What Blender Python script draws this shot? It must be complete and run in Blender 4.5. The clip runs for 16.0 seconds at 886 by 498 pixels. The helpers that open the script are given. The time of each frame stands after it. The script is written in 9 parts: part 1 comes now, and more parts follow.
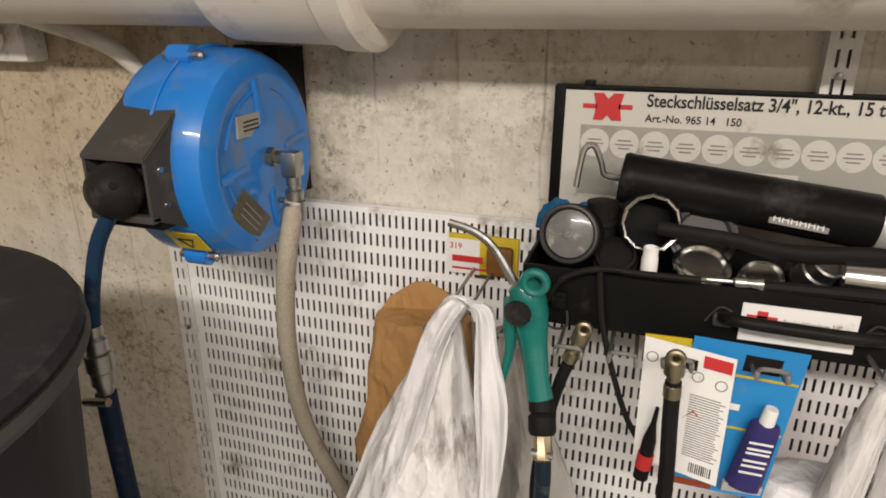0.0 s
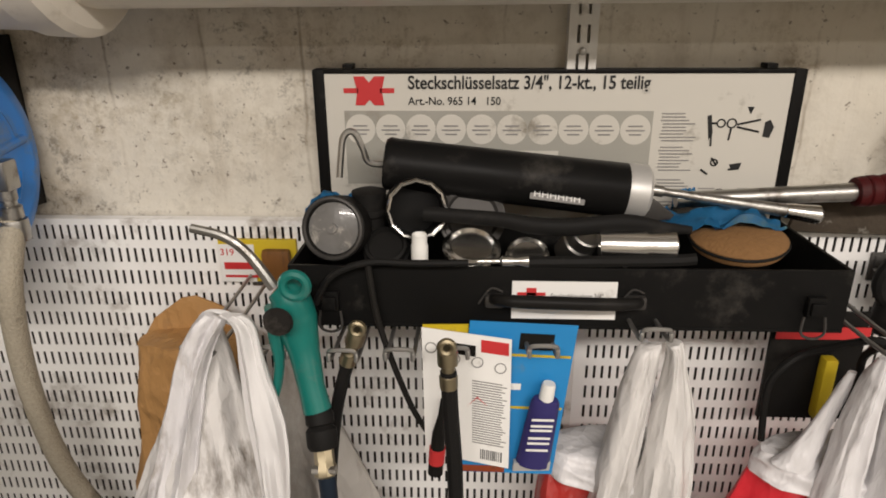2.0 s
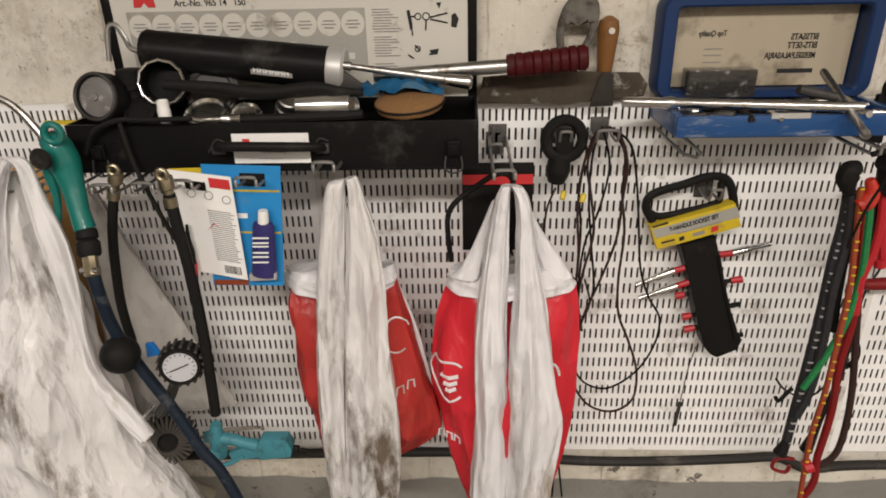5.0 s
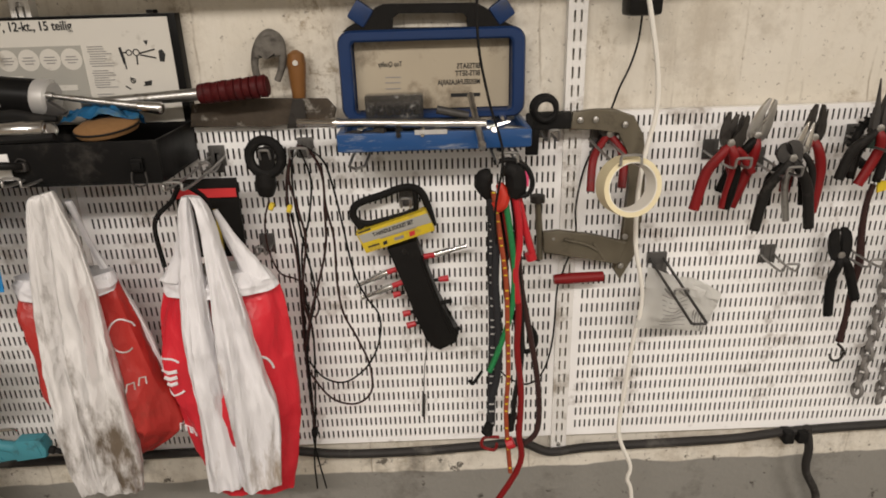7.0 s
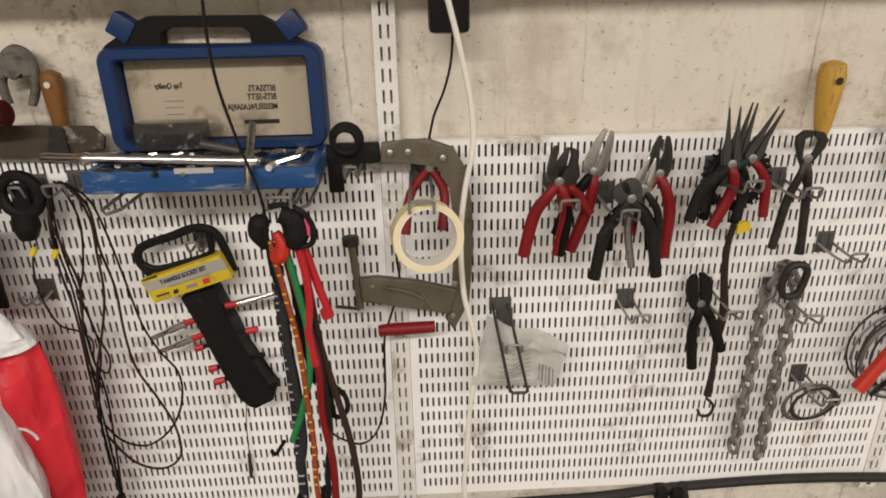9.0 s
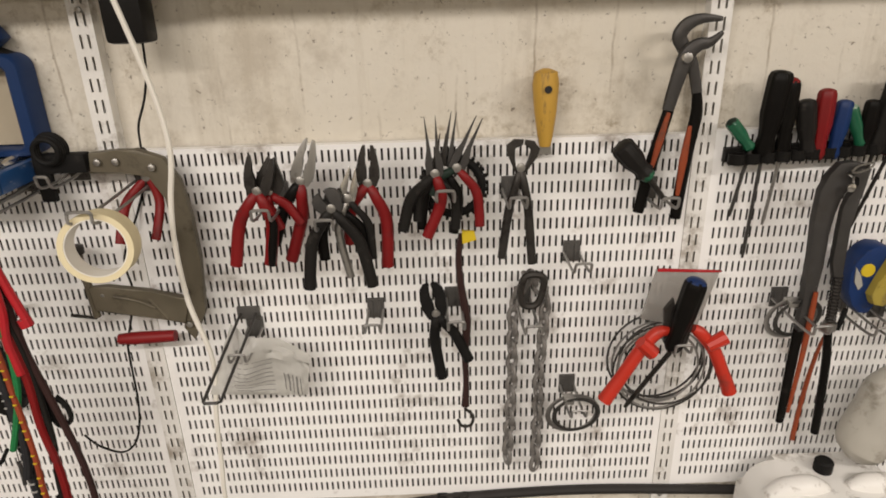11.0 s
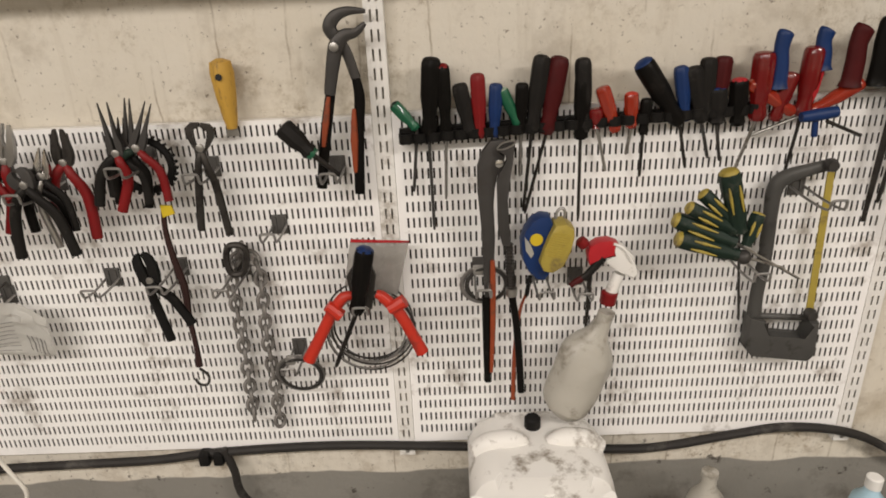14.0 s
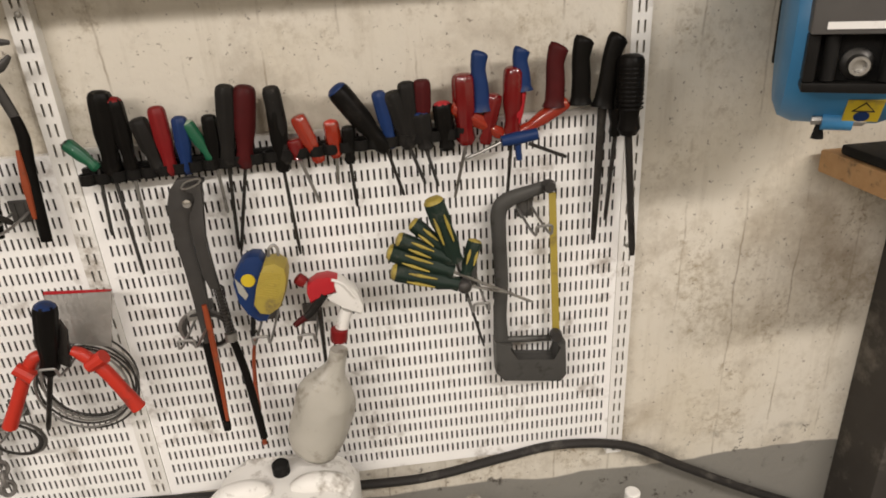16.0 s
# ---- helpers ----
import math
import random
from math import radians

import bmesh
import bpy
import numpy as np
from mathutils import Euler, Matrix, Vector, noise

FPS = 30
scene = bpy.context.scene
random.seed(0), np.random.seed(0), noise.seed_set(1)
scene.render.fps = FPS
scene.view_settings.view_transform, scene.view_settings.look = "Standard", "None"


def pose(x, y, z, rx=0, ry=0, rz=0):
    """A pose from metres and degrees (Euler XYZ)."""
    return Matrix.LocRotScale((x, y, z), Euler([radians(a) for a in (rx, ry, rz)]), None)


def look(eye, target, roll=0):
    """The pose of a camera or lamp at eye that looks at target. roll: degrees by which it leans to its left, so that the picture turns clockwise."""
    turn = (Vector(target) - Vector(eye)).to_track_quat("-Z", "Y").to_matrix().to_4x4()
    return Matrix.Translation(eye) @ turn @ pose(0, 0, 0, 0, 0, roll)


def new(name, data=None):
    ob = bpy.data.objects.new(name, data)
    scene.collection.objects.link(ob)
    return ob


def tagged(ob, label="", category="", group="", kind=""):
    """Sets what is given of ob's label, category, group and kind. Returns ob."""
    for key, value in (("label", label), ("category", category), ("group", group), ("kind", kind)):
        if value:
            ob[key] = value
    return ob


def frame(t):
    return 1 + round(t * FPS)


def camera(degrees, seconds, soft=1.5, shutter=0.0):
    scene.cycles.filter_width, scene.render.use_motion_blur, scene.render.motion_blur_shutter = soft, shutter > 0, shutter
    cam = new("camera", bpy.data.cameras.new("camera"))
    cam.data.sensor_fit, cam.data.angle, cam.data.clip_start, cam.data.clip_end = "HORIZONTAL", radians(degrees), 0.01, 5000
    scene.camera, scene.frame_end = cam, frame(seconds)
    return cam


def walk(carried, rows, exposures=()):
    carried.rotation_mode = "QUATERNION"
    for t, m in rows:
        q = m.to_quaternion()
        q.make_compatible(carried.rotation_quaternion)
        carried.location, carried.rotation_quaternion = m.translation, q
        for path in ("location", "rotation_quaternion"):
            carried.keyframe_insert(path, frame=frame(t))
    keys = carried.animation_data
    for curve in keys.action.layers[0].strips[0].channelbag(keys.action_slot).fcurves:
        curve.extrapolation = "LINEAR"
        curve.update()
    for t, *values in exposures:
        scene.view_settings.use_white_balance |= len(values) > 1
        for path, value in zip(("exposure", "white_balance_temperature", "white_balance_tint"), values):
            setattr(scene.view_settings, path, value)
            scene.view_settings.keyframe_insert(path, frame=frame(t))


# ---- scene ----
cam = camera(69.3, 16.0, soft=1.8)
PATH = [
    (0, (-1.102, -0.827, 1.937), (-1.678, 0.964, 1.258), 0.3),
    (0.5, (-1.077, -0.806, 1.926), (-1.514, 1.03, 1.262), 0.4),
    (1, (-1.066, -0.787, 1.93), (-1.355, 1.075, 1.258), 0.1),
    (1.5, (-1.053, -0.764, 1.931), (-1.219, 1.109, 1.249), -0.1),
    (2, (-1.038, -0.765, 1.919), (-1.121, 1.111, 1.231), -0.3),
    (2.5, (-0.998, -0.83, 1.908), (-1.051, 1.037, 1.193), -0.5),
    (3, (-0.937, -0.954, 1.895), (-0.99, 0.897, 1.141), -0.5),
    (3.2, (-0.924, -0.993, 1.887), (-0.986, 0.853, 1.119), -0.6),
    (5.3, (-0.633, -1.006, 1.878), (-0.712, 0.813, 1.05), -1.4),
    (5.5, (-0.597, -1.011, 1.879), (-0.662, 0.814, 1.063), -1.2),
    (6, (-0.457, -1.082, 1.877), (-0.513, 0.757, 1.094), -1.3),
    (6.5, (-0.319, -1.141, 1.866), (-0.371, 0.72, 1.134), -1.3),
    (7, (-0.261, -1.137, 1.873), (-0.238, 0.724, 1.141), -1.7),
    (7.5, (-0.198, -1.112, 1.865), (-0.122, 0.754, 1.15), -1.6),
    (8, (-0.124, -1.048, 1.885), (-0.044, 0.808, 1.145), -1.5),
    (8.5, (-0.054, -0.985, 1.896), (0.026, 0.867, 1.144), -1.3),
    (9, (0.028, -0.974, 1.895), (0.096, 0.875, 1.136), -1.2),
    (9.5, (0.174, -1.014, 1.886), (0.241, 0.837, 1.13), -1.1),
    (9.7, (0.235, -1.036, 1.886), (0.288, 0.816, 1.132), -1.2),
    (11.8, (0.605, -0.957, 1.896), (0.619, 0.9, 1.155), -1.9),
    (12, (0.655, -0.981, 1.882), (0.621, 0.895, 1.189), -2.3),
    (12.5, (0.775, -1.014, 1.88), (0.721, 0.863, 1.192), -2.4),
    (13, (0.883, -1.052, 1.879), (0.821, 0.816, 1.168), -2.4),
    (13.5, (0.946, -1.089, 1.881), (0.902, 0.766, 1.135), -2.5),
    (14, (1.001, -1.099, 1.884), (0.969, 0.746, 1.112), -2.6),
    (14.5, (1.076, -1.061, 1.89), (1.109, 0.772, 1.091), -2.6),
    (15, (1.19, -1.011, 1.899), (1.277, 0.815, 1.088), -2.7),
    (15.5, (1.267, -0.985, 1.917), (1.417, 0.831, 1.093), -2.7),
    (16, (1.367, -1.03, 1.906), (1.538, 0.795, 1.106), -3.4),
]
walk(cam, [(t, look(eye, target, roll)) for t, eye, target, roll in PATH],
     [(0, 0.04), (1.5, -0.04), (3, -0.13), (5.5, -0.18), (9, -0.20), (13, -0.19), (14, -0.24), (16, -0.12)])

from mathutils.bvhtree import BVHTree

# ---- light ----
world = bpy.data.worlds.new("world")
scene.world = world
world.use_nodes = True
world.node_tree.nodes["Background"].inputs[0].default_value = (0.9, 0.95, 1.0, 1)
world.node_tree.nodes["Background"].inputs[1].default_value = 0.05


def tube_light(x, y, z, watts, length=1.5):
    """A fluorescent ceiling fitting: an area lamp under a housing."""
    lamp = bpy.data.lights.new("tube_lamp", "AREA")
    lamp.shape, lamp.size, lamp.size_y = "RECTANGLE", length, 0.22
    lamp.energy, lamp.color = watts, (1.0, 0.918, 0.846)
    ob = new("tube_lamp", lamp)
    ob.matrix_world = pose(x, y, z)


tube_light(-1.30, -2.35, 2.98, 80)
tube_light(0.1, -2.15, 2.98, 42)
tube_light(2.7, -2.05, 2.98, 80)
tube_light(0.6, -3.6, 2.98, 38)


# ---- materials ----
def mat(name, a, b=None, rough=0.6, metal=0.0, scale=30.0, dirt=None, amount=0.0, dirt_scale=6.0, bump=0.0, bump_scale=120.0,
        alpha=1.0, trans=0.0, stretch=(1, 1, 1), coat=0.0, spec=None, crumple=0.0):
    m = bpy.data.materials.new(name)
    m.use_nodes = True
    nt = m.node_tree
    N, L = nt.nodes, nt.links
    p = N["Principled BSDF"]
    b = b or tuple(c * 0.8 for c in a)
    co = N.new("ShaderNodeTexCoord")
    mp = N.new("ShaderNodeMapping")
    mp.inputs["Scale"].default_value = stretch
    L.new(co.outputs["Object"], mp.inputs[0])
    n1 = N.new("ShaderNodeTexNoise")
    n1.inputs["Scale"].default_value, n1.inputs["Detail"].default_value = scale, 6
    L.new(mp.outputs[0], n1.inputs["Vector"])
    mx = N.new("ShaderNodeMix")
    mx.data_type = "RGBA"
    mx.inputs[6].default_value, mx.inputs[7].default_value = (*a, 1), (*b, 1)
    L.new(n1.outputs[0], mx.inputs[0])
    out = mx.outputs[2]
    rgh = N.new("ShaderNodeMath")
    rgh.operation, rgh.inputs[1].default_value, rgh.inputs[2].default_value = "MULTIPLY_ADD", 0.25, rough - 0.1
    L.new(n1.outputs[0], rgh.inputs[0])
    L.new(rgh.outputs[0], p.inputs["Roughness"])
    if dirt:
        n2 = N.new("ShaderNodeTexNoise")
        n2.inputs["Scale"].default_value, n2.inputs["Detail"].default_value, n2.inputs["Roughness"].default_value = dirt_scale, 9, 0.68
        L.new(mp.outputs[0], n2.inputs["Vector"])
        rp = N.new("ShaderNodeValToRGB")
        rp.color_ramp.elements[0].position, rp.color_ramp.elements[1].position = 0.60 - 0.17 * amount, 0.72 - 0.15 * amount
        L.new(n2.outputs[0], rp.inputs[0])
        m2 = N.new("ShaderNodeMix")
        m2.data_type = "RGBA"
        m2.inputs[7].default_value = (*dirt, 1)
        L.new(rp.outputs[0], m2.inputs[0])
        L.new(out, m2.inputs[6])
        out = m2.outputs[2]
    L.new(out, p.inputs["Base Color"])
    p.inputs["Metallic"].default_value = metal
    p.inputs["Specular IOR Level"].default_value = spec if spec is not None else (0.08 if max(a) < 0.03 else 0.14 if max(a) < 0.1 else 0.28 if max(a) < 0.25 else 0.42)
    p.inputs["Coat Weight"].default_value = coat
    p.inputs["Transmission Weight"].default_value = trans
    p.inputs["Alpha"].default_value = alpha
    if bump:
        n3 = N.new("ShaderNodeTexNoise")
        n3.inputs["Scale"].default_value, n3.inputs["Detail"].default_value = bump_scale, 5
        L.new(mp.outputs[0], n3.inputs["Vector"])
        bp = N.new("ShaderNodeBump")
        bp.inputs["Strength"].default_value, bp.inputs["Distance"].default_value = bump, 0.004
        L.new(n3.outputs[0], bp.inputs["Height"])
        L.new(bp.outputs[0], p.inputs["Normal"])
        if crumple:
            # sharp-edged facets of crumpled film at two sizes
            last = bp
            for sc, dist in ((26.0, 0.022), (70.0, 0.006)):
                sh = N.new("ShaderNodeVectorMath")
                sh.operation = "MULTIPLY_ADD"
                sh.inputs[1].default_value = (0.03, 0.03, 0.03)
                L.new(n3.outputs["Color"], sh.inputs[0])
                L.new(mp.outputs[0], sh.inputs[2])
                vo = N.new("ShaderNodeTexVoronoi")
                vo.inputs["Scale"].default_value = sc
                L.new(sh.outputs[0], vo.inputs["Vector"])
                b2 = N.new("ShaderNodeBump")
                b2.inputs["Strength"].default_value, b2.inputs["Distance"].default_value = crumple, dist
                L.new(vo.outputs["Distance"], b2.inputs["Height"])
                L.new(last.outputs[0], b2.inputs["Normal"])
                last = b2
            L.new(last.outputs[0], p.inputs["Normal"])
    return m


def wall_material():
    """Whitewashed board-marked concrete, pitted and smudged, with grey paint below."""
    m = mat("painted_concrete", (0.72, 0.68, 0.595), (0.62, 0.575, 0.49), 0.75, 0, 3.0, (0.36, 0.30, 0.23), 0.25, 2.6, 0.5, 60)
    nt = m.node_tree
    N, L = nt.nodes, nt.links
    p = N["Principled BSDF"]
    out = p.inputs["Base Color"].links[0].from_socket
    co = N.new("ShaderNodeTexCoord")
    sep = N.new("ShaderNodeSeparateXYZ")
    L.new(co.outputs["Object"], sep.inputs[0])

    def ramp(src, a, b, flip=False):
        r = N.new("ShaderNodeMapRange")
        r.inputs[1].default_value, r.inputs[2].default_value = a, b
        r.inputs[3].default_value, r.inputs[4].default_value = (1, 0) if flip else (0, 1)
        L.new(src, r.inputs[0])
        return r.outputs[0]

    def math_node(op, a, b):
        k = N.new("ShaderNodeMath")
        k.operation = op
        for i, v in enumerate((a, b)):
            if isinstance(v, float):
                k.inputs[i].default_value = v
            else:
                L.new(v, k.inputs[i])
        return k.outputs[0]

    def over(base, fac, col):
        k = N.new("ShaderNodeMix")
        k.data_type = "RGBA"
        L.new(fac, k.inputs[0])
        L.new(base, k.inputs[6])
        k.inputs[7].default_value = (*col, 1)
        return k.outputs[2]

    def noise_node(scale, detail, rough, vec=None):
        k = N.new("ShaderNodeTexNoise")
        k.inputs["Scale"].default_value, k.inputs["Detail"].default_value, k.inputs["Roughness"].default_value = scale, detail, rough
        L.new(vec or co.outputs["Object"], k.inputs["Vector"])
        return k.outputs[0]

    # broad yellowed and greyed blotches
    out = over(out, math_node("MULTIPLY", ramp(noise_node(1.7, 5, 0.6), 0.48, 0.66), 0.4), (0.56, 0.49, 0.36))
    out = over(out, math_node("MULTIPLY", ramp(noise_node(7.0, 8, 0.7), 0.52, 0.66), 0.55), (0.40, 0.35, 0.28))
    left = ramp(sep.outputs[0], -1.75, -1.05, True)
    # bare brown concrete at the reel end
    # the whitewash is thicker low down
    high = ramp(math_node("ADD", sep.outputs[2], math_node("MULTIPLY", noise_node(3.5, 6, 0.6), 0.3)), 1.62, 1.92)
    edge = math_node("ADD", sep.outputs[0], math_node("MULTIPLY", noise_node(3.0, 8, 0.65), 0.6))
    out = over(out, math_node("MULTIPLY", math_node("MULTIPLY", ramp(edge, -1.55, -1.15, True), high), 0.7), (0.52, 0.41, 0.27))
    out = over(out, math_node("MULTIPLY", math_node("MULTIPLY", math_node("MULTIPLY", left, high), ramp(noise_node(5.0, 9, 0.75), 0.52, 0.64)), 0.6), (0.20, 0.155, 0.11))
    # soot-dark pitting in clusters, and faint runs down the boards
    patches = math_node("MULTIPLY", ramp(noise_node(2.6, 4, 0.6), 0.42, 0.56), ramp(noise_node(34.0, 10, 0.85), 0.52, 0.60))
    out = over(out, math_node("MULTIPLY", math_node("MULTIPLY", patches, ramp(sep.outputs[0], -1.3, -1.0, True)), 0.75), (0.13, 0.11, 0.085))
    mp2 = N.new("ShaderNodeMapping")
    mp2.inputs["Scale"].default_value = (9.0, 9.0, 0.8)
    L.new(co.outputs["Object"], mp2.inputs[0])
    runs_ = ramp(noise_node(2.0, 8, 0.7, mp2.outputs[0]), 0.53, 0.68)
    out = over(out, math_node("MULTIPLY", runs_, 0.3), (0.33, 0.27, 0.19))
    smudge = math_node("MULTIPLY", ramp(noise_node(4.2, 5, 0.6), 0.5, 0.64), ramp(noise_node(60.0, 8, 0.75), 0.46, 0.62))
    out = over(out, math_node("MULTIPLY", smudge, 0.7), (0.33, 0.27, 0.18))
    # brown speckled blooms where the whitewash has lifted
    bloom = math_node("MULTIPLY", ramp(noise_node(5.5, 3, 0.55), 0.54, 0.66), ramp(noise_node(48.0, 9, 0.8), 0.50, 0.585))
    out = over(out, math_node("MULTIPLY", bloom, 0.7), (0.23, 0.165, 0.09))
    # joints of the shuttering boards
    wob = math_node("ADD", math_node("MULTIPLY", sep.outputs[0], 8.6), math_node("MULTIPLY", noise_node(6.0, 4, 0.6), 0.22))
    fr = math_node("ABSOLUTE", math_node("SUBTRACT", math_node("FRACT", wob, 0.0), 0.5), 0.0)
    joint = math_node("MULTIPLY", ramp(fr, 0.006, 0.022, True), ramp(noise_node(4.0, 6, 0.7), 0.46, 0.60))
    out = over(out, math_node("MULTIPLY", joint, 0.65), (0.25, 0.20, 0.14))
    # dark pits and specks, denser at the reel end
    pits = math_node("ADD", noise_node(24.0, 10, 0.82), math_node("MULTIPLY", left, 0.018))
    out = over(out, math_node("MULTIPLY", ramp(pits, 0.615, 0.66), 0.8), (0.10, 0.08, 0.06))
    pits2 = math_node("ADD", noise_node(85.0, 6, 0.7), math_node("MULTIPLY", left, 0.02))
    out = over(out, math_node("MULTIPLY", ramp(pits2, 0.615, 0.645), 0.75), (0.14, 0.11, 0.085))
    # grey paint with a hand-cut edge
    n5 = N.new("ShaderNodeTexNoise")
    n5.inputs["Scale"].default_value, n5.inputs["Detail"].default_value = 5, 3
    L.new(co.outputs["Object"], n5.inputs["Vector"])
    line = math_node("ADD", sep.outputs[2], math_node("MULTIPLY", n5.outputs[0], 0.05))
    out = over(out, ramp(line, 0.927, 0.931, True), (0.235, 0.225, 0.20))
    # grime and scuffs on the painted foot
    low = ramp(line, 0.99, 1.0, True)
    out = over(out, math_node("MULTIPLY", math_node("MULTIPLY", low, ramp(noise_node(4.5, 9, 0.7), 0.53, 0.66)), 0.7), (0.075, 0.062, 0.048))
    out = over(out, math_node("MULTIPLY", math_node("MULTIPLY", low, ramp(noise_node(19.0, 7, 0.72), 0.60, 0.64)), 0.85), (0.045, 0.036, 0.028))
    L.new(out, p.inputs["Base Color"])
    return m


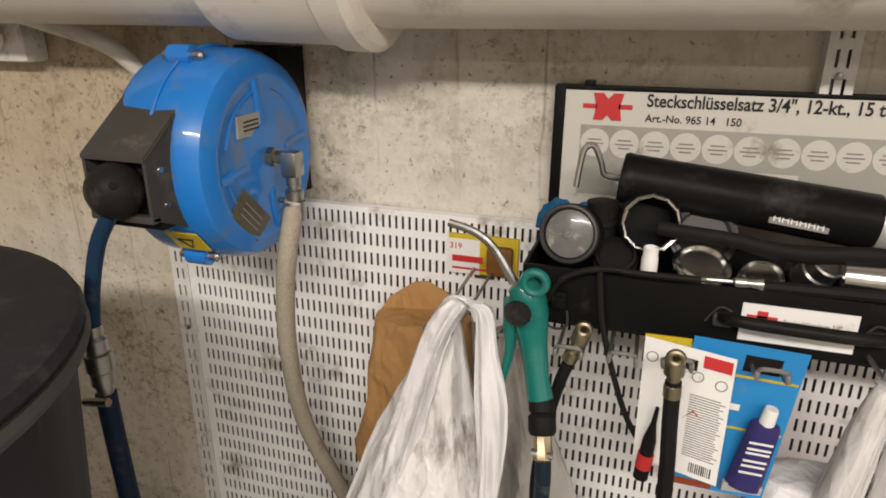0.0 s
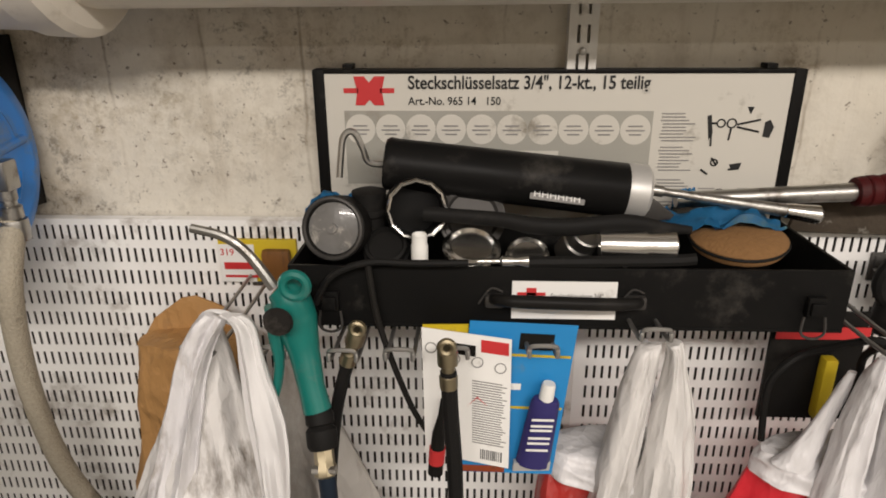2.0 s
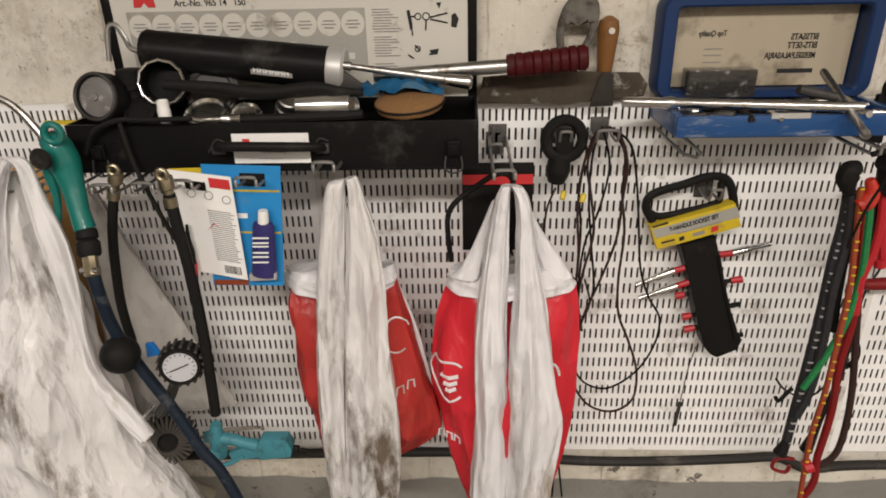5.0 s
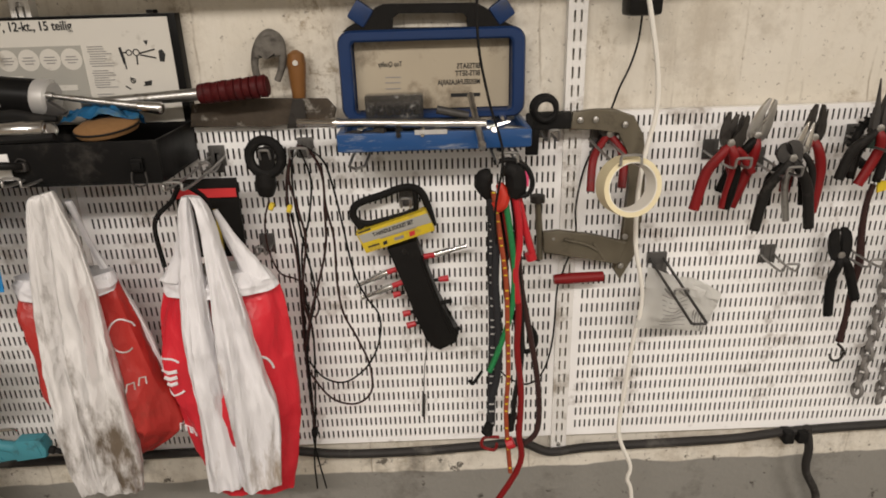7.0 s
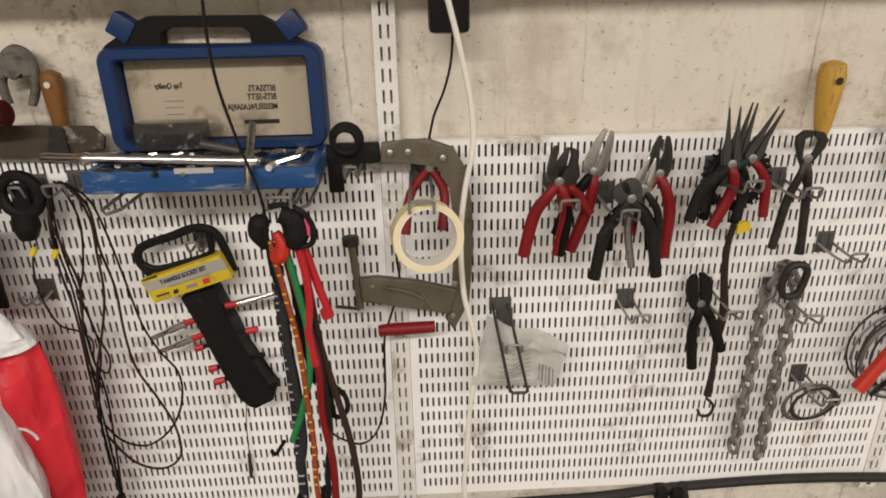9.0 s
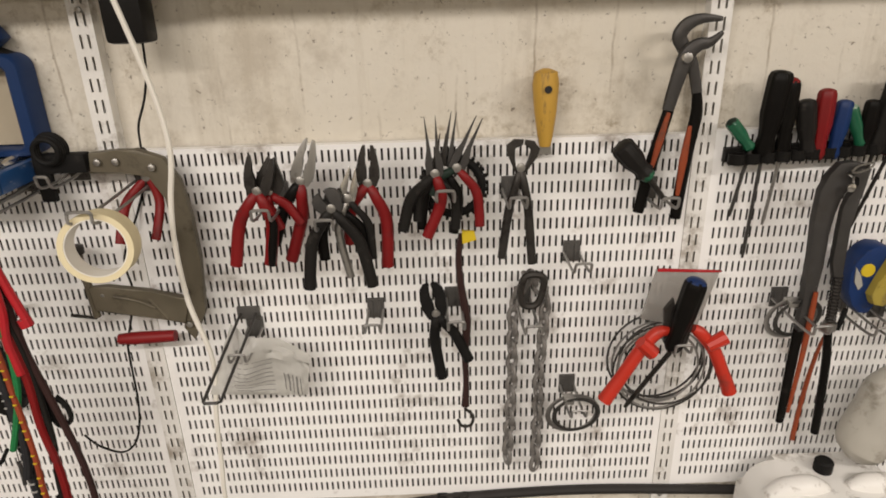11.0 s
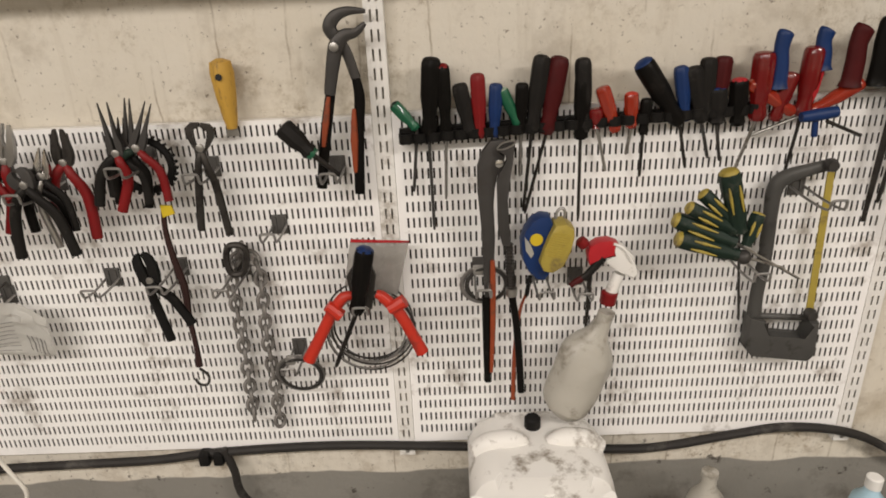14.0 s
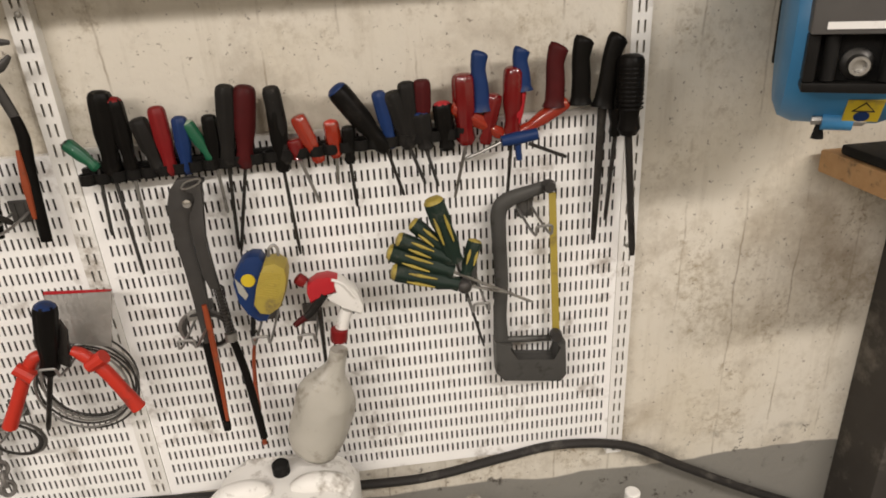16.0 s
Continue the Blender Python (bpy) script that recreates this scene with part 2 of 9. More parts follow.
M = dict(
    wall=wall_material(),
    ceiling=mat("ceiling_paint", (0.6, 0.58, 0.54), rough=0.8, scale=8),
    floor=mat("floor_concrete", (0.25, 0.24, 0.22), rough=0.7, scale=5, dirt=(0.1, 0.09, 0.08), amount=0.5),
    panel=mat("white_lacquer", (0.90, 0.89, 0.875), (0.86, 0.85, 0.83), 0.40, 0, 7, (0.40, 0.36, 0.32), 0.22, 11, 0.05, 40),
    upright=mat("white_steel", (0.84, 0.83, 0.80), (0.68, 0.66, 0.62), 0.45, 0, 12, (0.35, 0.31, 0.26), 0.35, 14),
    pipe=mat("pipe_paint", (0.78, 0.74, 0.67), (0.68, 0.62, 0.53), 0.38, 0, 5, (0.42, 0.36, 0.28), 0.35, 6, 0.15, 30),
    blue=mat("blue_lacquer", (0.018, 0.20, 0.62), (0.014, 0.165, 0.53), 0.3, 0, 14, (0.11, 0.17, 0.26), 0.28, 14, coat=0.4),
    blue2=mat("blue_lacquer_clean", (0.05, 0.24, 0.47), (0.04, 0.2, 0.42), 0.4, 0, 14),
    black=mat("black_plastic", (0.010, 0.0095, 0.009), (0.014, 0.013, 0.012), 0.36, 0, 40, (0.022, 0.020, 0.018), 0.2, 12, 0.08),
    rubber=mat("black_rubber", (0.010, 0.010, 0.010), (0.014, 0.013, 0.012), 0.55, 0, 60, (0.024, 0.022, 0.020), 0.2, 30),
    case=mat("black_steel_lacquer", (0.006, 0.006, 0.006), (0.010, 0.0095, 0.009), 0.36, 0, 20, (0.04, 0.037, 0.033), 0.06, 9, 0.1, 50),
    # dark tone that stands in for the shade behind the panel slots
    backboard=mat("slot_shade_dark", (0.06, 0.053, 0.046), (0.04, 0.035, 0.03), 0.8, 0, 20),
    dusty=mat("dusty_black", (0.045, 0.040, 0.035), (0.07, 0.063, 0.056), 0.75, 0, 20, (0.14, 0.125, 0.105), 0.3, 8),
    greycover=mat("grey_cover", (0.10, 0.095, 0.09), (0.075, 0.07, 0.066), 0.5, 0, 20),
    drum=mat("drum_plastic", (0.018, 0.019, 0.023), (0.03, 0.03, 0.034), 0.42, 0, 9, (0.05, 0.05, 0.052), 0.3, 6, 0, 0, stretch=(3, 3, 0.4)),
    rim=mat("drum_rim", (0.085, 0.082, 0.075), (0.05, 0.048, 0.045), 0.5, 0, 9),
    steel=mat("steel", (0.50, 0.49, 0.47), (0.38, 0.37, 0.35), 0.34, 1.0, 30, (0.16, 0.14, 0.12), 0.3, 30),
    chrome=mat("chrome", (0.70, 0.69, 0.67), (0.6, 0.59, 0.57), 0.2, 1.0, 20),
    darksteel=mat("oily_steel", (0.035, 0.031, 0.028), (0.065, 0.06, 0.055), 0.42, 0.6, 40, (0.025, 0.022, 0.02), 0.5, 30),
    gunmetal=mat("gunmetal", (0.05, 0.047, 0.045), (0.085, 0.081, 0.077), 0.45, 0.5, 25, (0.06, 0.055, 0.05), 0.35, 16),
    brass=mat("brass", (0.42, 0.36, 0.24), (0.34, 0.29, 0.2), 0.35, 1.0, 40),
    zinc=mat("zinc_wire", (0.42, 0.41, 0.39), (0.32, 0.31, 0.3), 0.42, 0.9, 60),
    hookplate=mat("hook_plate", (0.085, 0.08, 0.075), (0.13, 0.125, 0.118), 0.5, 0.5, 60),
    sign=mat("sign_print", (0.60, 0.575, 0.52), (0.54, 0.515, 0.455), 0.5, 0, 6, (0.20, 0.175, 0.135), 0.24, 12),
    signgrey=mat("sign_grey", (0.36, 0.35, 0.31), (0.31, 0.30, 0.265), 0.55, 0, 8, (0.25, 0.22, 0.18), 0.15, 10),
    paper=mat("white_label", (0.82, 0.81, 0.79), (0.76, 0.75, 0.72), 0.5, 0, 10, (0.4, 0.37, 0.33), 0.12, 12),
    ink=mat("black_ink", (0.03, 0.03, 0.03), rough=0.6),
    inkgrey=mat("grey_ink", (0.28, 0.27, 0.26), rough=0.6),
    redink=mat("red_ink", (0.55, 0.03, 0.035), (0.5, 0.03, 0.03), rough=0.5),
    kraft=mat("kraft_paper", (0.46, 0.255, 0.095), (0.36, 0.19, 0.065), 0.7, 0, 14, (0.18, 0.10, 0.05), 0.3, 8, 0.5, 40, stretch=(1, 1, 0.6), crumple=0.3),
    whitebag=mat("white_polythene", (0.73, 0.72, 0.735), (0.64, 0.625, 0.63), 0.34, 0, 9, (0.30, 0.25, 0.20), 0.2, 12, 0.4, 34, stretch=(1, 1, 0.25), crumple=0.32),
    cleanbag=mat("glossy_white_polythene", (0.76, 0.75, 0.75), (0.69, 0.675, 0.67), 0.28, 0, 9, (0.42, 0.36, 0.28), 0.12, 9, 0.25, 22, stretch=(1, 1, 0.2), crumple=0.10),
    dustyglass=mat("dusty_grey_glass", (0.20, 0.195, 0.19), (0.10, 0.096, 0.09), 0.22, 0, 40, (0.34, 0.32, 0.29), 0.3, 60, 0.2, 60, coat=0.3),
    # case plastic brightened for light from above; pale streaks paint its highlights
    bluetray=mat("lit_blue_case_plastic", (0.013, 0.055, 0.17), (0.019, 0.075, 0.21), 0.3, 0, 20, (0.24, 0.27, 0.32), 0.18, 26, 0.1, 40, stretch=(0.4, 1, 2), coat=0.3),
    # dark clear plastic with pale flecks mixed in
    clearbox=mat("clear_flecked_plastic", (0.05, 0.048, 0.045), (0.03, 0.028, 0.026), 0.12, 0, 30, (0.35, 0.34, 0.32), 0.2, 45, 0.5, 60, alpha=0.75, coat=1.0),
    grimyhose=mat("grimy_dark_blue_hose", (0.010, 0.020, 0.042), (0.007, 0.013, 0.027), 0.5, 0, 40, (0.04, 0.04, 0.045), 0.25, 20),
    greasybag=mat("grease_smeared_polythene", (0.70, 0.685, 0.675), (0.58, 0.56, 0.54), 0.36, 0, 9, (0.12, 0.092, 0.066), 0.42, 13, 0.5, 30, stretch=(1, 1, 0.3), crumple=0.42),
    redbag=mat("red_polythene", (0.60, 0.022, 0.035), (0.52, 0.018, 0.03), 0.38, 0, 9, (0.3, 0.02, 0.02), 0.2, 6, 0.3, 22, stretch=(1, 1, 0.45), crumple=0.25),
    redbagdark=mat("worn_red_polythene", (0.42, 0.03, 0.025), (0.33, 0.025, 0.02), 0.42, 0, 9, (0.2, 0.03, 0.02), 0.3, 6, 0.3, 22, stretch=(1, 1, 0.45), crumple=0.35),
    green=mat("green_enamel", (0.008, 0.16, 0.135), (0.007, 0.125, 0.105), 0.35, 0, 30, (0.06, 0.14, 0.12), 0.3, 20, coat=0.3),
    teal=mat("teal_plastic", (0.06, 0.26, 0.31), (0.05, 0.21, 0.255), 0.45, 0, 30, (0.04, 0.09, 0.10), 0.35, 26),
    redgrip=mat("red_grip", (0.203, 0.007, 0.009), (0.158, 0.007, 0.007), 0.45, 0, 30, (0.10, 0.02, 0.02), 0.35, 20),
    orangered=mat("orange_red_grip", (0.52, 0.03, 0.014), (0.44, 0.025, 0.012), 0.4, 0, 30, (0.25, 0.03, 0.02), 0.2, 20),
    maroon=mat("maroon_leather", (0.075, 0.008, 0.009), (0.045, 0.006, 0.006), 0.5, 0, 40, (0.05, 0.02, 0.02), 0.3, 20),
    orange=mat("orange_strip", (0.30, 0.055, 0.014), (0.20, 0.035, 0.010), 0.5, 0, 30, (0.1, 0.04, 0.02), 0.3, 20),
    amber=mat("amber_acetate", (0.40, 0.034, 0.010), (0.29, 0.020, 0.007), 0.16, 0, 20, coat=0.6, trans=0.25),
    ruby=mat("red_acetate", (0.19, 0.008, 0.008), (0.13, 0.006, 0.006), 0.2, 0, 20, coat=0.5, trans=0.15),
    navy=mat("blue_grip", (0.009, 0.032, 0.125), (0.007, 0.025, 0.095), 0.42, 0, 30, (0.03, 0.03, 0.05), 0.3, 20),
    blackgrip=mat("black_grip", (0.005, 0.0045, 0.004), (0.009, 0.008, 0.007), 0.36, 0, 40, (0.02, 0.017, 0.015), 0.2, 20),
    greygrip=mat("grey_grip", (0.020, 0.0185, 0.017), (0.013, 0.012, 0.011), 0.42, 0, 40, (0.05, 0.045, 0.04), 0.3, 20),
    greengrip=mat("green_grip", (0.012, 0.11, 0.055), (0.01, 0.085, 0.04), 0.32, 0, 30, coat=0.4),
    darkgreen=mat("dark_green_grip", (0.016, 0.030, 0.022), (0.012, 0.022, 0.016), 0.45, 0, 30, (0.05, 0.055, 0.045), 0.35, 24),
    yellow=mat("yellow_plastic", (0.62, 0.46, 0.02), (0.55, 0.40, 0.02), 0.42, 0, 30, (0.3, 0.22, 0.06), 0.25, 20),
    dullyellow=mat("worn_yellow", (0.40, 0.31, 0.055), (0.32, 0.245, 0.045), 0.45, 0, 30, (0.16, 0.12, 0.05), 0.4, 24),
    wood=mat("varnished_wood", (0.23, 0.105, 0.03), (0.15, 0.062, 0.018), 0.45, 0, 12, (0.1, 0.05, 0.02), 0.3, 14, 0.1, 60, stretch=(6, 6, 1)),
    yellowwood=mat("yellow_wood", (0.55, 0.33, 0.055), (0.47, 0.27, 0.04), 0.5, 0, 12, (0.16, 0.1, 0.04), 0.3, 18, stretch=(6, 6, 1)),
    plank=mat("pale_timber", (0.48, 0.29, 0.13), (0.37, 0.2, 0.085), 0.6, 0, 9, (0.16, 0.1, 0.05), 0.3, 6, 0.2, 40, stretch=(0.6, 6, 6)),
    tape=mat("masking_tape", (0.72, 0.64, 0.42), (0.66, 0.57, 0.36), 0.6, 0, 40),
    clampsteel=mat("plated_clamp_steel", (0.135, 0.116, 0.082), (0.105, 0.09, 0.063), 0.45, 0.2, 20, (0.05, 0.042, 0.03), 0.3, 12),
    mortar=mat("mortar_crust", (0.085, 0.066, 0.048), (0.035, 0.029, 0.023), 0.8, 0.0, 24, (0.34, 0.32, 0.28), 0.12, 26, 0.9, 60),
    bluecase=mat("blue_case_plastic", (0.010, 0.034, 0.112), (0.008, 0.026, 0.088), 0.42, 0, 20, (0.025, 0.03, 0.045), 0.5, 8),
    insert=mat("case_insert_card", (0.46, 0.40, 0.30), (0.36, 0.305, 0.22), 0.6, 0, 6, (0.17, 0.135, 0.09), 0.7, 9),
    cream=mat("cord_white", (0.78, 0.75, 0.68), (0.7, 0.67, 0.6), 0.5, 0, 20),
    bluecard=mat("blue_card", (0.02, 0.24, 0.55), (0.018, 0.2, 0.48), 0.4, 0, 12, (0.1, 0.2, 0.3), 0.2, 10),
    purple=mat("purple_tube_print", (0.035, 0.03, 0.14), (0.03, 0.025, 0.11), 0.4, 0, 12),
    bluehose=mat("blue_hose", (0.014, 0.04, 0.085), (0.011, 0.03, 0.065), 0.45, 0, 40, (0.06, 0.07, 0.085), 0.1, 20),
    darkhose=mat("blue_black_hose", (0.012, 0.02, 0.032), (0.010, 0.015, 0.024), 0.5, 0, 40, (0.07, 0.075, 0.08), 0.2, 20),
    braid=mat("braided_hose", (0.46, 0.41, 0.32), (0.27, 0.24, 0.185), 0.55, 0, 300, (0.16, 0.14, 0.105), 0.3, 10, 0.6, 400),
    wire=mat("brown_wire", (0.045, 0.022, 0.02), (0.03, 0.016, 0.015), 0.45, 0, 60),
    greycable=mat("grey_cable", (0.035, 0.032, 0.030), (0.026, 0.024, 0.022), 0.5, 0, 30, (0.10, 0.092, 0.083), 0.3, 8),
    glove=mat("blue_nitrile", (0.025, 0.20, 0.42), (0.02, 0.15, 0.34), 0.45, 0, 20, (0.1, 0.2, 0.22), 0.3, 20, 0.4, 60),
    felt=mat("tan_abrasive", (0.25, 0.13, 0.048), (0.19, 0.098, 0.036), 0.85, 0, 200, bump=0.4, bump_scale=300),
    milky=mat("milky_plastic", (0.80, 0.79, 0.76), (0.72, 0.70, 0.66), 0.4, 0, 8, (0.20, 0.165, 0.125), 0.48, 14, 0.1, 20),
    bottle=mat("clouded_plastic", (0.46, 0.44, 0.39), (0.36, 0.34, 0.295), 0.35, 0, 12, (0.17, 0.15, 0.115), 0.5, 12, 0.3, 30),
    sack=mat("greyish_polythene", (0.42, 0.40, 0.37), (0.34, 0.32, 0.295), 0.38, 0, 9, (0.25, 0.22, 0.19), 0.25, 7, 0.35, 25, stretch=(1, 1, 0.5), crumple=0.35),
    darkfilm=mat("smoked_film", (0.022, 0.022, 0.024), (0.012, 0.012, 0.013), 0.16, 0, 30, alpha=0.8, bump=0.9, bump_scale=70, spec=0.7),
    film=mat("clear_film", (0.75, 0.74, 0.70), (0.66, 0.65, 0.61), 0.3, 0, 20, alpha=0.78, bump=0.4, bump_scale=40),
    zipfilm=mat("greyed_film", (0.40, 0.38, 0.35), (0.30, 0.285, 0.26), 0.25, 0, 20, alpha=0.58, bump=0.8, bump_scale=45),
    galvanised=mat("galvanised_chain", (0.27, 0.255, 0.24), (0.19, 0.18, 0.168), 0.5, 0.5, 50, (0.09, 0.08, 0.07), 0.35, 40),
    castgrey=mat("cast_grey_metal", (0.085, 0.083, 0.078), (0.065, 0.063, 0.059), 0.45, 0.15, 30, (0.03, 0.028, 0.025), 0.3, 22),
    dialface=mat("dial_face", (0.50, 0.50, 0.52), (0.44, 0.44, 0.46), 0.35, 0, 20),
    crust=mat("crusted_grip", (0.20, 0.185, 0.16), (0.06, 0.053, 0.045), 0.75, 0, 60, (0.035, 0.03, 0.026), 0.55, 30, 0.8, 70),
    red=mat("red_plastic", (0.44, 0.014, 0.022), (0.36, 0.012, 0.018), 0.4, 0, 30, (0.2, 0.02, 0.02), 0.2, 20),
    pink=mat("pink_tag", (0.8, 0.08, 0.2), rough=0.5),
    white=mat("white_plastic", (0.78, 0.77, 0.74), (0.72, 0.71, 0.68), 0.4, 0, 20),
    palebottle=mat("pale_blue_bottle", (0.42, 0.60, 0.70), (0.36, 0.54, 0.64), 0.35, 0, 10),
    silverpaint=mat("silver_plastic", (0.55, 0.54, 0.52), (0.47, 0.46, 0.44), 0.4, 0.4, 20),
    limecord=mat("green_cord", (0.02, 0.24, 0.07), (0.012, 0.10, 0.035), 0.6, 0, 200),
    orangecord=mat("orange_cord", (0.33, 0.06, 0.02), (0.2, 0.03, 0.012), 0.6, 0, 200),
    blackcord=mat("black_cord", (0.02, 0.02, 0.022), (0.035, 0.035, 0.037), 0.6, 0, 200),
    sage=mat("glass_green", (0.28, 0.36, 0.27), (0.22, 0.3, 0.22), 0.4, 0, 20),
)


# ---- building helpers ----
ROOTS = {}


def thing(name, at=(0, 0, 0), label="", category="", group="", m=None):
    """An empty at the thing's base; its parts hang under it."""
    ob = new(name)
    ob.empty_display_size = 0.02
    ob.matrix_world = m if m is not None else Matrix.Translation(at)
    ROOTS[ob.name] = ob.matrix_world.copy()
    return tagged(ob, label, category, group)


def root_of(ob):
    while ob.parent:
        ob = ob.parent
    return ob


def mesh_of(name, bm, material):
    me = bpy.data.meshes.new(name)
    bmesh.ops.recalc_face_normals(bm, faces=bm.faces)
    for f in bm.faces:
        f.smooth = True
    for e in bm.edges:
        if len(e.link_faces) == 2 and e.calc_face_angle(0.0) > 0.62:
            e.smooth = False
    bm.to_mesh(me)
    bm.free()
    for one in (material if isinstance(material, (list, tuple)) else [material]):
        me.materials.append(M[one])
    return me


def part(name, bm, material, parent, label="", local=False):
    """Links a bmesh as one mesh under a thing or a part. Given in the world's metres unless local."""
    if not local:
        bm.transform(ROOTS[root_of(parent).name].inverted())
    ob = new(name, mesh_of(name, bm, material))
    ob.parent = parent
    return tagged(ob, label)


def structure(name, bm, material, label=""):
    return tagged(new(name, mesh_of(name, bm, material)), label, "", "", "structure")


def B():
    return bmesh.new()


def box(bm, x0, x1, y0, y1, z0, z1, bev=0.0, m=None):
    r = bmesh.ops.create_cube(bm, size=1.0)
    vs = r["verts"]
    for v in vs:
        v.co = Vector(((x0 + x1) / 2 + v.co.x * (x1 - x0), (y0 + y1) / 2 + v.co.y * (y1 - y0), (z0 + z1) / 2 + v.co.z * (z1 - z0)))
    if m is not None:
        bmesh.ops.transform(bm, matrix=m, verts=vs)
    if bev:
        es = list({e for v in vs for e in v.link_edges})
        bmesh.ops.bevel(bm, geom=es, offset=bev, segments=2, profile=0.6, affect="EDGES")
    return bm


def glide(pts, n=6, closed=False):
    """A smooth run of points through pts."""
    P = [Vector(p) for p in pts]
    if len(P) < 3:
        return P
    out = []
    count = len(P) if closed else len(P) - 1
    for i in range(count):
        if closed:
            a, b, c, d = (P[(i + k - 1) % len(P)] for k in range(4))
        else:
            a, b, c, d = P[max(i - 1, 0)], P[i], P[i + 1], P[min(i + 2, len(P) - 1)]
        for k in range(n):
            t = k / n
            out.append(0.5 * ((2 * b) + (c - a) * t + (2 * a - 5 * b + 4 * c - d) * t * t + (3 * b - a - 3 * c + d) * t ** 3))
    if not closed:
        out.append(P[-1])
    return out


def tube(bm, pts, r, n=8, closed=False, smooth=6, flat=1.0):
    """A round bar along points; r a number or one radius for each given point. flat squeezes it across."""
    line = glide(pts, smooth, closed) if smooth else [Vector(p) for p in pts]
    if not isinstance(r, (list, tuple)):
        rad = [r] * len(line)
    else:
        rad = [float(v) for v in np.interp(np.linspace(0, len(r) - 1, len(line)), range(len(r)), r)]
    rings, side = [], None
    for i, p in enumerate(line):
        nxt = line[(i + 1) % len(line)] if closed else line[min(i + 1, len(line) - 1)]
        prv = line[i - 1] if (closed or i) else line[0]
        d = (nxt - prv)
        d = d.normalized() if d.length > 1e-9 else Vector((0, 0, 1))
        if side is None:
            side = d.cross(Vector((0, 1, 0)))
            if side.length < 0.1:
                side = d.cross(Vector((1, 0, 0)))
        side = (side - d * side.dot(d)).normalized()
        up = d.cross(side)
        rings.append([bm.verts.new(p + rad[i] * (side * math.cos(a) + up * flat * math.sin(a))) for a in (2 * math.pi * k / n for k in range(n))])
    for i in range(len(rings) - (0 if closed else 1)):
        a, b = rings[i], rings[(i + 1) % len(rings)]
        for k in range(n):
            bm.faces.new((a[k], a[(k + 1) % n], b[(k + 1) % n], b[k]))
    if not closed:
        bm.faces.new(rings[0][::-1])
        bm.faces.new(rings[-1])
    return bm


def lathe(bm, profile, m=None, n=20, flutes=0, depth=0.07):
    """Turns (radius, height) about the local z axis; flutes cuts grooves along it."""
    m = m if m is not None else Matrix()
    rings = []
    for r, h in profile:
        rings.append([bm.verts.new(m @ Vector((max(r, 1e-5) * (1 + depth * math.cos(flutes * a) * (flutes > 0)) * math.cos(a), max(r, 1e-5) * (1 + depth * math.cos(flutes * a) * (flutes > 0)) * math.sin(a), h))) for a in (2 * math.pi * k / n for k in range(n))])
    for a, b in zip(rings, rings[1:]):
        for k in range(n):
            bm.faces.new((a[k], a[(k + 1) % n], b[(k + 1) % n], b[k]))
    bm.faces.new(rings[0][::-1])
    bm.faces.new(rings[-1])
    return bm


def slab(bm, outline, y0, y1, bev=0.0, m=None, holes=()):
    """A plate with an outline in x and z, between two depths, with its rim rounded."""
    fs = []
    vs0 = [bm.verts.new((x, y0, z)) for x, z in outline]
    vs1 = [bm.verts.new((x, y1, z)) for x, z in outline]
    k = len(outline)
    fs.append(bm.faces.new(vs0))
    fs.append(bm.faces.new(vs1[::-1]))
    for i in range(k):
        fs.append(bm.faces.new((vs0[i], vs0[(i + 1) % k], vs1[(i + 1) % k], vs1[i])))
    vs = vs0 + vs1
    if m is not None:
        bmesh.ops.transform(bm, matrix=m, verts=vs)
    if bev:
        rim = [e for f in fs[:2] for e in f.edges]
        bmesh.ops.bevel(bm, geom=list(set(rim)), offset=bev, segments=2, profile=0.6, affect="EDGES", clamp_overlap=True)
    return bm


def hoop(profile, m, n=48):
    """A closed profile (radius, height) turned about an axis, open in the middle."""
    bm = B()
    rings = [[bm.verts.new(m @ Vector((r * math.cos(6.28319 * j / n), r * math.sin(6.28319 * j / n), h))) for j in range(n)] for r, h in profile]
    for p, q in zip(rings, rings[1:] + rings[:1]):
        for j in range(n):
            bm.faces.new((p[j], p[(j + 1) % n], q[(j + 1) % n], q[j]))
    return bm


def rounded(x0, x1, z0, z1, r, n=4):
    out = []
    for cx, cz, a0 in ((x1 - r, z1 - r, 0), (x0 + r, z1 - r, 90), (x0 + r, z0 + r, 180), (x1 - r, z0 + r, 270)):
        for k in range(n + 1):
            a = radians(a0 + 90 * k / n)
            out.append((cx + r * math.cos(a), cz + r * math.sin(a)))
    return out


def ring(x, y, z, r, wire, axis="y", n=28, sides=8, bm=None, sx=1.0):
    bm = bm or B()
    pts = []
    for k in range(n):
        a = 2 * math.pi * k / n
        c, s = r * sx * math.cos(a), r * math.sin(a)
        pts.append((x + c, y, z + s) if axis == "y" else (x + c, y + s, z) if axis == "z" else (x, y + c, z + s))
    return tube(bm, pts, wire, sides, True, 0)


def frame_at(p, q):
    """A pose at p whose z axis runs to q."""
    d = Vector(q) - Vector(p)
    return Matrix.Translation(p) @ d.to_track_quat("Z", "Y").to_matrix().to_4x4()


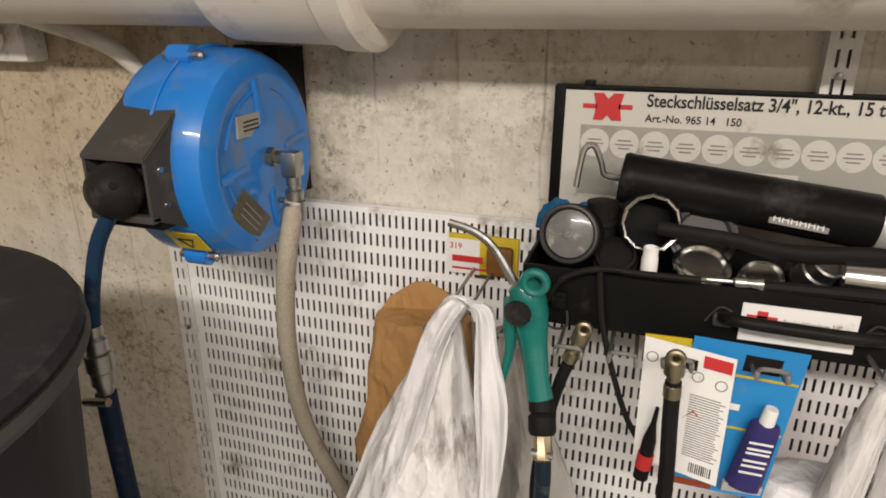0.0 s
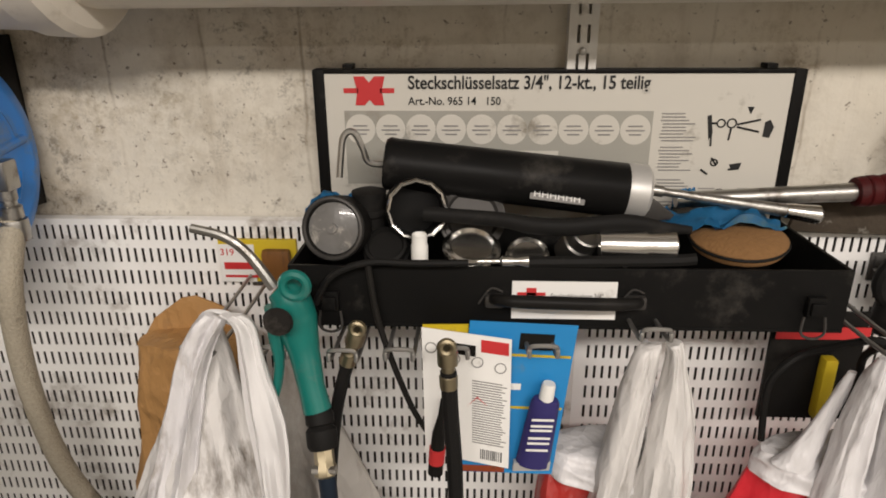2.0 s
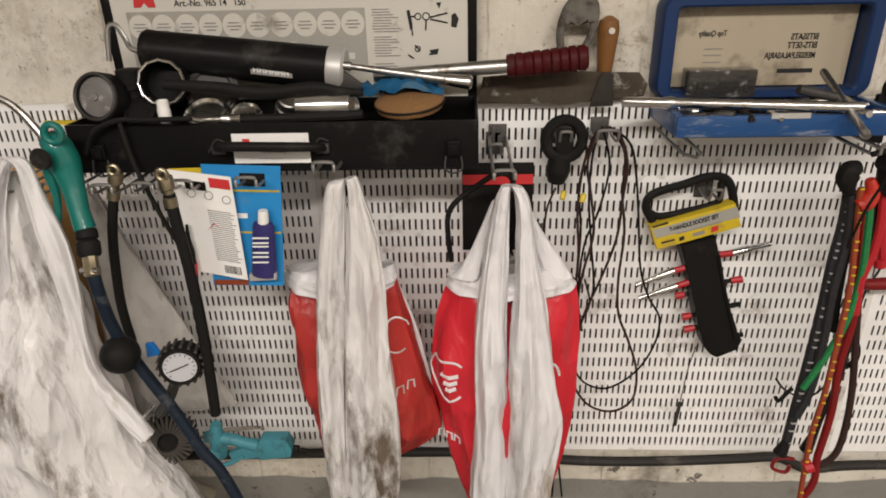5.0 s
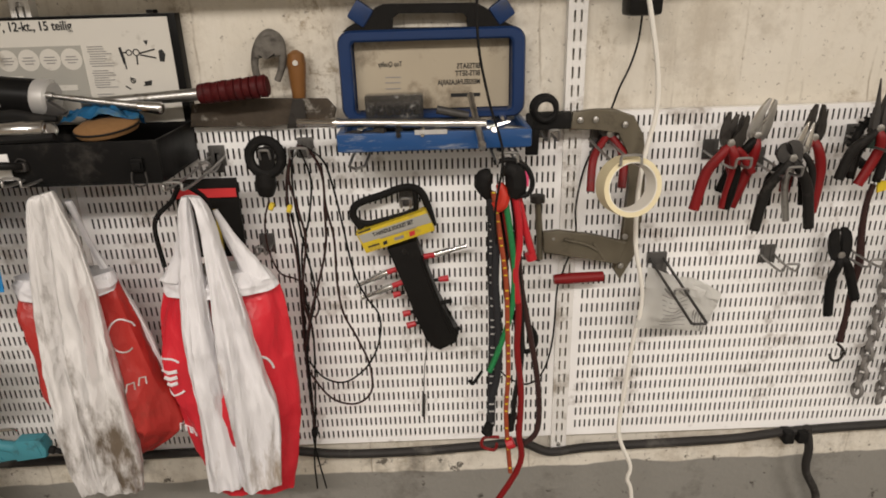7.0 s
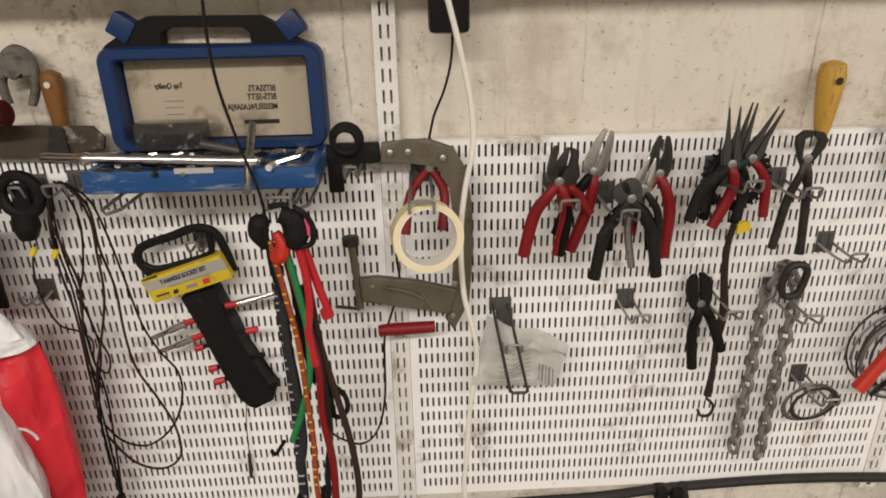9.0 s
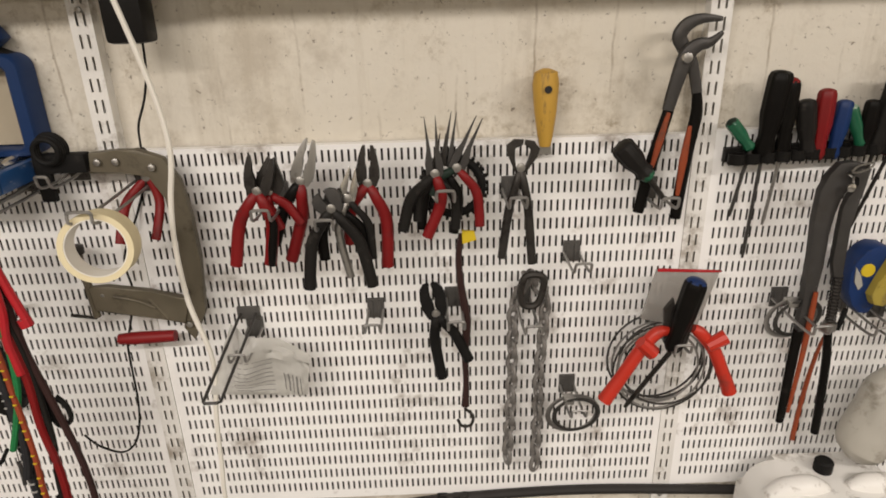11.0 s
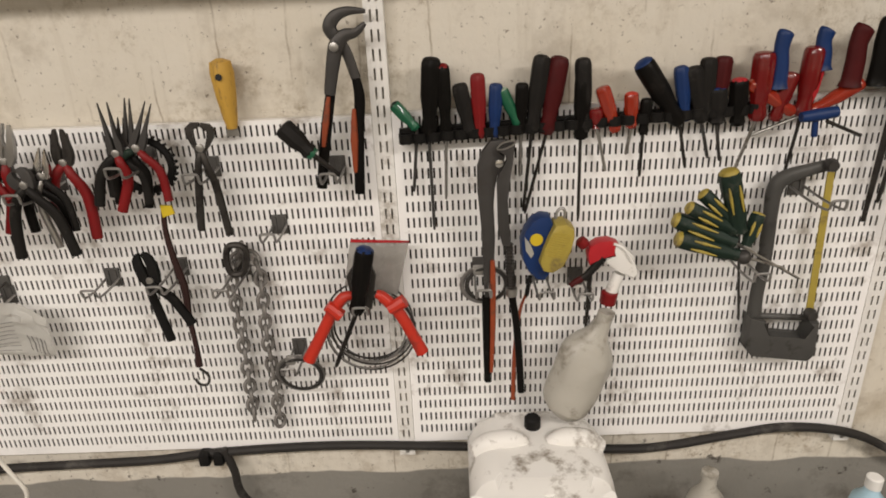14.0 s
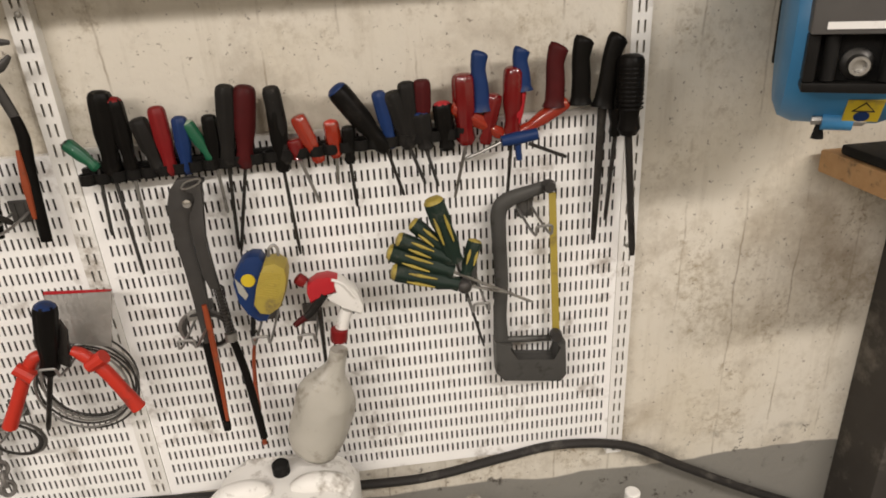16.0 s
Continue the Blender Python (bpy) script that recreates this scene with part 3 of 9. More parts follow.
def words(text, x, z, y, size, material, parent, mirror=False, squeeze=1.0, tilt=0.0, name="lettering", bold=0.0):
    """Printed writing, flat on a face that looks along -y; x, z is its lower left corner."""
    cu = bpy.data.curves.new(name, "FONT")
    cu.body, cu.size, cu.extrude, cu.offset = text, size, 0.0004, bold
    tmp = new(name, cu)
    me = bpy.data.meshes.new_from_object(tmp.evaluated_get(bpy.context.evaluated_depsgraph_get()))
    bpy.data.objects.remove(tmp)
    bpy.data.curves.remove(cu)
    mm = Matrix.Translation((x, y, z)) @ pose(0, 0, 0, 0, tilt, 0) @ pose(0, 0, 0, 90, 0, 0) @ Matrix.Diagonal((-squeeze if mirror else squeeze, 1, 1, 1))
    me.transform(ROOTS[root_of(parent).name].inverted() @ mm)
    me.materials.append(M[material])
    ob = new(name, me)
    ob.parent = parent
    return ob


def bars(rows, y, material, parent, name="printing"):
    """Plain bars (x0, x1, z, height) in place of small print."""
    bm = B()
    for x0, x1, z, h in rows:
        box(bm, x0, x1, y - 0.0004, y + 0.0004, z - h / 2, z + h / 2)
    return part(name, bm, material, parent)


# ---- structure ----
bm = B()
box(bm, -3.6, 4.2, 0.0, 0.25, 0.0, 3.1)
structure("wall_back", bm, "wall", "stained whitewashed concrete wall with grey painted foot")
for name, args in (("wall_left", (-3.8, -3.6, -5.2, 0.25)), ("wall_right", (4.2, 4.4, -5.2, 0.25)), ("wall_front", (-3.6, 4.2, -5.2, -5.0))):
    structure(name, box(B(), *args, 0.0, 3.1), "wall", "whitewashed concrete workshop wall")
structure("floor", box(B(), -3.8, 4.4, -5.2, 0.25, -0.1, 0.0), "floor", "stained concrete workshop floor")
structure("ceiling", box(B(), -3.8, 4.4, -5.2, 0.25, 3.1, 3.25), "ceiling", "plain painted concrete ceiling")

PITCH_X, PITCH_Z, SLOT_W, SLOT_H = 0.0101, 0.0302, 0.0036, 0.0190
FACE = -0.02


def slotted(bm, xs, zs, x0, x1, z0, z1, y, slot_w, slot_h, thick=0.0012, lip=0.016):
    """A sheet pierced by upright slots centred on xs and zs, with turned-back edges."""
    def cuts(lo, hi, mids, size):
        c = [lo]
        for v in mids:
            c += [v - size / 2, v + size / 2]
        return c + [hi]
    cx, cz = cuts(x0, x1, sorted(xs), slot_w), cuts(z0, z1, sorted(zs), slot_h)
    grid = [[bm.verts.new((x, y, z)) for z in cz] for x in cx]
    for i in range(len(cx) - 1):
        for j in range(len(cz) - 1):
            if i % 2 and j % 2:
                q = [grid[i][j], grid[i + 1][j], grid[i + 1][j + 1], grid[i][j + 1]]
                back = [bm.verts.new(v.co + Vector((0, thick, 0))) for v in q]
                for k in range(4):
                    bm.faces.new((q[k], q[(k + 1) % 4], back[(k + 1) % 4], back[k]))
            else:
                bm.faces.new((grid[i][j], grid[i + 1][j], grid[i + 1][j + 1], grid[i][j + 1]))
    rim = [row[0] for row in grid] + grid[-1][1:] + [row[-1] for row in grid[-2::-1]] + grid[0][-2:0:-1]
    back = [bm.verts.new(v.co + Vector((0, lip, 0))) for v in rim]
    for k in range(len(rim)):
        bm.faces.new((rim[k], rim[(k + 1) % len(rim)], back[(k + 1) % len(rim)], back[k]))
    return bm


def raw_mesh(bm, name, material):
    """Links without smoothing, for large flat sheets."""
    me = bpy.data.meshes.new(name)
    bm.to_mesh(me)
    bm.free()
    me.materials.append(M[material])
    return new(name, me)


UPRIGHTS = [-1.8185, -0.916, -0.0135, 0.889, 1.7915]
TOPS = [1.681, 1.674, 1.680, 1.684]
for k in range(4):
    x0, x1 = UPRIGHTS[k] + 0.0165, UPRIGHTS[k + 1] - 0.0165
    zs = [TOPS[k] - 0.0175 - PITCH_Z * i for i in range(int((TOPS[k] - 1.0 - 0.003) / PITCH_Z))]
    xs = np.arange(x0 + 0.017, x1 - 0.014, PITCH_X)
    th = thing("perforated_panel", (x0, FACE, 1.0), "white lacquered steel tool panel pierced with upright slots", "tool panel", "tool panels on the wall")
    # added unseen sheet: its dark colour deepens the shade in the slots
    part("slot_shade_sheet", box(B(), x0 + 0.004, x1 - 0.004, -0.0045, -0.001, 1.004, TOPS[k] - 0.004), "backboard", th, "added dark sheet standing in for shade in the slots")
    ob = raw_mesh(slotted(B(), xs, zs, x0, x1, 1.0, TOPS[k], FACE, SLOT_W, SLOT_H), "sheet", "panel")
    ob.parent = th
    ob.matrix_parent_inverse = th.matrix_world.inverted()


for k, x in enumerate(UPRIGHTS):
    top = 1.684 if k == 0 else 2.6
    th = thing("slotted_upright", (x, -0.018, 0.967), "white steel upright rail with two rows of slots", "wall rail", "upright rails")
    zs = np.arange(0.992, top - 0.02, PITCH_Z)
    ob = raw_mesh(slotted(B(), [x - 0.0052, x + 0.0058], zs, x - 0.016, x + 0.016, 0.967, top, -0.0215, 0.0034, 0.019, lip=0.0214), "rail", "upright")
    ob.parent = th
    ob.matrix_parent_inverse = th.matrix_world.inverted()
    for z in (0.978, 1.437, 1.880):
        if z < top:
            bm = B()
            lathe(bm, [(0.0045, 0), (0.0042, 0.002), (0.002, 0.003)], pose(x, -0.0215, z, 90), 12)
            part("screw", bm, "steel", th)

# painted ventilation pipe with a flange, under the ceiling of the view
th = thing("wall_pipe", (-1.514, -0.132, 2.017), "thick cream painted pipe with a flanged joint", "pipe")
bm = B()
tube(bm, [(-3.6, -0.122, 2.030), (-1.443, -0.122, 2.023), (4.2, -0.122, 2.05)], 0.098, 32, smooth=0)
part("pipe_run", bm, "pipe", th)
bm = B()
lathe(bm, [(0.100, -0.10), (0.114, -0.085), (0.117, 0.05), (0.123, 0.056), (0.124, 0.088), (0.116, 0.096), (0.100, 0.098)], pose(-1.495, -0.122, 2.023, 0, 90, 0), 36)
part("flange", bm, "pipe", th, "chipped cream flange")
th = thing("conduit_pipe", (-1.918, -0.029, 1.863), "thin cream painted pipe bending up to the wall", "pipe")
bm = B()
tube(bm, [(-2.087, -0.187, 2.002), (-1.955, -0.113, 1.942), (-1.879, -0.048, 1.902), (-1.845, -0.02, 1.864), (-1.835, 0, 1.836)], 0.013, 12)
part("pipe_run", bm, "pipe", th)

# cable along the foot of the panels
th = thing("floor_cable", (0.001, -0.029, 0.975), "dark grey rubber cable slung along the panel foot", "cable")
bm = B()
pts = [(-1.893, -0.029, 0.978), (-1.291, -0.029, 0.985)] + [(-0.688, -0.029, 0.999), (-0.477, -0.029, 0.98), (-0.31, -0.029, 0.98), (-0.167, -0.029, 0.988), (-0.096, -0.029, 0.992), (-0.047, -0.029, 0.969), (-0.017, -0.029, 0.965), (0.048, -0.029, 0.973), (0.191, -0.029, 0.977), (0.36, -0.029, 0.982)] + [(0.492, -0.029, 0.996), (0.729, -0.029, 1.004), (0.977, -0.029, 0.992)] + [(1.309, -0.029, 0.971), (1.426, -0.029, 0.974), (1.563, -0.029, 0.998), (1.676, -0.029, 1.012)] + [(1.813, -0.029, 0.988), (1.943, -0.029, 0.913), (2.113, -0.03, 0.816)] + [(2.35, -0.03, 0.70), (2.6, -0.03, 0.6)]
tube(bm, pts, 0.0092, 10)
part("cable_run", bm, "greycable", th)
th = thing("cable_branch", (0.49, -0.035, 0.5), "dark grey cable hanging down from a clip", "cable")
bm = B()
tube(bm, [(0.509, -0.034, 1.008), (0.523, -0.034, 0.952), (0.527, -0.034, 0.893), (0.566, -0.035, 0.776)] + [(0.50, -0.03, 0.5)], 0.0085, 10)
part("cable_run", bm, "greycable", th)
bm = B()
box(bm, 0.458, 0.48, -0.048, -0.02, 0.975, 1.003, 0.004)
box(bm, 0.488, 0.509, -0.048, -0.02, 0.975, 1.003, 0.004)
part("clip", bm, "rubber", th)

# socket outlet
th = thing("wall_socket", (-2.076, 0, 1.905), "cream two-hole wall socket box, grimy", "socket")
bm = B()
box(bm, -2.154, -2.032, -0.043, 0, 1.868, 2.025, 0.008)
part("housing", bm, "upright", th)
for z in (1.905, 1.975):
    bm = B()
    lathe(bm, [(0.024, 0), (0.024, 0.006), (0.019, 0.006), (0.018, -0.001)], pose(-2.09, -0.043, z, 90), 20)
    part("socket_rim", bm, "upright", th)
    bm = B()
    lathe(bm, [(0.017, 0), (0.016, 0.002)], pose(-2.09, -0.0435, z, 90), 20)
    part("socket_hole", bm, "rubber", th)

# waste drum
cx, cy = -1.830, -0.635
th = thing("waste_drum", (cx, cy, 0.0), "large dark plastic drum with a grey rim", "drum")
part("shell", lathe(B(), [(0.170, 0.0), (0.185, 0.01), (0.3154, 1.6505), (0.3154, 1.6619), (0.304, 1.6619)], pose(cx, cy, 0), 56), "drum", th)
part("rim", lathe(B(), [(0.3169, 1.6474), (0.3283, 1.649), (0.3314, 1.6566), (0.3283, 1.6642), (0.3116, 1.6649)], pose(cx, cy, 0), 64), "rim", th, "scuffed grey rolled rim")
part("sack", lathe(B(), [(0.3253, 1.6657), (0.3298, 1.6733), (0.3253, 1.6824), (0.3078, 1.6854), (0.19, 1.6733), (0.0, 1.6695)], pose(cx, cy, 0), 64), "drum", th, "black plastic sack over the drum")


# ---- blue hose reel ----
def reel_drum(m, th, body):
    """Drum of a hose reel about its own axis (local z), 0.15 wide."""
    bm = B()
    prof = [(0.02, -0.078), (0.125, -0.078), (0.146, -0.070), (0.155, -0.052), (0.157, 0.0), (0.155, 0.052), (0.146, 0.070), (0.125, 0.080), (0.118, 0.0795), (0.112, 0.0755), (0.060, 0.0765), (0.052, 0.080), (0.02, 0.081)]
    lathe(bm, prof, m, 48)
    part("drum_housing", bm, body, th)
    for a in (8, 98, 188, 278):
        bm = B()
        c, s = math.cos(radians(a)), math.sin(radians(a))
        tube(bm, [m @ Vector((0.050 * c, 0.050 * s, 0.0745)), m @ Vector((0.116 * c, 0.116 * s, 0.0735))], 0.0062, 10, smooth=0)
        part("rib", bm, body, th)
    for a in (62, 135, 203, 330):
        bm = B()
        c, s = math.cos(radians(a)), math.sin(radians(a))
        q = m @ Vector((0.160 * c, 0.160 * s, 0.0))
        lathe(bm, [(0.015, -0.018), (0.015, 0.018)], Matrix.Translation(q) @ m.to_3x3().to_4x4(), 12)
        lug = part("lug", bm, body, th)
        bm = B()
        lathe(bm, [(0.0075, -0.03), (0.0075, 0.03), (0.004, 0.034)], Matrix.Translation(q) @ m.to_3x3().to_4x4(), 8)
        part("bolt", bm, "steel", lug)


K = 0.834
RC = Vector((-1.622, -0.136, 1.772))
th = thing("hose_reel", (-1.64, 0, 1.77), "blue enclosed air hose reel on a black wall bracket", "hose reel")
m = Matrix.Translation(RC) @ pose(0, 0, 0, 0, 90, 0) @ Matrix.Scale(K, 4)
reel_drum(m, th, "blue")
bm = B()
box(bm, -1.68, -1.588, -0.012, -0.001, 1.692, 1.9, 0.003)
box(bm, -1.577, -1.567, -0.075, -0.012, 1.7, 1.9, 0.003)
box(bm, -1.588, -1.567, -0.018, -0.0125, 1.7, 1.9, 0.001)
part("wall_bracket", bm, "black", th)
# outlet housing: a sloped hood over the hose mouth
HX0, HX1 = -1.677, -1.594
hood = [(-0.302, 1.797), (-0.302, 1.732), (-0.235, 1.703), (-0.20, 1.72), (-0.19, 1.79), (-0.20, 1.862), (-0.212, 1.862)]
bm = B()
for xa, xb in ((HX0, HX0 + 0.004), (HX1 - 0.004, HX1)):
    va = [bm.verts.new((xa, y, z)) for y, z in hood]
    vb = [bm.verts.new((xb, y, z)) for y, z in hood]
    bm.faces.new(va)
    bm.faces.new(vb[::-1])
    for k in range(len(hood)):
        bm.faces.new((va[k], va[(k + 1) % len(hood)], vb[(k + 1) % len(hood)], vb[k]))
outlet = part("outlet_housing", bm, "dusty", th, "dusty black hose outlet housing")
top = [(-0.304, 1.793), (-0.304, 1.799), (-0.212, 1.866), (-0.206, 1.862)]
bm = B()
va = [bm.verts.new((HX0 - 0.001, y, z)) for y, z in top]
vb = [bm.verts.new((HX1 + 0.001, y, z)) for y, z in top]
bm.faces.new(va)
bm.faces.new(vb[::-1])
for k in range(4):
    bm.faces.new((va[k], va[(k + 1) % 4], vb[(k + 1) % 4], vb[k]))
bmesh.ops.bevel(bm, geom=list(bm.edges), offset=0.0015, segments=2, affect="EDGES")
part("hood_top", bm, "dusty", outlet, "dust-covered sloping lid")
part("outlet_mouth", box(B(), HX0 + 0.004, HX1 - 0.004, -0.285, -0.215, 1.715, 1.79, 0.002), "rubber", outlet)
part("mouth_sill", box(B(), HX0, HX1, -0.303, -0.29, 1.727, 1.735, 0.002), "dusty", outlet)
for y, z in ((-0.282, 1.783), (-0.279, 1.744)):
    part("screw", lathe(B(), [(0.0042, 0.0), (0.0036, 0.002)], pose(HX1, y, z, 0, 90, 0), 10), "steel", outlet)
stop = Vector((-1.637, -0.303, 1.762))
bm = B()
bmesh.ops.create_uvsphere(bm, u_segments=24, v_segments=14, radius=0.031, matrix=Matrix.Translation(stop))
ball = part("stop_ball", bm, "greygrip", th, "black rubber hose stop ball")
for y, z in ((-0.022, 0.012), (-0.014, -0.010)):
    part("ball_screw", lathe(B(), [(0.004, 0), (0.004, 0.0015)], Matrix.Translation(stop + Vector((0.0195, y, z))) @ pose(0, 0, 0, 60, 0, 50), 8), "rubber", ball)
bm = B()
lathe(bm, [(0.0145, 0.070), (0.0145, 0.092), (0.010, 0.094), (0.010, 0.12)], m, 6)
lathe(bm, [(0.026, 0.072), (0.024, 0.080)], m, 24)
nut = part("swivel_nut", bm, "brass", th)
e0 = Vector((-1.522, -0.136, 1.769))
part("elbow", box(B(), -0.011, 0.011, -0.011, 0.011, -0.020, 0.012, 0.0035, Matrix.Translation(e0)), "steel", nut)
part("hose_tail", lathe(B(), [(0.0095, 0), (0.0095, -0.010), (0.008, -0.012), (0.008, -0.016), (0.0115, -0.018), (0.0115, -0.030), (0.009, -0.032), (0.009, -0.045)], Matrix.Translation(e0 + Vector((0, 0, -0.020))), 12), "steel", nut)
part("clamp_screw", tube(B(), [e0 + Vector((-0.018, -0.006, -0.050)), e0 + Vector((-0.006, -0.010, -0.050))], 0.0042, 8), "steel", nut)
# plates on the drum face
for name, mt, four in (("type_plate", "signgrey", [(-0.192, 1.828), (-0.142, 1.829), (-0.141, 1.803), (-0.193, 1.803)]), ("type_plate", "clampsteel", [(-0.192, 1.743), (-0.142, 1.694), (-0.176, 1.672), (-0.222, 1.716)])):
    bm = B()
    va = [bm.verts.new((-1.561, y, z)) for y, z in four]
    vb = [bm.verts.new((-1.5555, y, z)) for y, z in four]
    bm.faces.new(va)
    bm.faces.new(vb[::-1])
    for k in range(4):
        bm.faces.new((va[k], va[(k + 1) % 4], vb[(k + 1) % 4], vb[k]))
    plate = part(name, bm, mt, th)
    mid = Vector((-1.555, sum(y for y, z in four) / 4, sum(z for y, z in four) / 4))
    u, w = (Vector((0, four[1][0] - four[0][0], four[1][1] - four[0][1])) * 0.3), Vector((0, four[3][0] - four[0][0], four[3][1] - four[0][1])) * 0.2
    for k in (-1, 0, 1):
        part("printing", tube(B(), [mid - u + w * k, mid + u + w * k], 0.0009, 4, smooth=0), "ink" if mt == "signgrey" else "inkgrey", plate)
for a0, a1 in ((100, 165), (190, 255), (280, 345), (10, 75)):
    arc = [m @ Vector((0.098 * math.cos(radians(a)), 0.098 * math.sin(radians(a)), 0.0745)) for a in np.linspace(a0, a1, 12)]
    part("pressed_rib", tube(B(), arc, 0.0030, 6, smooth=0), "blue", th)
part("seam", tube(B(), [m @ Vector((0.158 * math.cos(t), 0.158 * math.sin(t), 0.0)) for t in np.linspace(0, 6.2832, 49)[:-1]], 0.0025, 6, True, 0), "blue", th)
st = Matrix.Translation((-1.608, -0.2375, 1.6868)) @ pose(0, 0, 0, -230, 0, 0)
wt = part("warning_sticker", box(B(), -0.022, 0.022, -0.018, 0.018, -0.001, 0.001, 0, st), "yellow", th, "yellow warning sticker")
part("warning_triangle", tube(B(), [st @ Vector(v) for v in ((-0.010, 0.006, 0.0016), (0.0, -0.012, 0.0016), (0.010, 0.006, 0.0016))], 0.0012, 5, True, 0), "ink", wt)

# blue hose hanging from the outlet, with couplings
th = thing("air_hose", (stop.x, stop.y, stop.z - 0.5), "blue air hose with steel quick couplings hanging from the reel", "hose")
h0 = stop + Vector((-0.008, -0.006, -0.026))
part("hose_run", tube(B(), [h0, (-1.668, -0.31, 1.70), (-1.688, -0.31, 1.645), (-1.699, -0.31, 1.592)], 0.0088, 12), "bluehose", th)
lo = [Vector(p) for p in [(-1.699, -0.31, 1.596), (-1.699, -0.31, 1.505)]]
part("coupling", lathe(B(), [(r, h) for r, h in ((0.0105, 0), (0.0105, 0.012), (0.009, 0.014), (0.0125, 0.018), (0.0125, 0.034), (0.0165, 0.036), (0.0165, 0.058), (0.0135, 0.061), (0.0135, 0.078), (0.010, 0.08), (0.010, 0.092))], frame_at(lo[0], lo[1]), 16), "steel", th)
part("clamp_screw", tube(B(), [(-1.708, -0.324, 1.600), (-1.722, -0.320, 1.597)], 0.0055, 8), "steel", th)
part("clamp_screw", tube(B(), [(-1.718, -0.324, 1.497), (-1.682, -0.324, 1.503)], 0.0055, 8), "steel", th)
part("hose_run", tube(B(), [(-1.699, -0.31, 1.505), (-1.698, -0.31, 1.45), (-1.695, -0.31, 1.367), (-1.69, -0.31, 1.25), (-1.69, -0.31, 1.0)], 0.0125, 12), "grimyhose", th, "grimy dark blue lower hose")
# braided supply hose
th = thing("supply_hose", (-1.495, -0.187, 1.273), "grey braided supply hose hanging from the reel", "hose")
part("hose_run", tube(B(), [e0 + Vector((0, 0, -0.055)), (-1.523, -0.16, 1.66), (-1.533, -0.158, 1.60), (-1.545, -0.145, 1.52), (-1.550, -0.128, 1.43), (-1.545, -0.11, 1.35), (-1.520, -0.09, 1.26), (-1.478, -0.075, 1.16), (-1.43, -0.06, 1.06), (-1.2, -0.05, 0.9)], 0.0125, 12), "braid", th)
part("ferrule", lathe(B(), [(0.0135, 0), (0.0142, -0.003), (0.0142, -0.020), (0.0135, -0.023)], Matrix.Translation(e0 + Vector((0, 0, -0.052))), 16), "steel", th, "crimped steel ferrule")


# ---- socket case ----
CX0, CX1, CF, CB, CZ0, CZ1 = -1.218, -0.670, -0.183, -0.022, 1.621, 1.687
th = thing("socket_case", (-0.936, -0.1, CZ0), "open black steel socket set case full of loose tools", "tool case")
bm = B()
t = 0.004
box(bm, CX0, CX1, CF, CB, CZ0, CZ0 + t, 0.001)
box(bm, CX0, CX1, CF, CF + t, CZ0 + t, CZ1, 0.001)
box(bm, CX0, CX1, CB - t, CB, CZ0 + t, CZ1, 0.001)
box(bm, CX0, CX0 + t, CF + t, CB - t, CZ0 + t, CZ1, 0.001)
box(bm, CX1 - t, CX1, CF + t, CB - t, CZ0 + t, CZ1, 0.001)
body = part("tray", bm, "case", th)
bm = B()
LB = -0.0245
box(bm, CX0, CX1, -0.005, -0.001, CZ1 - 0.01, 1.861, 0.001)
for a in ((CX0, CX0 + 0.013, CZ1 - 0.01, 1.861), (CX1 - 0.013, CX1, CZ1 - 0.01, 1.861), (CX0 + 0.013, CX1 - 0.013, 1.8565, 1.861)):
    box(bm, a[0], a[1], LB, -0.005, a[2], a[3], 0.001)
lid = part("lid", bm, "case", th)
for x in (CX0 + 0.035, CX1 - 0.045):
    bm = B()
    box(bm, x, x + 0.012, LB, -0.006, 1.8615, 1.867, 0.001)
    part("lid_tab", bm, "case", lid)
bm = B()
SY = LB + 0.0015
box(bm, CX0 + 0.0135, CX1 - 0.0135, SY, SY + 0.002, CZ1, 1.856)
card = part("printed_card", bm, "sign", lid, "worn cream printed card")
W = CX1 - CX0


def lx(u):
    return CX0 + (u - 628) / 880 * W


def lz(v):
    return 1.861 - (v - 147) / 255 * 0.174


bm = B()
box(bm, lx(683), lx(1248), SY - 0.0006, SY + 0.001, lz(340), lz(214))
part("grey_field", bm, "signgrey", card)
for k in range(10):
    u = 712 + 56.2 * k
    bm = B()
    lathe(bm, [(0.0172, 0), (0.0172, 0.0006)], pose(lx(u), SY - 0.0004, lz(245), 90), 24)
    disc = part("white_disc", bm, "sign", card)
    bars([(lx(u - 13), lx(u + 13), lz(239), 0.0016), (lx(u - 17), lx(u + 17), lz(246), 0.0016), (lx(u - 11), lx(u + 11), lz(253), 0.0016)], SY - 0.0014, "inkgrey", disc)
bars([(lx(835), lx(1080), lz(287), 0.008), (lx(760), lx(1218), lz(312), 0.009)], SY - 0.001, "sign", card)
bars([(lx(905), lx(1010), lz(287), 0.002)], SY - 0.0018, "inkgrey", card)
words("Steckschlüsselsatz 3/4\", 12-kt., 15 teilig", lx(802), lz(178), SY - 0.0006, 0.0205, "ink", card, squeeze=0.842, bold=0.00034)
words("Art.-No. 965 14   150", lx(802), lz(204), SY - 0.0006, 0.0125, "ink", card, squeeze=0.95, bold=0.0001)
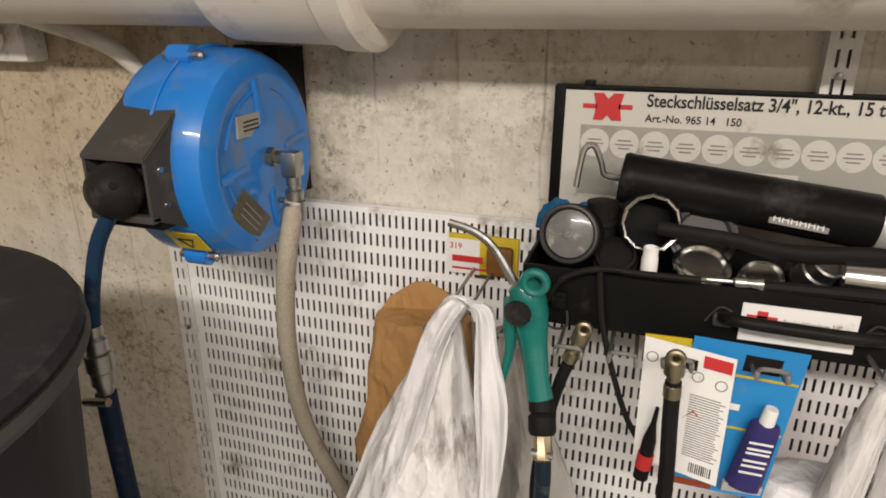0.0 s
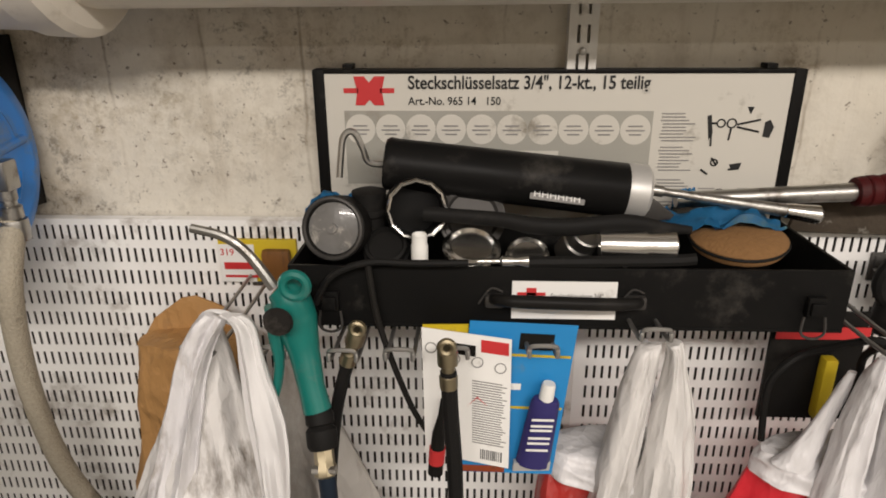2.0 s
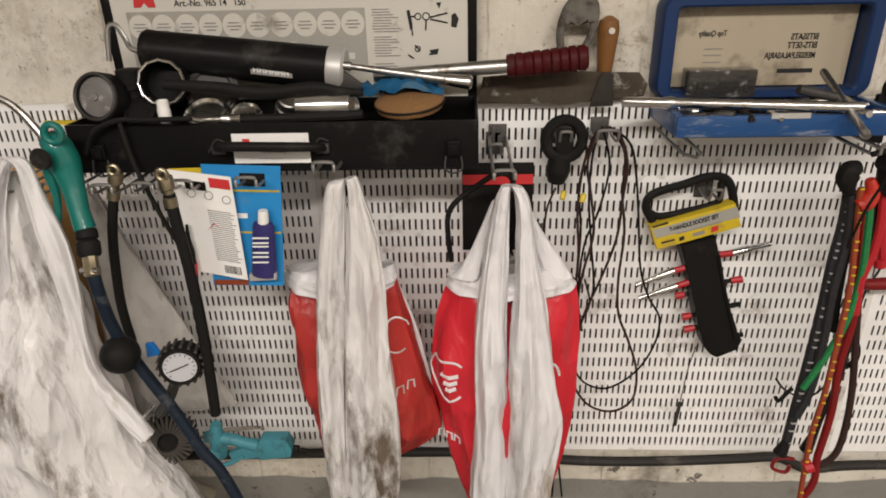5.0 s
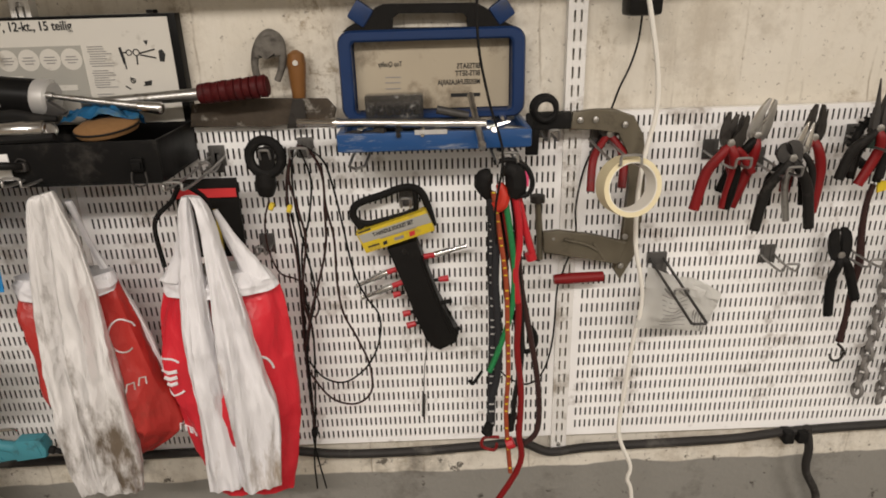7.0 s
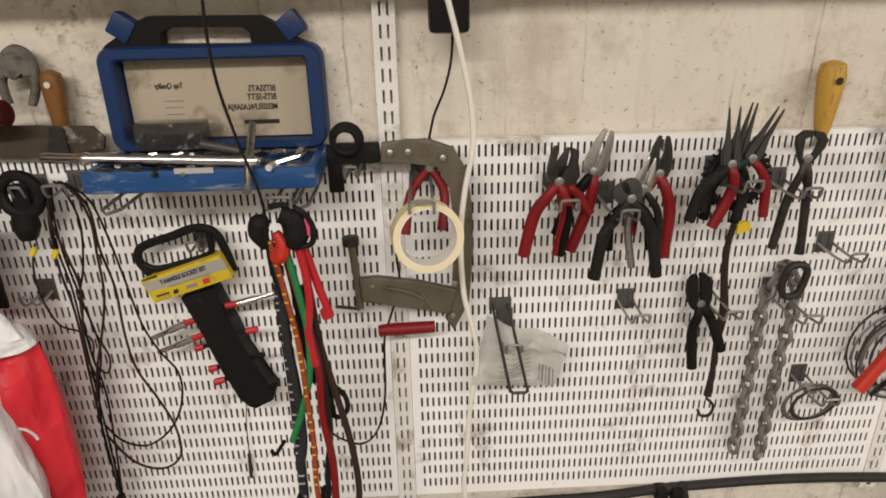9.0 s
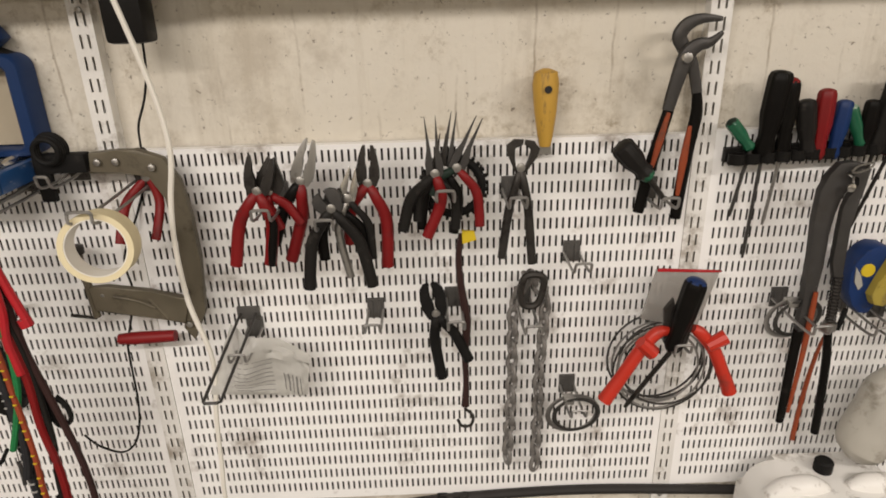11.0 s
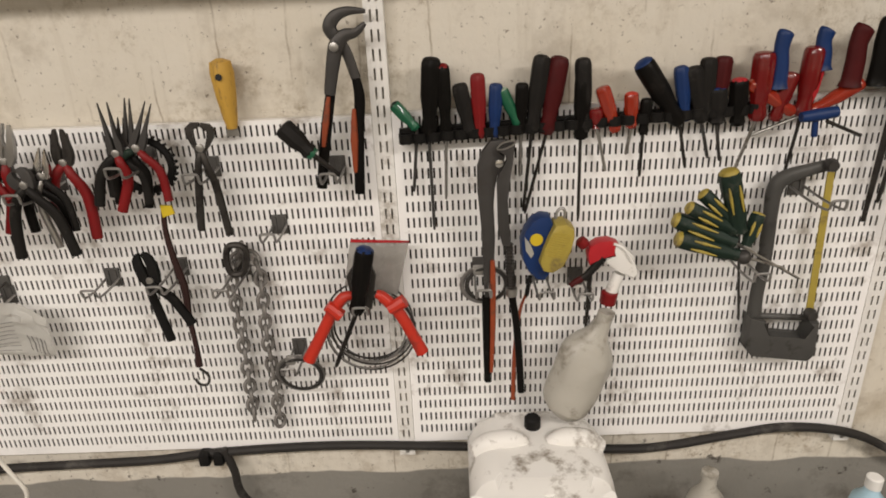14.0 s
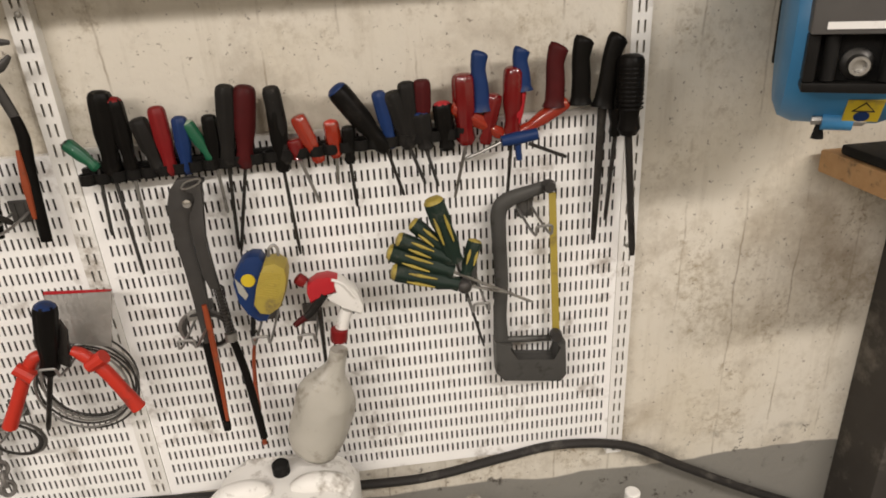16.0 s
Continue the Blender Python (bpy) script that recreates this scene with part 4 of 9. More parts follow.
# red trade mark as a plain shape
bm = B()
slab(bm, [(lx(a), lz(b)) for a, b in ((703, 158), (722, 158), (731, 168), (741, 158), (760, 158), (754, 181), (758, 205), (740, 205), (731, 196), (722, 205), (705, 205), (709, 181))], SY - 0.0008, SY)
box(bm, lx(684), lx(711), SY - 0.0008, SY, lz(185), lz(177))
box(bm, lx(751), lx(777), SY - 0.0008, SY, lz(185), lz(177))
part("red_mark", bm, "redink", card)
random.seed(4)
bars([(lx(1262 + random.uniform(0, 6)), lx(1262 + random.uniform(40, 68)), lz(218 + 5.6 * k), 0.0012) for k in range(32) if k not in (9, 18, 19, 26)], SY - 0.0006, "inkgrey", card)
bars([(lx(1345), lx(1375), lz(345 + 5 * k), 0.0011) for k in range(5)] + [(lx(1418), lx(1440), lz(345 + 5 * k), 0.0011) for k in range(5)], SY - 0.0006, "inkgrey", card)
for u, v, r in ((1371, 234, 7), (1390, 234, 8), (1368, 300, 6), (1385, 360, 15)):
    part("diagram", ring(lx(u), SY - 0.0004, lz(v), r * W / 880, 0.0009, n=18, sides=5), "ink", card)
for a in ((1355, 234, 1364, 234), (1390, 240, 1388, 262), (1400, 236, 1440, 228), (1400, 240, 1440, 248), (1345, 312, 1358, 320), (1395, 312, 1415, 310), (1355, 245, 1357, 272), (1362, 292, 1372, 304), (1376, 352, 1394, 368)):
    part("diagram", tube(B(), [(lx(a[0]), SY - 0.0004, lz(a[1])), (lx(a[2]), SY - 0.0004, lz(a[3]))], 0.0012, 5, smooth=0), "ink", card)
for four in (((1449, 232), (1458, 228), (1466, 240), (1460, 258), (1448, 256)), ((1414, 207), (1426, 207), (1421, 219)), ((1396, 303), (1418, 300), (1416, 308), (1400, 311)), ((1345, 222), (1352, 220), (1358, 250), (1352, 262))):
    part("diagram", slab(B(), [(lx(a), lz(b)) for a, b in four], SY - 0.0006, SY), "ink", card)
# front: sticker, handle, latches
bm = B()
FY = CF - 0.0012


def fx(u):
    return CX0 + (u - 593) / 967 * W


def fz(v):
    return CZ1 - (v - 495) / 97 * 0.064


box(bm, fx(985), fx(1166), FY, CF, fz(577), fz(516))
lab = part("sticker", bm, "paper", body, "white paper sticker with a red mark")
bars([(fx(1010), fx(1027), fz(534), 0.010), (fx(994), fx(1043), fz(536), 0.003)], FY - 0.0004, "redink", lab)
words("Steckschlüsselsatz 3/4\"", fx(1052), fz(543), FY - 0.0004, 0.0078, "inkgrey", lab, squeeze=0.72)
words("12-kt. 15-teilig", fx(1052), fz(556), FY - 0.0004, 0.0078, "inkgrey", lab, squeeze=0.72)
bm = B()
hy = CF - 0.022
tube(bm, [(fx(950), CF - 0.004, fz(543)), (fx(966), hy, fz(533)), (fx(1010), hy - 0.006, fz(531)), (fx(1130), hy - 0.006, fz(533)), (fx(1186), hy, fz(536)), (fx(1204), CF - 0.004, fz(545))], [0.005, 0.006, 0.0065, 0.0065, 0.006, 0.005], 12)
part("handle", bm, "black", body, "worn black carrying handle")
for u in (955, 1198):
    bm = B()
    box(bm, fx(u) - 0.010, fx(u) + 0.010, CF - 0.010, CF, fz(544) - 0.008, fz(544) + 0.006, 0.004)
    tube(bm, [(fx(u) - 0.016, CF - 0.002, fz(553)), (fx(u) - 0.004, CF - 0.002, fz(528)), (fx(u) + 0.008, CF - 0.002, fz(533))], 0.0012, 6)
    part("handle_bracket", bm, "gunmetal", body)
for u in (666, 1502):
    bm = B()
    box(bm, fx(u) - 0.009, fx(u) + 0.009, CF - 0.008, CF, fz(565), fz(533), 0.002)
    box(bm, fx(u) - 0.007, fx(u) + 0.007, CF - 0.012, CF - 0.007, fz(560), fz(540), 0.002)
    latch = part("latch", bm, "case", body)
    bm = B()
    tube(bm, [(fx(u) - 0.010, CF - 0.006, fz(565)), (fx(u) - 0.011, CF - 0.008, fz(590)), (fx(u), CF - 0.009, fz(598)), (fx(u) + 0.011, CF - 0.008, fz(590)), (fx(u) + 0.010, CF - 0.006, fz(565))], 0.0014, 6)
    part("wire_bail", bm, "gunmetal", latch)


# ---- loose tools in the case ----
def rod(name, p, q, prof, material, th, label="", n=16):
    """A turned bar from p to q: (radius, part of the length)."""
    length = (Vector(q) - Vector(p)).length
    return part(name, lathe(B(), [(r, s * length) for r, s in prof], frame_at(p, q), n), material, th, label)


GP = [Vector(p) for p in [(-1.129, -0.099, 1.771), (-0.868, -0.099, 1.742)]]
th = thing("grease_gun", GP[0], "black grease gun with a bent steel spout lying on the tools", "grease gun")
rod("barrel", GP[0], GP[1], [(0.012, 0), (0.026, 0.004), (0.0282, 0.02), (0.0275, 0.05), (0.029, 0.996), (0.027, 1.011)], "case", th, n=32)
ax = (GP[1] - GP[0]).normalized()
rod("cap", GP[1] - ax * 0.008, GP[1] + ax * 0.016, [(0.029, 0), (0.030, 0.15), (0.030, 0.85), (0.026, 1.011)], "silverpaint", th, "cast silver end cap", 28)
bm = B()
tube(bm, [GP[0] + Vector(p) for p in ((0.004, 0, -0.002), (-0.016, -0.004, 0.002), (-0.022, -0.006, 0.018), (-0.030, -0.008, 0.034), (-0.040, -0.01, 0.030), (-0.044, -0.012, 0.008), (-0.046, -0.014, -0.012))], 0.0036, 10)
part("spout", bm, "steel", th, "bent steel spout")
HP = [Vector(p) for p in [(-0.86, -0.118, 1.75), (-0.841, -0.118, 1.747), (-0.716, -0.118, 1.728), (-0.678, -0.118, 1.723)]]
rod("lever_joint", HP[0], HP[1], [(0.004, 0), (0.006, 0.2), (0.006, 0.8), (0.006, 1.01)], "steel", th)
rod("lever", HP[1], HP[2], [(0.004, 0), (0.007, 1.01)], "steel", th)
rod("lever_grip", HP[2], HP[3], [(0.005, 0), (0.0075, 0.05), (0.01, 0.917), (0.007, 1.01)], "chrome", th)
bm = B()
slab(bm, [(-0.869, 1.744), (-0.853, 1.742), (-0.827, 1.723), (-0.83, 1.718), (-0.859, 1.715)], -0.1223, -0.1111, 0.002)
part("lever_bracket", bm, "gunmetal", th)
mark = part("name_patch", slab(B(), [(-0.976, 1.754), (-0.92, 1.746), (-0.921, 1.734), (-0.977, 1.741)], -0.1265, -0.1251, 0.0), "inkgrey", th)
bm = B()
sl = [Vector(p) for p in [(-0.973, -0.126, 1.747), (-0.924, -0.126, 1.74)]]
for k in range(6):
    a = sl[0].lerp(sl[1], (k + 0.12) / 6)
    b = sl[0].lerp(sl[1], (k + 0.75) / 6)
    tube(bm, [a + Vector((0, 0, 0.0035)), a - Vector((0, 0, 0.0035))], 0.0011, 5, smooth=0)
    tube(bm, [b + Vector((0, 0, 0.0035)), b - Vector((0, 0, 0.0035))], 0.0011, 5, smooth=0)
    tube(bm, [a, b], 0.0009, 5, smooth=0)
part("name_bars", bm, "paper", mark)

th = thing("oil_cap", (-1.17, -0.141, 1.693), "round black filter cup with a dusty glass face", "cap")
c = Vector((-1.172, 1.72, 0)).xzy + Vector((0, -0.165, 0))
mm = Matrix.Translation(c) @ pose(0, 0, 0, 75, 0, -8)
part("cup", lathe(B(), [(0.026, -0.03), (0.0325, -0.02), (0.0325, 0.006), (0.027, 0.008), (0.0255, 0.002)], mm, 28), "rubber", th)
part("face", lathe(B(), [(0.0268, 0.003), (0.020, 0.005), (0.005, 0.006), (0.005, 0.010), (0.002, 0.010)], mm, 24), "dustyglass", th, "dusty glass face with a small nub")
part("rim", tube(B(), [mm @ Vector((0.0295 * math.cos(a), 0.0295 * math.sin(a), 0.0075)) for a in np.linspace(0, 6.2832, 37)[:-1]], 0.0022, 6, True, 0), "gunmetal", th)
th = thing("rubber_sleeve", (-1.135, -0.094, 1.687), "short ribbed black rubber sleeve", "sleeve")
c = Vector((-1.142, 1.727, 0)).xzy + Vector((0, -0.13, 0))
part("sleeve", lathe(B(), [(0.017, -0.03), (0.017, -0.004), (0.019, -0.002), (0.019, 0.002), (0.017, 0.004), (0.018, 0.022), (0.012, 0.024)], Matrix.Translation(c), 20), "rubber", th)

th = thing("large_socket", (-1.096, -0.132, 1.704), "large chrome-edged twelve-point black socket", "socket")
c = Vector((-1.091, 1.735, 0)).xzy + Vector((0, -0.15, 0))
mm = Matrix.Translation(c) @ pose(0, 0, 0, 78, 0, 10)
part("barrel", lathe(B(), [(0.024, -0.06), (0.031, -0.055), (0.032, -0.003), (0.030, 0.0), (0.0265, -0.001), (0.026, -0.03)], mm, 36), "case", th)
bm = B()
n = 48
pts = [mm @ Vector(((0.0285 + 0.0012 * (k % 4 == 0)) * math.cos(6.2832 * k / n), (0.0285 + 0.0012 * (k % 4 == 0)) * math.sin(6.2832 * k / n), 0.001)) for k in range(n)]
tube(bm, pts, 0.0021, 6, True, 0)
part("bright_edge", bm, "chrome", th, "bright worn steel edge")

th = thing("lever_bar", (-0.958, -0.159, 1.702), "long bent black steel lever bar", "lever bar")
bm = B()
tube(bm, [(-1.084, -0.16, 1.734), (-1.012, -0.16, 1.729), (-0.978, -0.16, 1.723), (-0.94, -0.159, 1.721), (-0.885, -0.159, 1.726), (-0.851, -0.159, 1.721), (-0.821, -0.159, 1.719)], [0.0075, 0.0078, 0.009, 0.0095, 0.009, 0.007, 0.004], 12, flat=0.8)
part("bar", bm, "rubber", th)

th = thing("hammer", (-0.707, -0.094, 1.749), "steel-shafted hammer with a maroon ribbed grip", "hammer")
hs = [Vector(p) for p in [(-0.816, -0.085, 1.729), (-0.63, -0.085, 1.739), (-0.52, -0.085, 1.749)]]
rod("shaft", hs[0], hs[1], [(0.0085, 0), (0.01, 1.01)], "steel", th)
gl = (hs[2] - hs[1]).length
prof = [(0.010, 0.0)]
for k in range(9):
    prof += [(0.0155 + 0.001 * (k % 2) + 0.0002 * k, (k + 0.1) / 9), (0.0165 + 0.0002 * k, (k + 0.8) / 9), (0.0148, (k + 0.95) / 9)]
prof += [(0.015, 1.01)]
rod("grip", hs[1], hs[2], prof, "maroon", th, "maroon ribbed leather grip", 20)

th = thing("polishing_disc", (-0.787, -0.141, 1.7), "tan abrasive disc with a dark rim", "abrasive disc")
c = Vector((-0.763, 1.701, 0)).xzy + Vector((0, -0.132, 0))
mm = Matrix.Translation(c) @ pose(0, 0, 0, 8, -3, 0)
part("disc", lathe(B(), [(0.044, -0.008), (0.047, -0.003), (0.047, 0.003), (0.035, 0.009), (0.01, 0.011)], mm, 32), "felt", th)
part("band", tube(B(), [mm @ Vector((0.0472 * math.cos(a), 0.0472 * math.sin(a), 0.0)) for a in np.linspace(0, 6.2832, 33)[:-1]], 0.0018, 6, True, 0), "rubber", th)


def crumpled(bm, c, size, seed, n=18):
    """A soft crumpled sheet lying at c."""
    c, s = Vector(c), Vector(size)
    g = {}
    for i in range(n + 1):
        for j in range(n + 1):
            u, v = i / n - 0.5, j / n - 0.5
            k = noise.noise(Vector((u * 3 + seed, v * 3, seed)))
            k2 = noise.noise(Vector((u * 8 + seed, v * 8, seed)))
            e = 1.0 - 0.35 * (abs(u) * 2) ** 3
            g[i, j] = bm.verts.new(c + Vector((u * s.x + 0.15 * s.x * k * 0.5, v * s.y * e, s.z * (k * 0.8 + 0.3 * k2 - 1.2 * (u * u + v * v)))))
    for i in range(n):
        for j in range(n):
            bm.faces.new((g[i, j], g[i + 1, j], g[i + 1, j + 1], g[i, j + 1]))
    r = bmesh.ops.solidify(bm, geom=list(bm.faces), thickness=0.0016)
    return bm


for (px, label, size, seed) in (((-1.175, 1.73), "crumpled blue nitrile glove on the tools", (0.085, 0.06, 0.03), 3), ((-0.776, 1.723), "crumpled blue and green rubber glove", (0.12, 0.06, 0.025), 7), ((-0.792, 1.727), "fingertip of a blue rubber glove", (0.03, 0.02, 0.02), 9)):
    y = -0.09 if seed == 3 else -0.11 if seed == 7 else -0.045
    th = thing("rubber_glove", (px[0], y, px[1] - 0.02), label, "glove")
    part("glove_sheet", crumpled(B(), (px[0], y, px[1]), size, seed), "glove", th)
for u, v, y, r, ln, mt, a, b in ((1190, 470, -0.16, 0.017, 0.075, "chrome", 88, 84), (1000, 486, -0.16, 0.022, 0.02, "chrome", 30, 0), (1090, 462, -0.14, 0.018, 0.04, "steel", 40, 30), (905, 467, -0.15, 0.030, 0.012, "chrome", 25, 12), (905, 412, -0.12, 0.036, 0.012, "gunmetal", 62, 8), (757, 470, -0.15, 0.024, 0.03, "rubber", 40, 0), (815, 468, -0.165, 0.0085, 0.03, "white", 0, 0), (1225, 468, -0.15, 0.014, 0.04, "steel", 80, 60)):
    p = {(1190, 470): (-0.873, 1.703), (1000, 486): (-0.98, 1.69), (1090, 462): (-0.927, 1.697), (905, 467): (-1.036, 1.695), (905, 412): (-1.036, 1.718), (757, 470): (-1.123, 1.69), (815, 468): (-1.088, 1.7), (1225, 468): (-0.851, 1.7)}[u, v]
    th = thing("steel_socket" if mt in ("chrome", "steel") else "loose_fitting", (p[0], y, p[1] - r), {"chrome": "bright chromed wrench socket among the tools", "steel": "dull steel wrench socket among the tools", "gunmetal": "flat dark metal ring lid", "rubber": "black rubber fitting among the tools", "white": "small white plastic plug"}[mt], "fitting", "loose fittings in the case")
    part("fitting_body", lathe(B(), [(r * 0.7, -ln / 2), (r, -ln / 2 + 0.002), (r, ln * 0.1), (r * 0.9, ln * 0.15), (r * 0.9, ln / 2 - 0.001), (r * 0.78, ln / 2), (r * 0.7, ln / 2 - 0.004)], Matrix.Translation((p[0], y, p[1])) @ pose(0, 0, 0, a, 0, b), 24), mt, th)
# grease hose lying along the front edge and over it
th = thing("grease_hose", (-1.056, -0.187, 1.68), "black grease hose with a steel end draped over the case edge", "hose")
bm = B()
tube(bm, [(-1.189, -0.197, 1.652), (-1.175, -0.197, 1.678), (-1.154, -0.197, 1.691), (-1.127, -0.197, 1.697), (-1.094, -0.197, 1.696), (-1.039, -0.197, 1.697)], 0.0035, 8)
tube(bm, [(-0.984, -0.178, 1.691), (-0.929, -0.178, 1.692), (-0.847, -0.178, 1.694), (-0.82, -0.178, 1.696)], 0.006, 8)
part("hose_run", bm, "rubber", th)
rod("hose_end", *[(-1.031, -0.178, 1.691), (-0.981, -0.178, 1.692)], [(0.003, 0), (0.003, 0.45), (0.0058, 0.5), (0.0058, 0.7), (0.0045, 0.75), (0.007, 1.01)], "chrome", th)
th = thing("thin_lead", (-1.102, -0.197, 1.467), "thin grey lead hanging over the case front", "cable")
bm = B()
tube(bm, [(-1.136, -0.194, 1.693), (-1.134, -0.194, 1.675), (-1.128, -0.194, 1.632), (-1.111, -0.194, 1.573), (-1.093, -0.194, 1.525), (-1.07, -0.194, 1.486)], 0.0033, 8)
part("lead_run", bm, "greygrip", th)



# ---- bags, hooks and what hangs below the case ----
def pouch(bm, left, right, depth, folds=8, crumple=0.12, seed=1.0, n=56, fine=9, wrinkle=0.006):
    """A soft hanging bag between a left and a right edge, with upright folds that wander and sharp small creases."""
    L, R = glide(left, fine), glide(right, fine)
    k = min(len(L), len(R))
    rings = []
    for i in range(k):
        c, h = (L[i] + R[i]) / 2, (R[i] - L[i]) / 2
        t = i / (k - 1)
        d = float(np.interp(t, np.linspace(0, 1, len(depth)), depth))
        row = []
        for j in range(n):
            a = 2 * math.pi * j / n
            f = (0.64 - abs(math.sin(a * folds * 0.5 + 1.5 * noise.noise(Vector((seed, t * 2.2, math.cos(a))))))) * 1.1 + noise.noise(Vector((math.cos(a) * 2.4 + seed, math.sin(a) * 2.4, t * 4)))
            w = 1 + crumple * 0.5 * f
            p = c + h * math.cos(a) * (1 + 0.05 * f) + Vector((0, -1, 0)) * d * (math.sin(a) * w + crumple * 0.8 * f)
            q = Vector((p.x * 16 + seed, p.y * 16, p.z * 9))
            crease = 0.5 - abs(noise.noise(q)) * 1.7 + 0.8 * (0.35 - abs(noise.noise(q * 2.7))) + 0.4 * (0.3 - abs(noise.noise(q * 6)))
            p += Vector((0.35 * math.cos(a), -max(math.sin(a), -0.4), 0)) * wrinkle * crease
            row.append(bm.verts.new(p))
        rings.append(row)
    for p, q in zip(rings, rings[1:]):
        for j in range(n):
            bm.faces.new((p[j], p[(j + 1) % n], q[(j + 1) % n], q[j]))
    bm.faces.new(rings[0][::-1])
    bm.faces.new(rings[-1])
    return bm


def wire_hook(x, z, reach, width=0.016, drop=0.022, rise=0.012, group="tool hooks"):
    """A double wire hook on a small plate clipped into the panel slots, its loop turned up at the end."""
    th = thing("wire_hook", (x, FACE, z), "bent double wire tool hook on a small steel plate", "hook", group)
    bm = B()
    box(bm, x - 0.014, x + 0.014, FACE - 0.004, FACE - 0.0005, z - 0.016, z + 0.02, 0.001)
    box(bm, x - 0.010, x - 0.004, FACE - 0.006, FACE - 0.003, z - 0.012, z + 0.016, 0.001)
    box(bm, x + 0.004, x + 0.010, FACE - 0.006, FACE - 0.003, z - 0.012, z + 0.016, 0.001)
    part("plate", bm, "hookplate", th)
    w = width / 2
    y1 = FACE - reach
    pts = [(x - w, FACE - 0.004, z), (x - w, FACE - reach * 0.5, z - 0.004), (x - w, y1 + 0.008, z - 0.002), (x - w, y1, z + rise), (x - w * 0.7, y1 - 0.002, z + rise + 0.004),
           (x + w * 0.7, y1 - 0.002, z + rise + 0.004), (x + w, y1, z + rise), (x + w, y1 + 0.008, z - 0.002), (x + w, FACE - reach * 0.5, z - 0.004), (x + w, FACE - 0.004, z)]
    part("loop", tube(B(), pts, 0.0022, 8, smooth=3), "zinc", th)
    return th


# long hooks that carry the case; things hang from their ends
for (x, z) in ((-1.3, 1.611), (-1.224, 1.611), (-1.158, 1.609), (-1.104, 1.611), (-1.052, 1.614), (-0.968, 1.617), (-0.866, 1.636), (-0.638, 1.623)):
    wire_hook(x, z, 0.212, 0.026, rise=0.008, group="long hooks under the case")

# brown paper bag
th = thing("paper_bag", (-1.332, -0.113, 1.231), "creased brown kraft paper bag hanging behind a white bag", "bag")
part("bag_body", pouch(B(), [(-1.429, -0.094, 1.556), (-1.436, -0.094, 1.528), (-1.441, -0.094, 1.479), (-1.447, -0.094, 1.41), (-1.468, -0.094, 1.314)] + [(-1.394, -0.094, 1.232)], [(-1.302, -0.094, 1.566), (-1.3, -0.094, 1.535), (-1.298, -0.094, 1.487), (-1.296, -0.094, 1.419), (-1.296, -0.094, 1.327)] + [(-1.266, -0.094, 1.232)], [0.035, 0.04, 0.042, 0.045, 0.05], 2, 0.15, 5.0, wrinkle=0.008), "kraft", th)
part("back_flap", slab(B(), [(-1.444, 1.538), (-1.422, 1.572), (-1.385, 1.599), (-1.367, 1.602), (-1.333, 1.587), (-1.314, 1.553), (-1.332, 1.52), (-1.437, 1.514)], -0.0739, -0.0702, 0.001), "kraft", th, "standing back edge of the mouth")

# small adhesive pack on the panel
th = thing("adhesive_pack", (-1.30, FACE, 1.62), "small yellow and white adhesive pack on the panel", "pack")
px0, pz0, px1, pz1 = -1.351, 1.602, -1.253, 1.658
part("card", box(B(), px0, px1, -0.027, FACE - 0.0005, pz0, pz1, 0.001), "yellow", th)
part("front_panel", box(B(), px0, px0 + 0.045, -0.0285, -0.0265, pz0, pz1 - 0.006), "paper", th)
words("319", px0 + 0.002, pz1 - 0.020, -0.0288, 0.012, "redink", th)
bars([(px0 + 0.006, px0 + 0.05, pz1 - 0.034, 0.009), (px0 + 0.055, px0 + 0.075, pz1 - 0.034, 0.009), (px0 + 0.006, px0 + 0.07, pz1 - 0.048, 0.003)], -0.0292, "redink", th)
part("blister", box(B(), px1 - 0.042, px1 - 0.006, -0.04, -0.026, pz0 + 0.005, pz1 - 0.01, 0.006), "wood", th)

# white carrier bag, stained
th = thing("white_carrier_bag", (-1.30, -0.22, 0.85), "dirty white plastic carrier bag bulging with rubbish", "plastic bag")
bm = pouch(B(), [(-1.295, -0.206, 1.631), (-1.313, -0.206, 1.598), (-1.343, -0.206, 1.542), (-1.373, -0.206, 1.482), (-1.393, -0.206, 1.434)] + [(-1.416, -0.225, 1.359), (-1.461, -0.225, 1.284), (-1.483, -0.225, 1.202)] + [(-1.409, -0.225, 1.01), (-1.35, -0.206, 0.917)], [(-1.283, -0.206, 1.632), (-1.278, -0.206, 1.6), (-1.269, -0.206, 1.546), (-1.257, -0.206, 1.489), (-1.242, -0.206, 1.437)] + [(-1.231, -0.225, 1.362), (-1.208, -0.225, 1.283), (-1.2, -0.225, 1.201)] + [(-1.118, -0.225, 1.01), (-1.155, -0.206, 0.918)], [0.008, 0.02, 0.03, 0.04, 0.055, 0.07, 0.085, 0.085, 0.06], 4, 0.22, 2.0, 84, wrinkle=0.007)
DRAPE = {2.0: BVHTree.FromBMesh(bm)}
part("bag_body", bm, "greasybag", th)
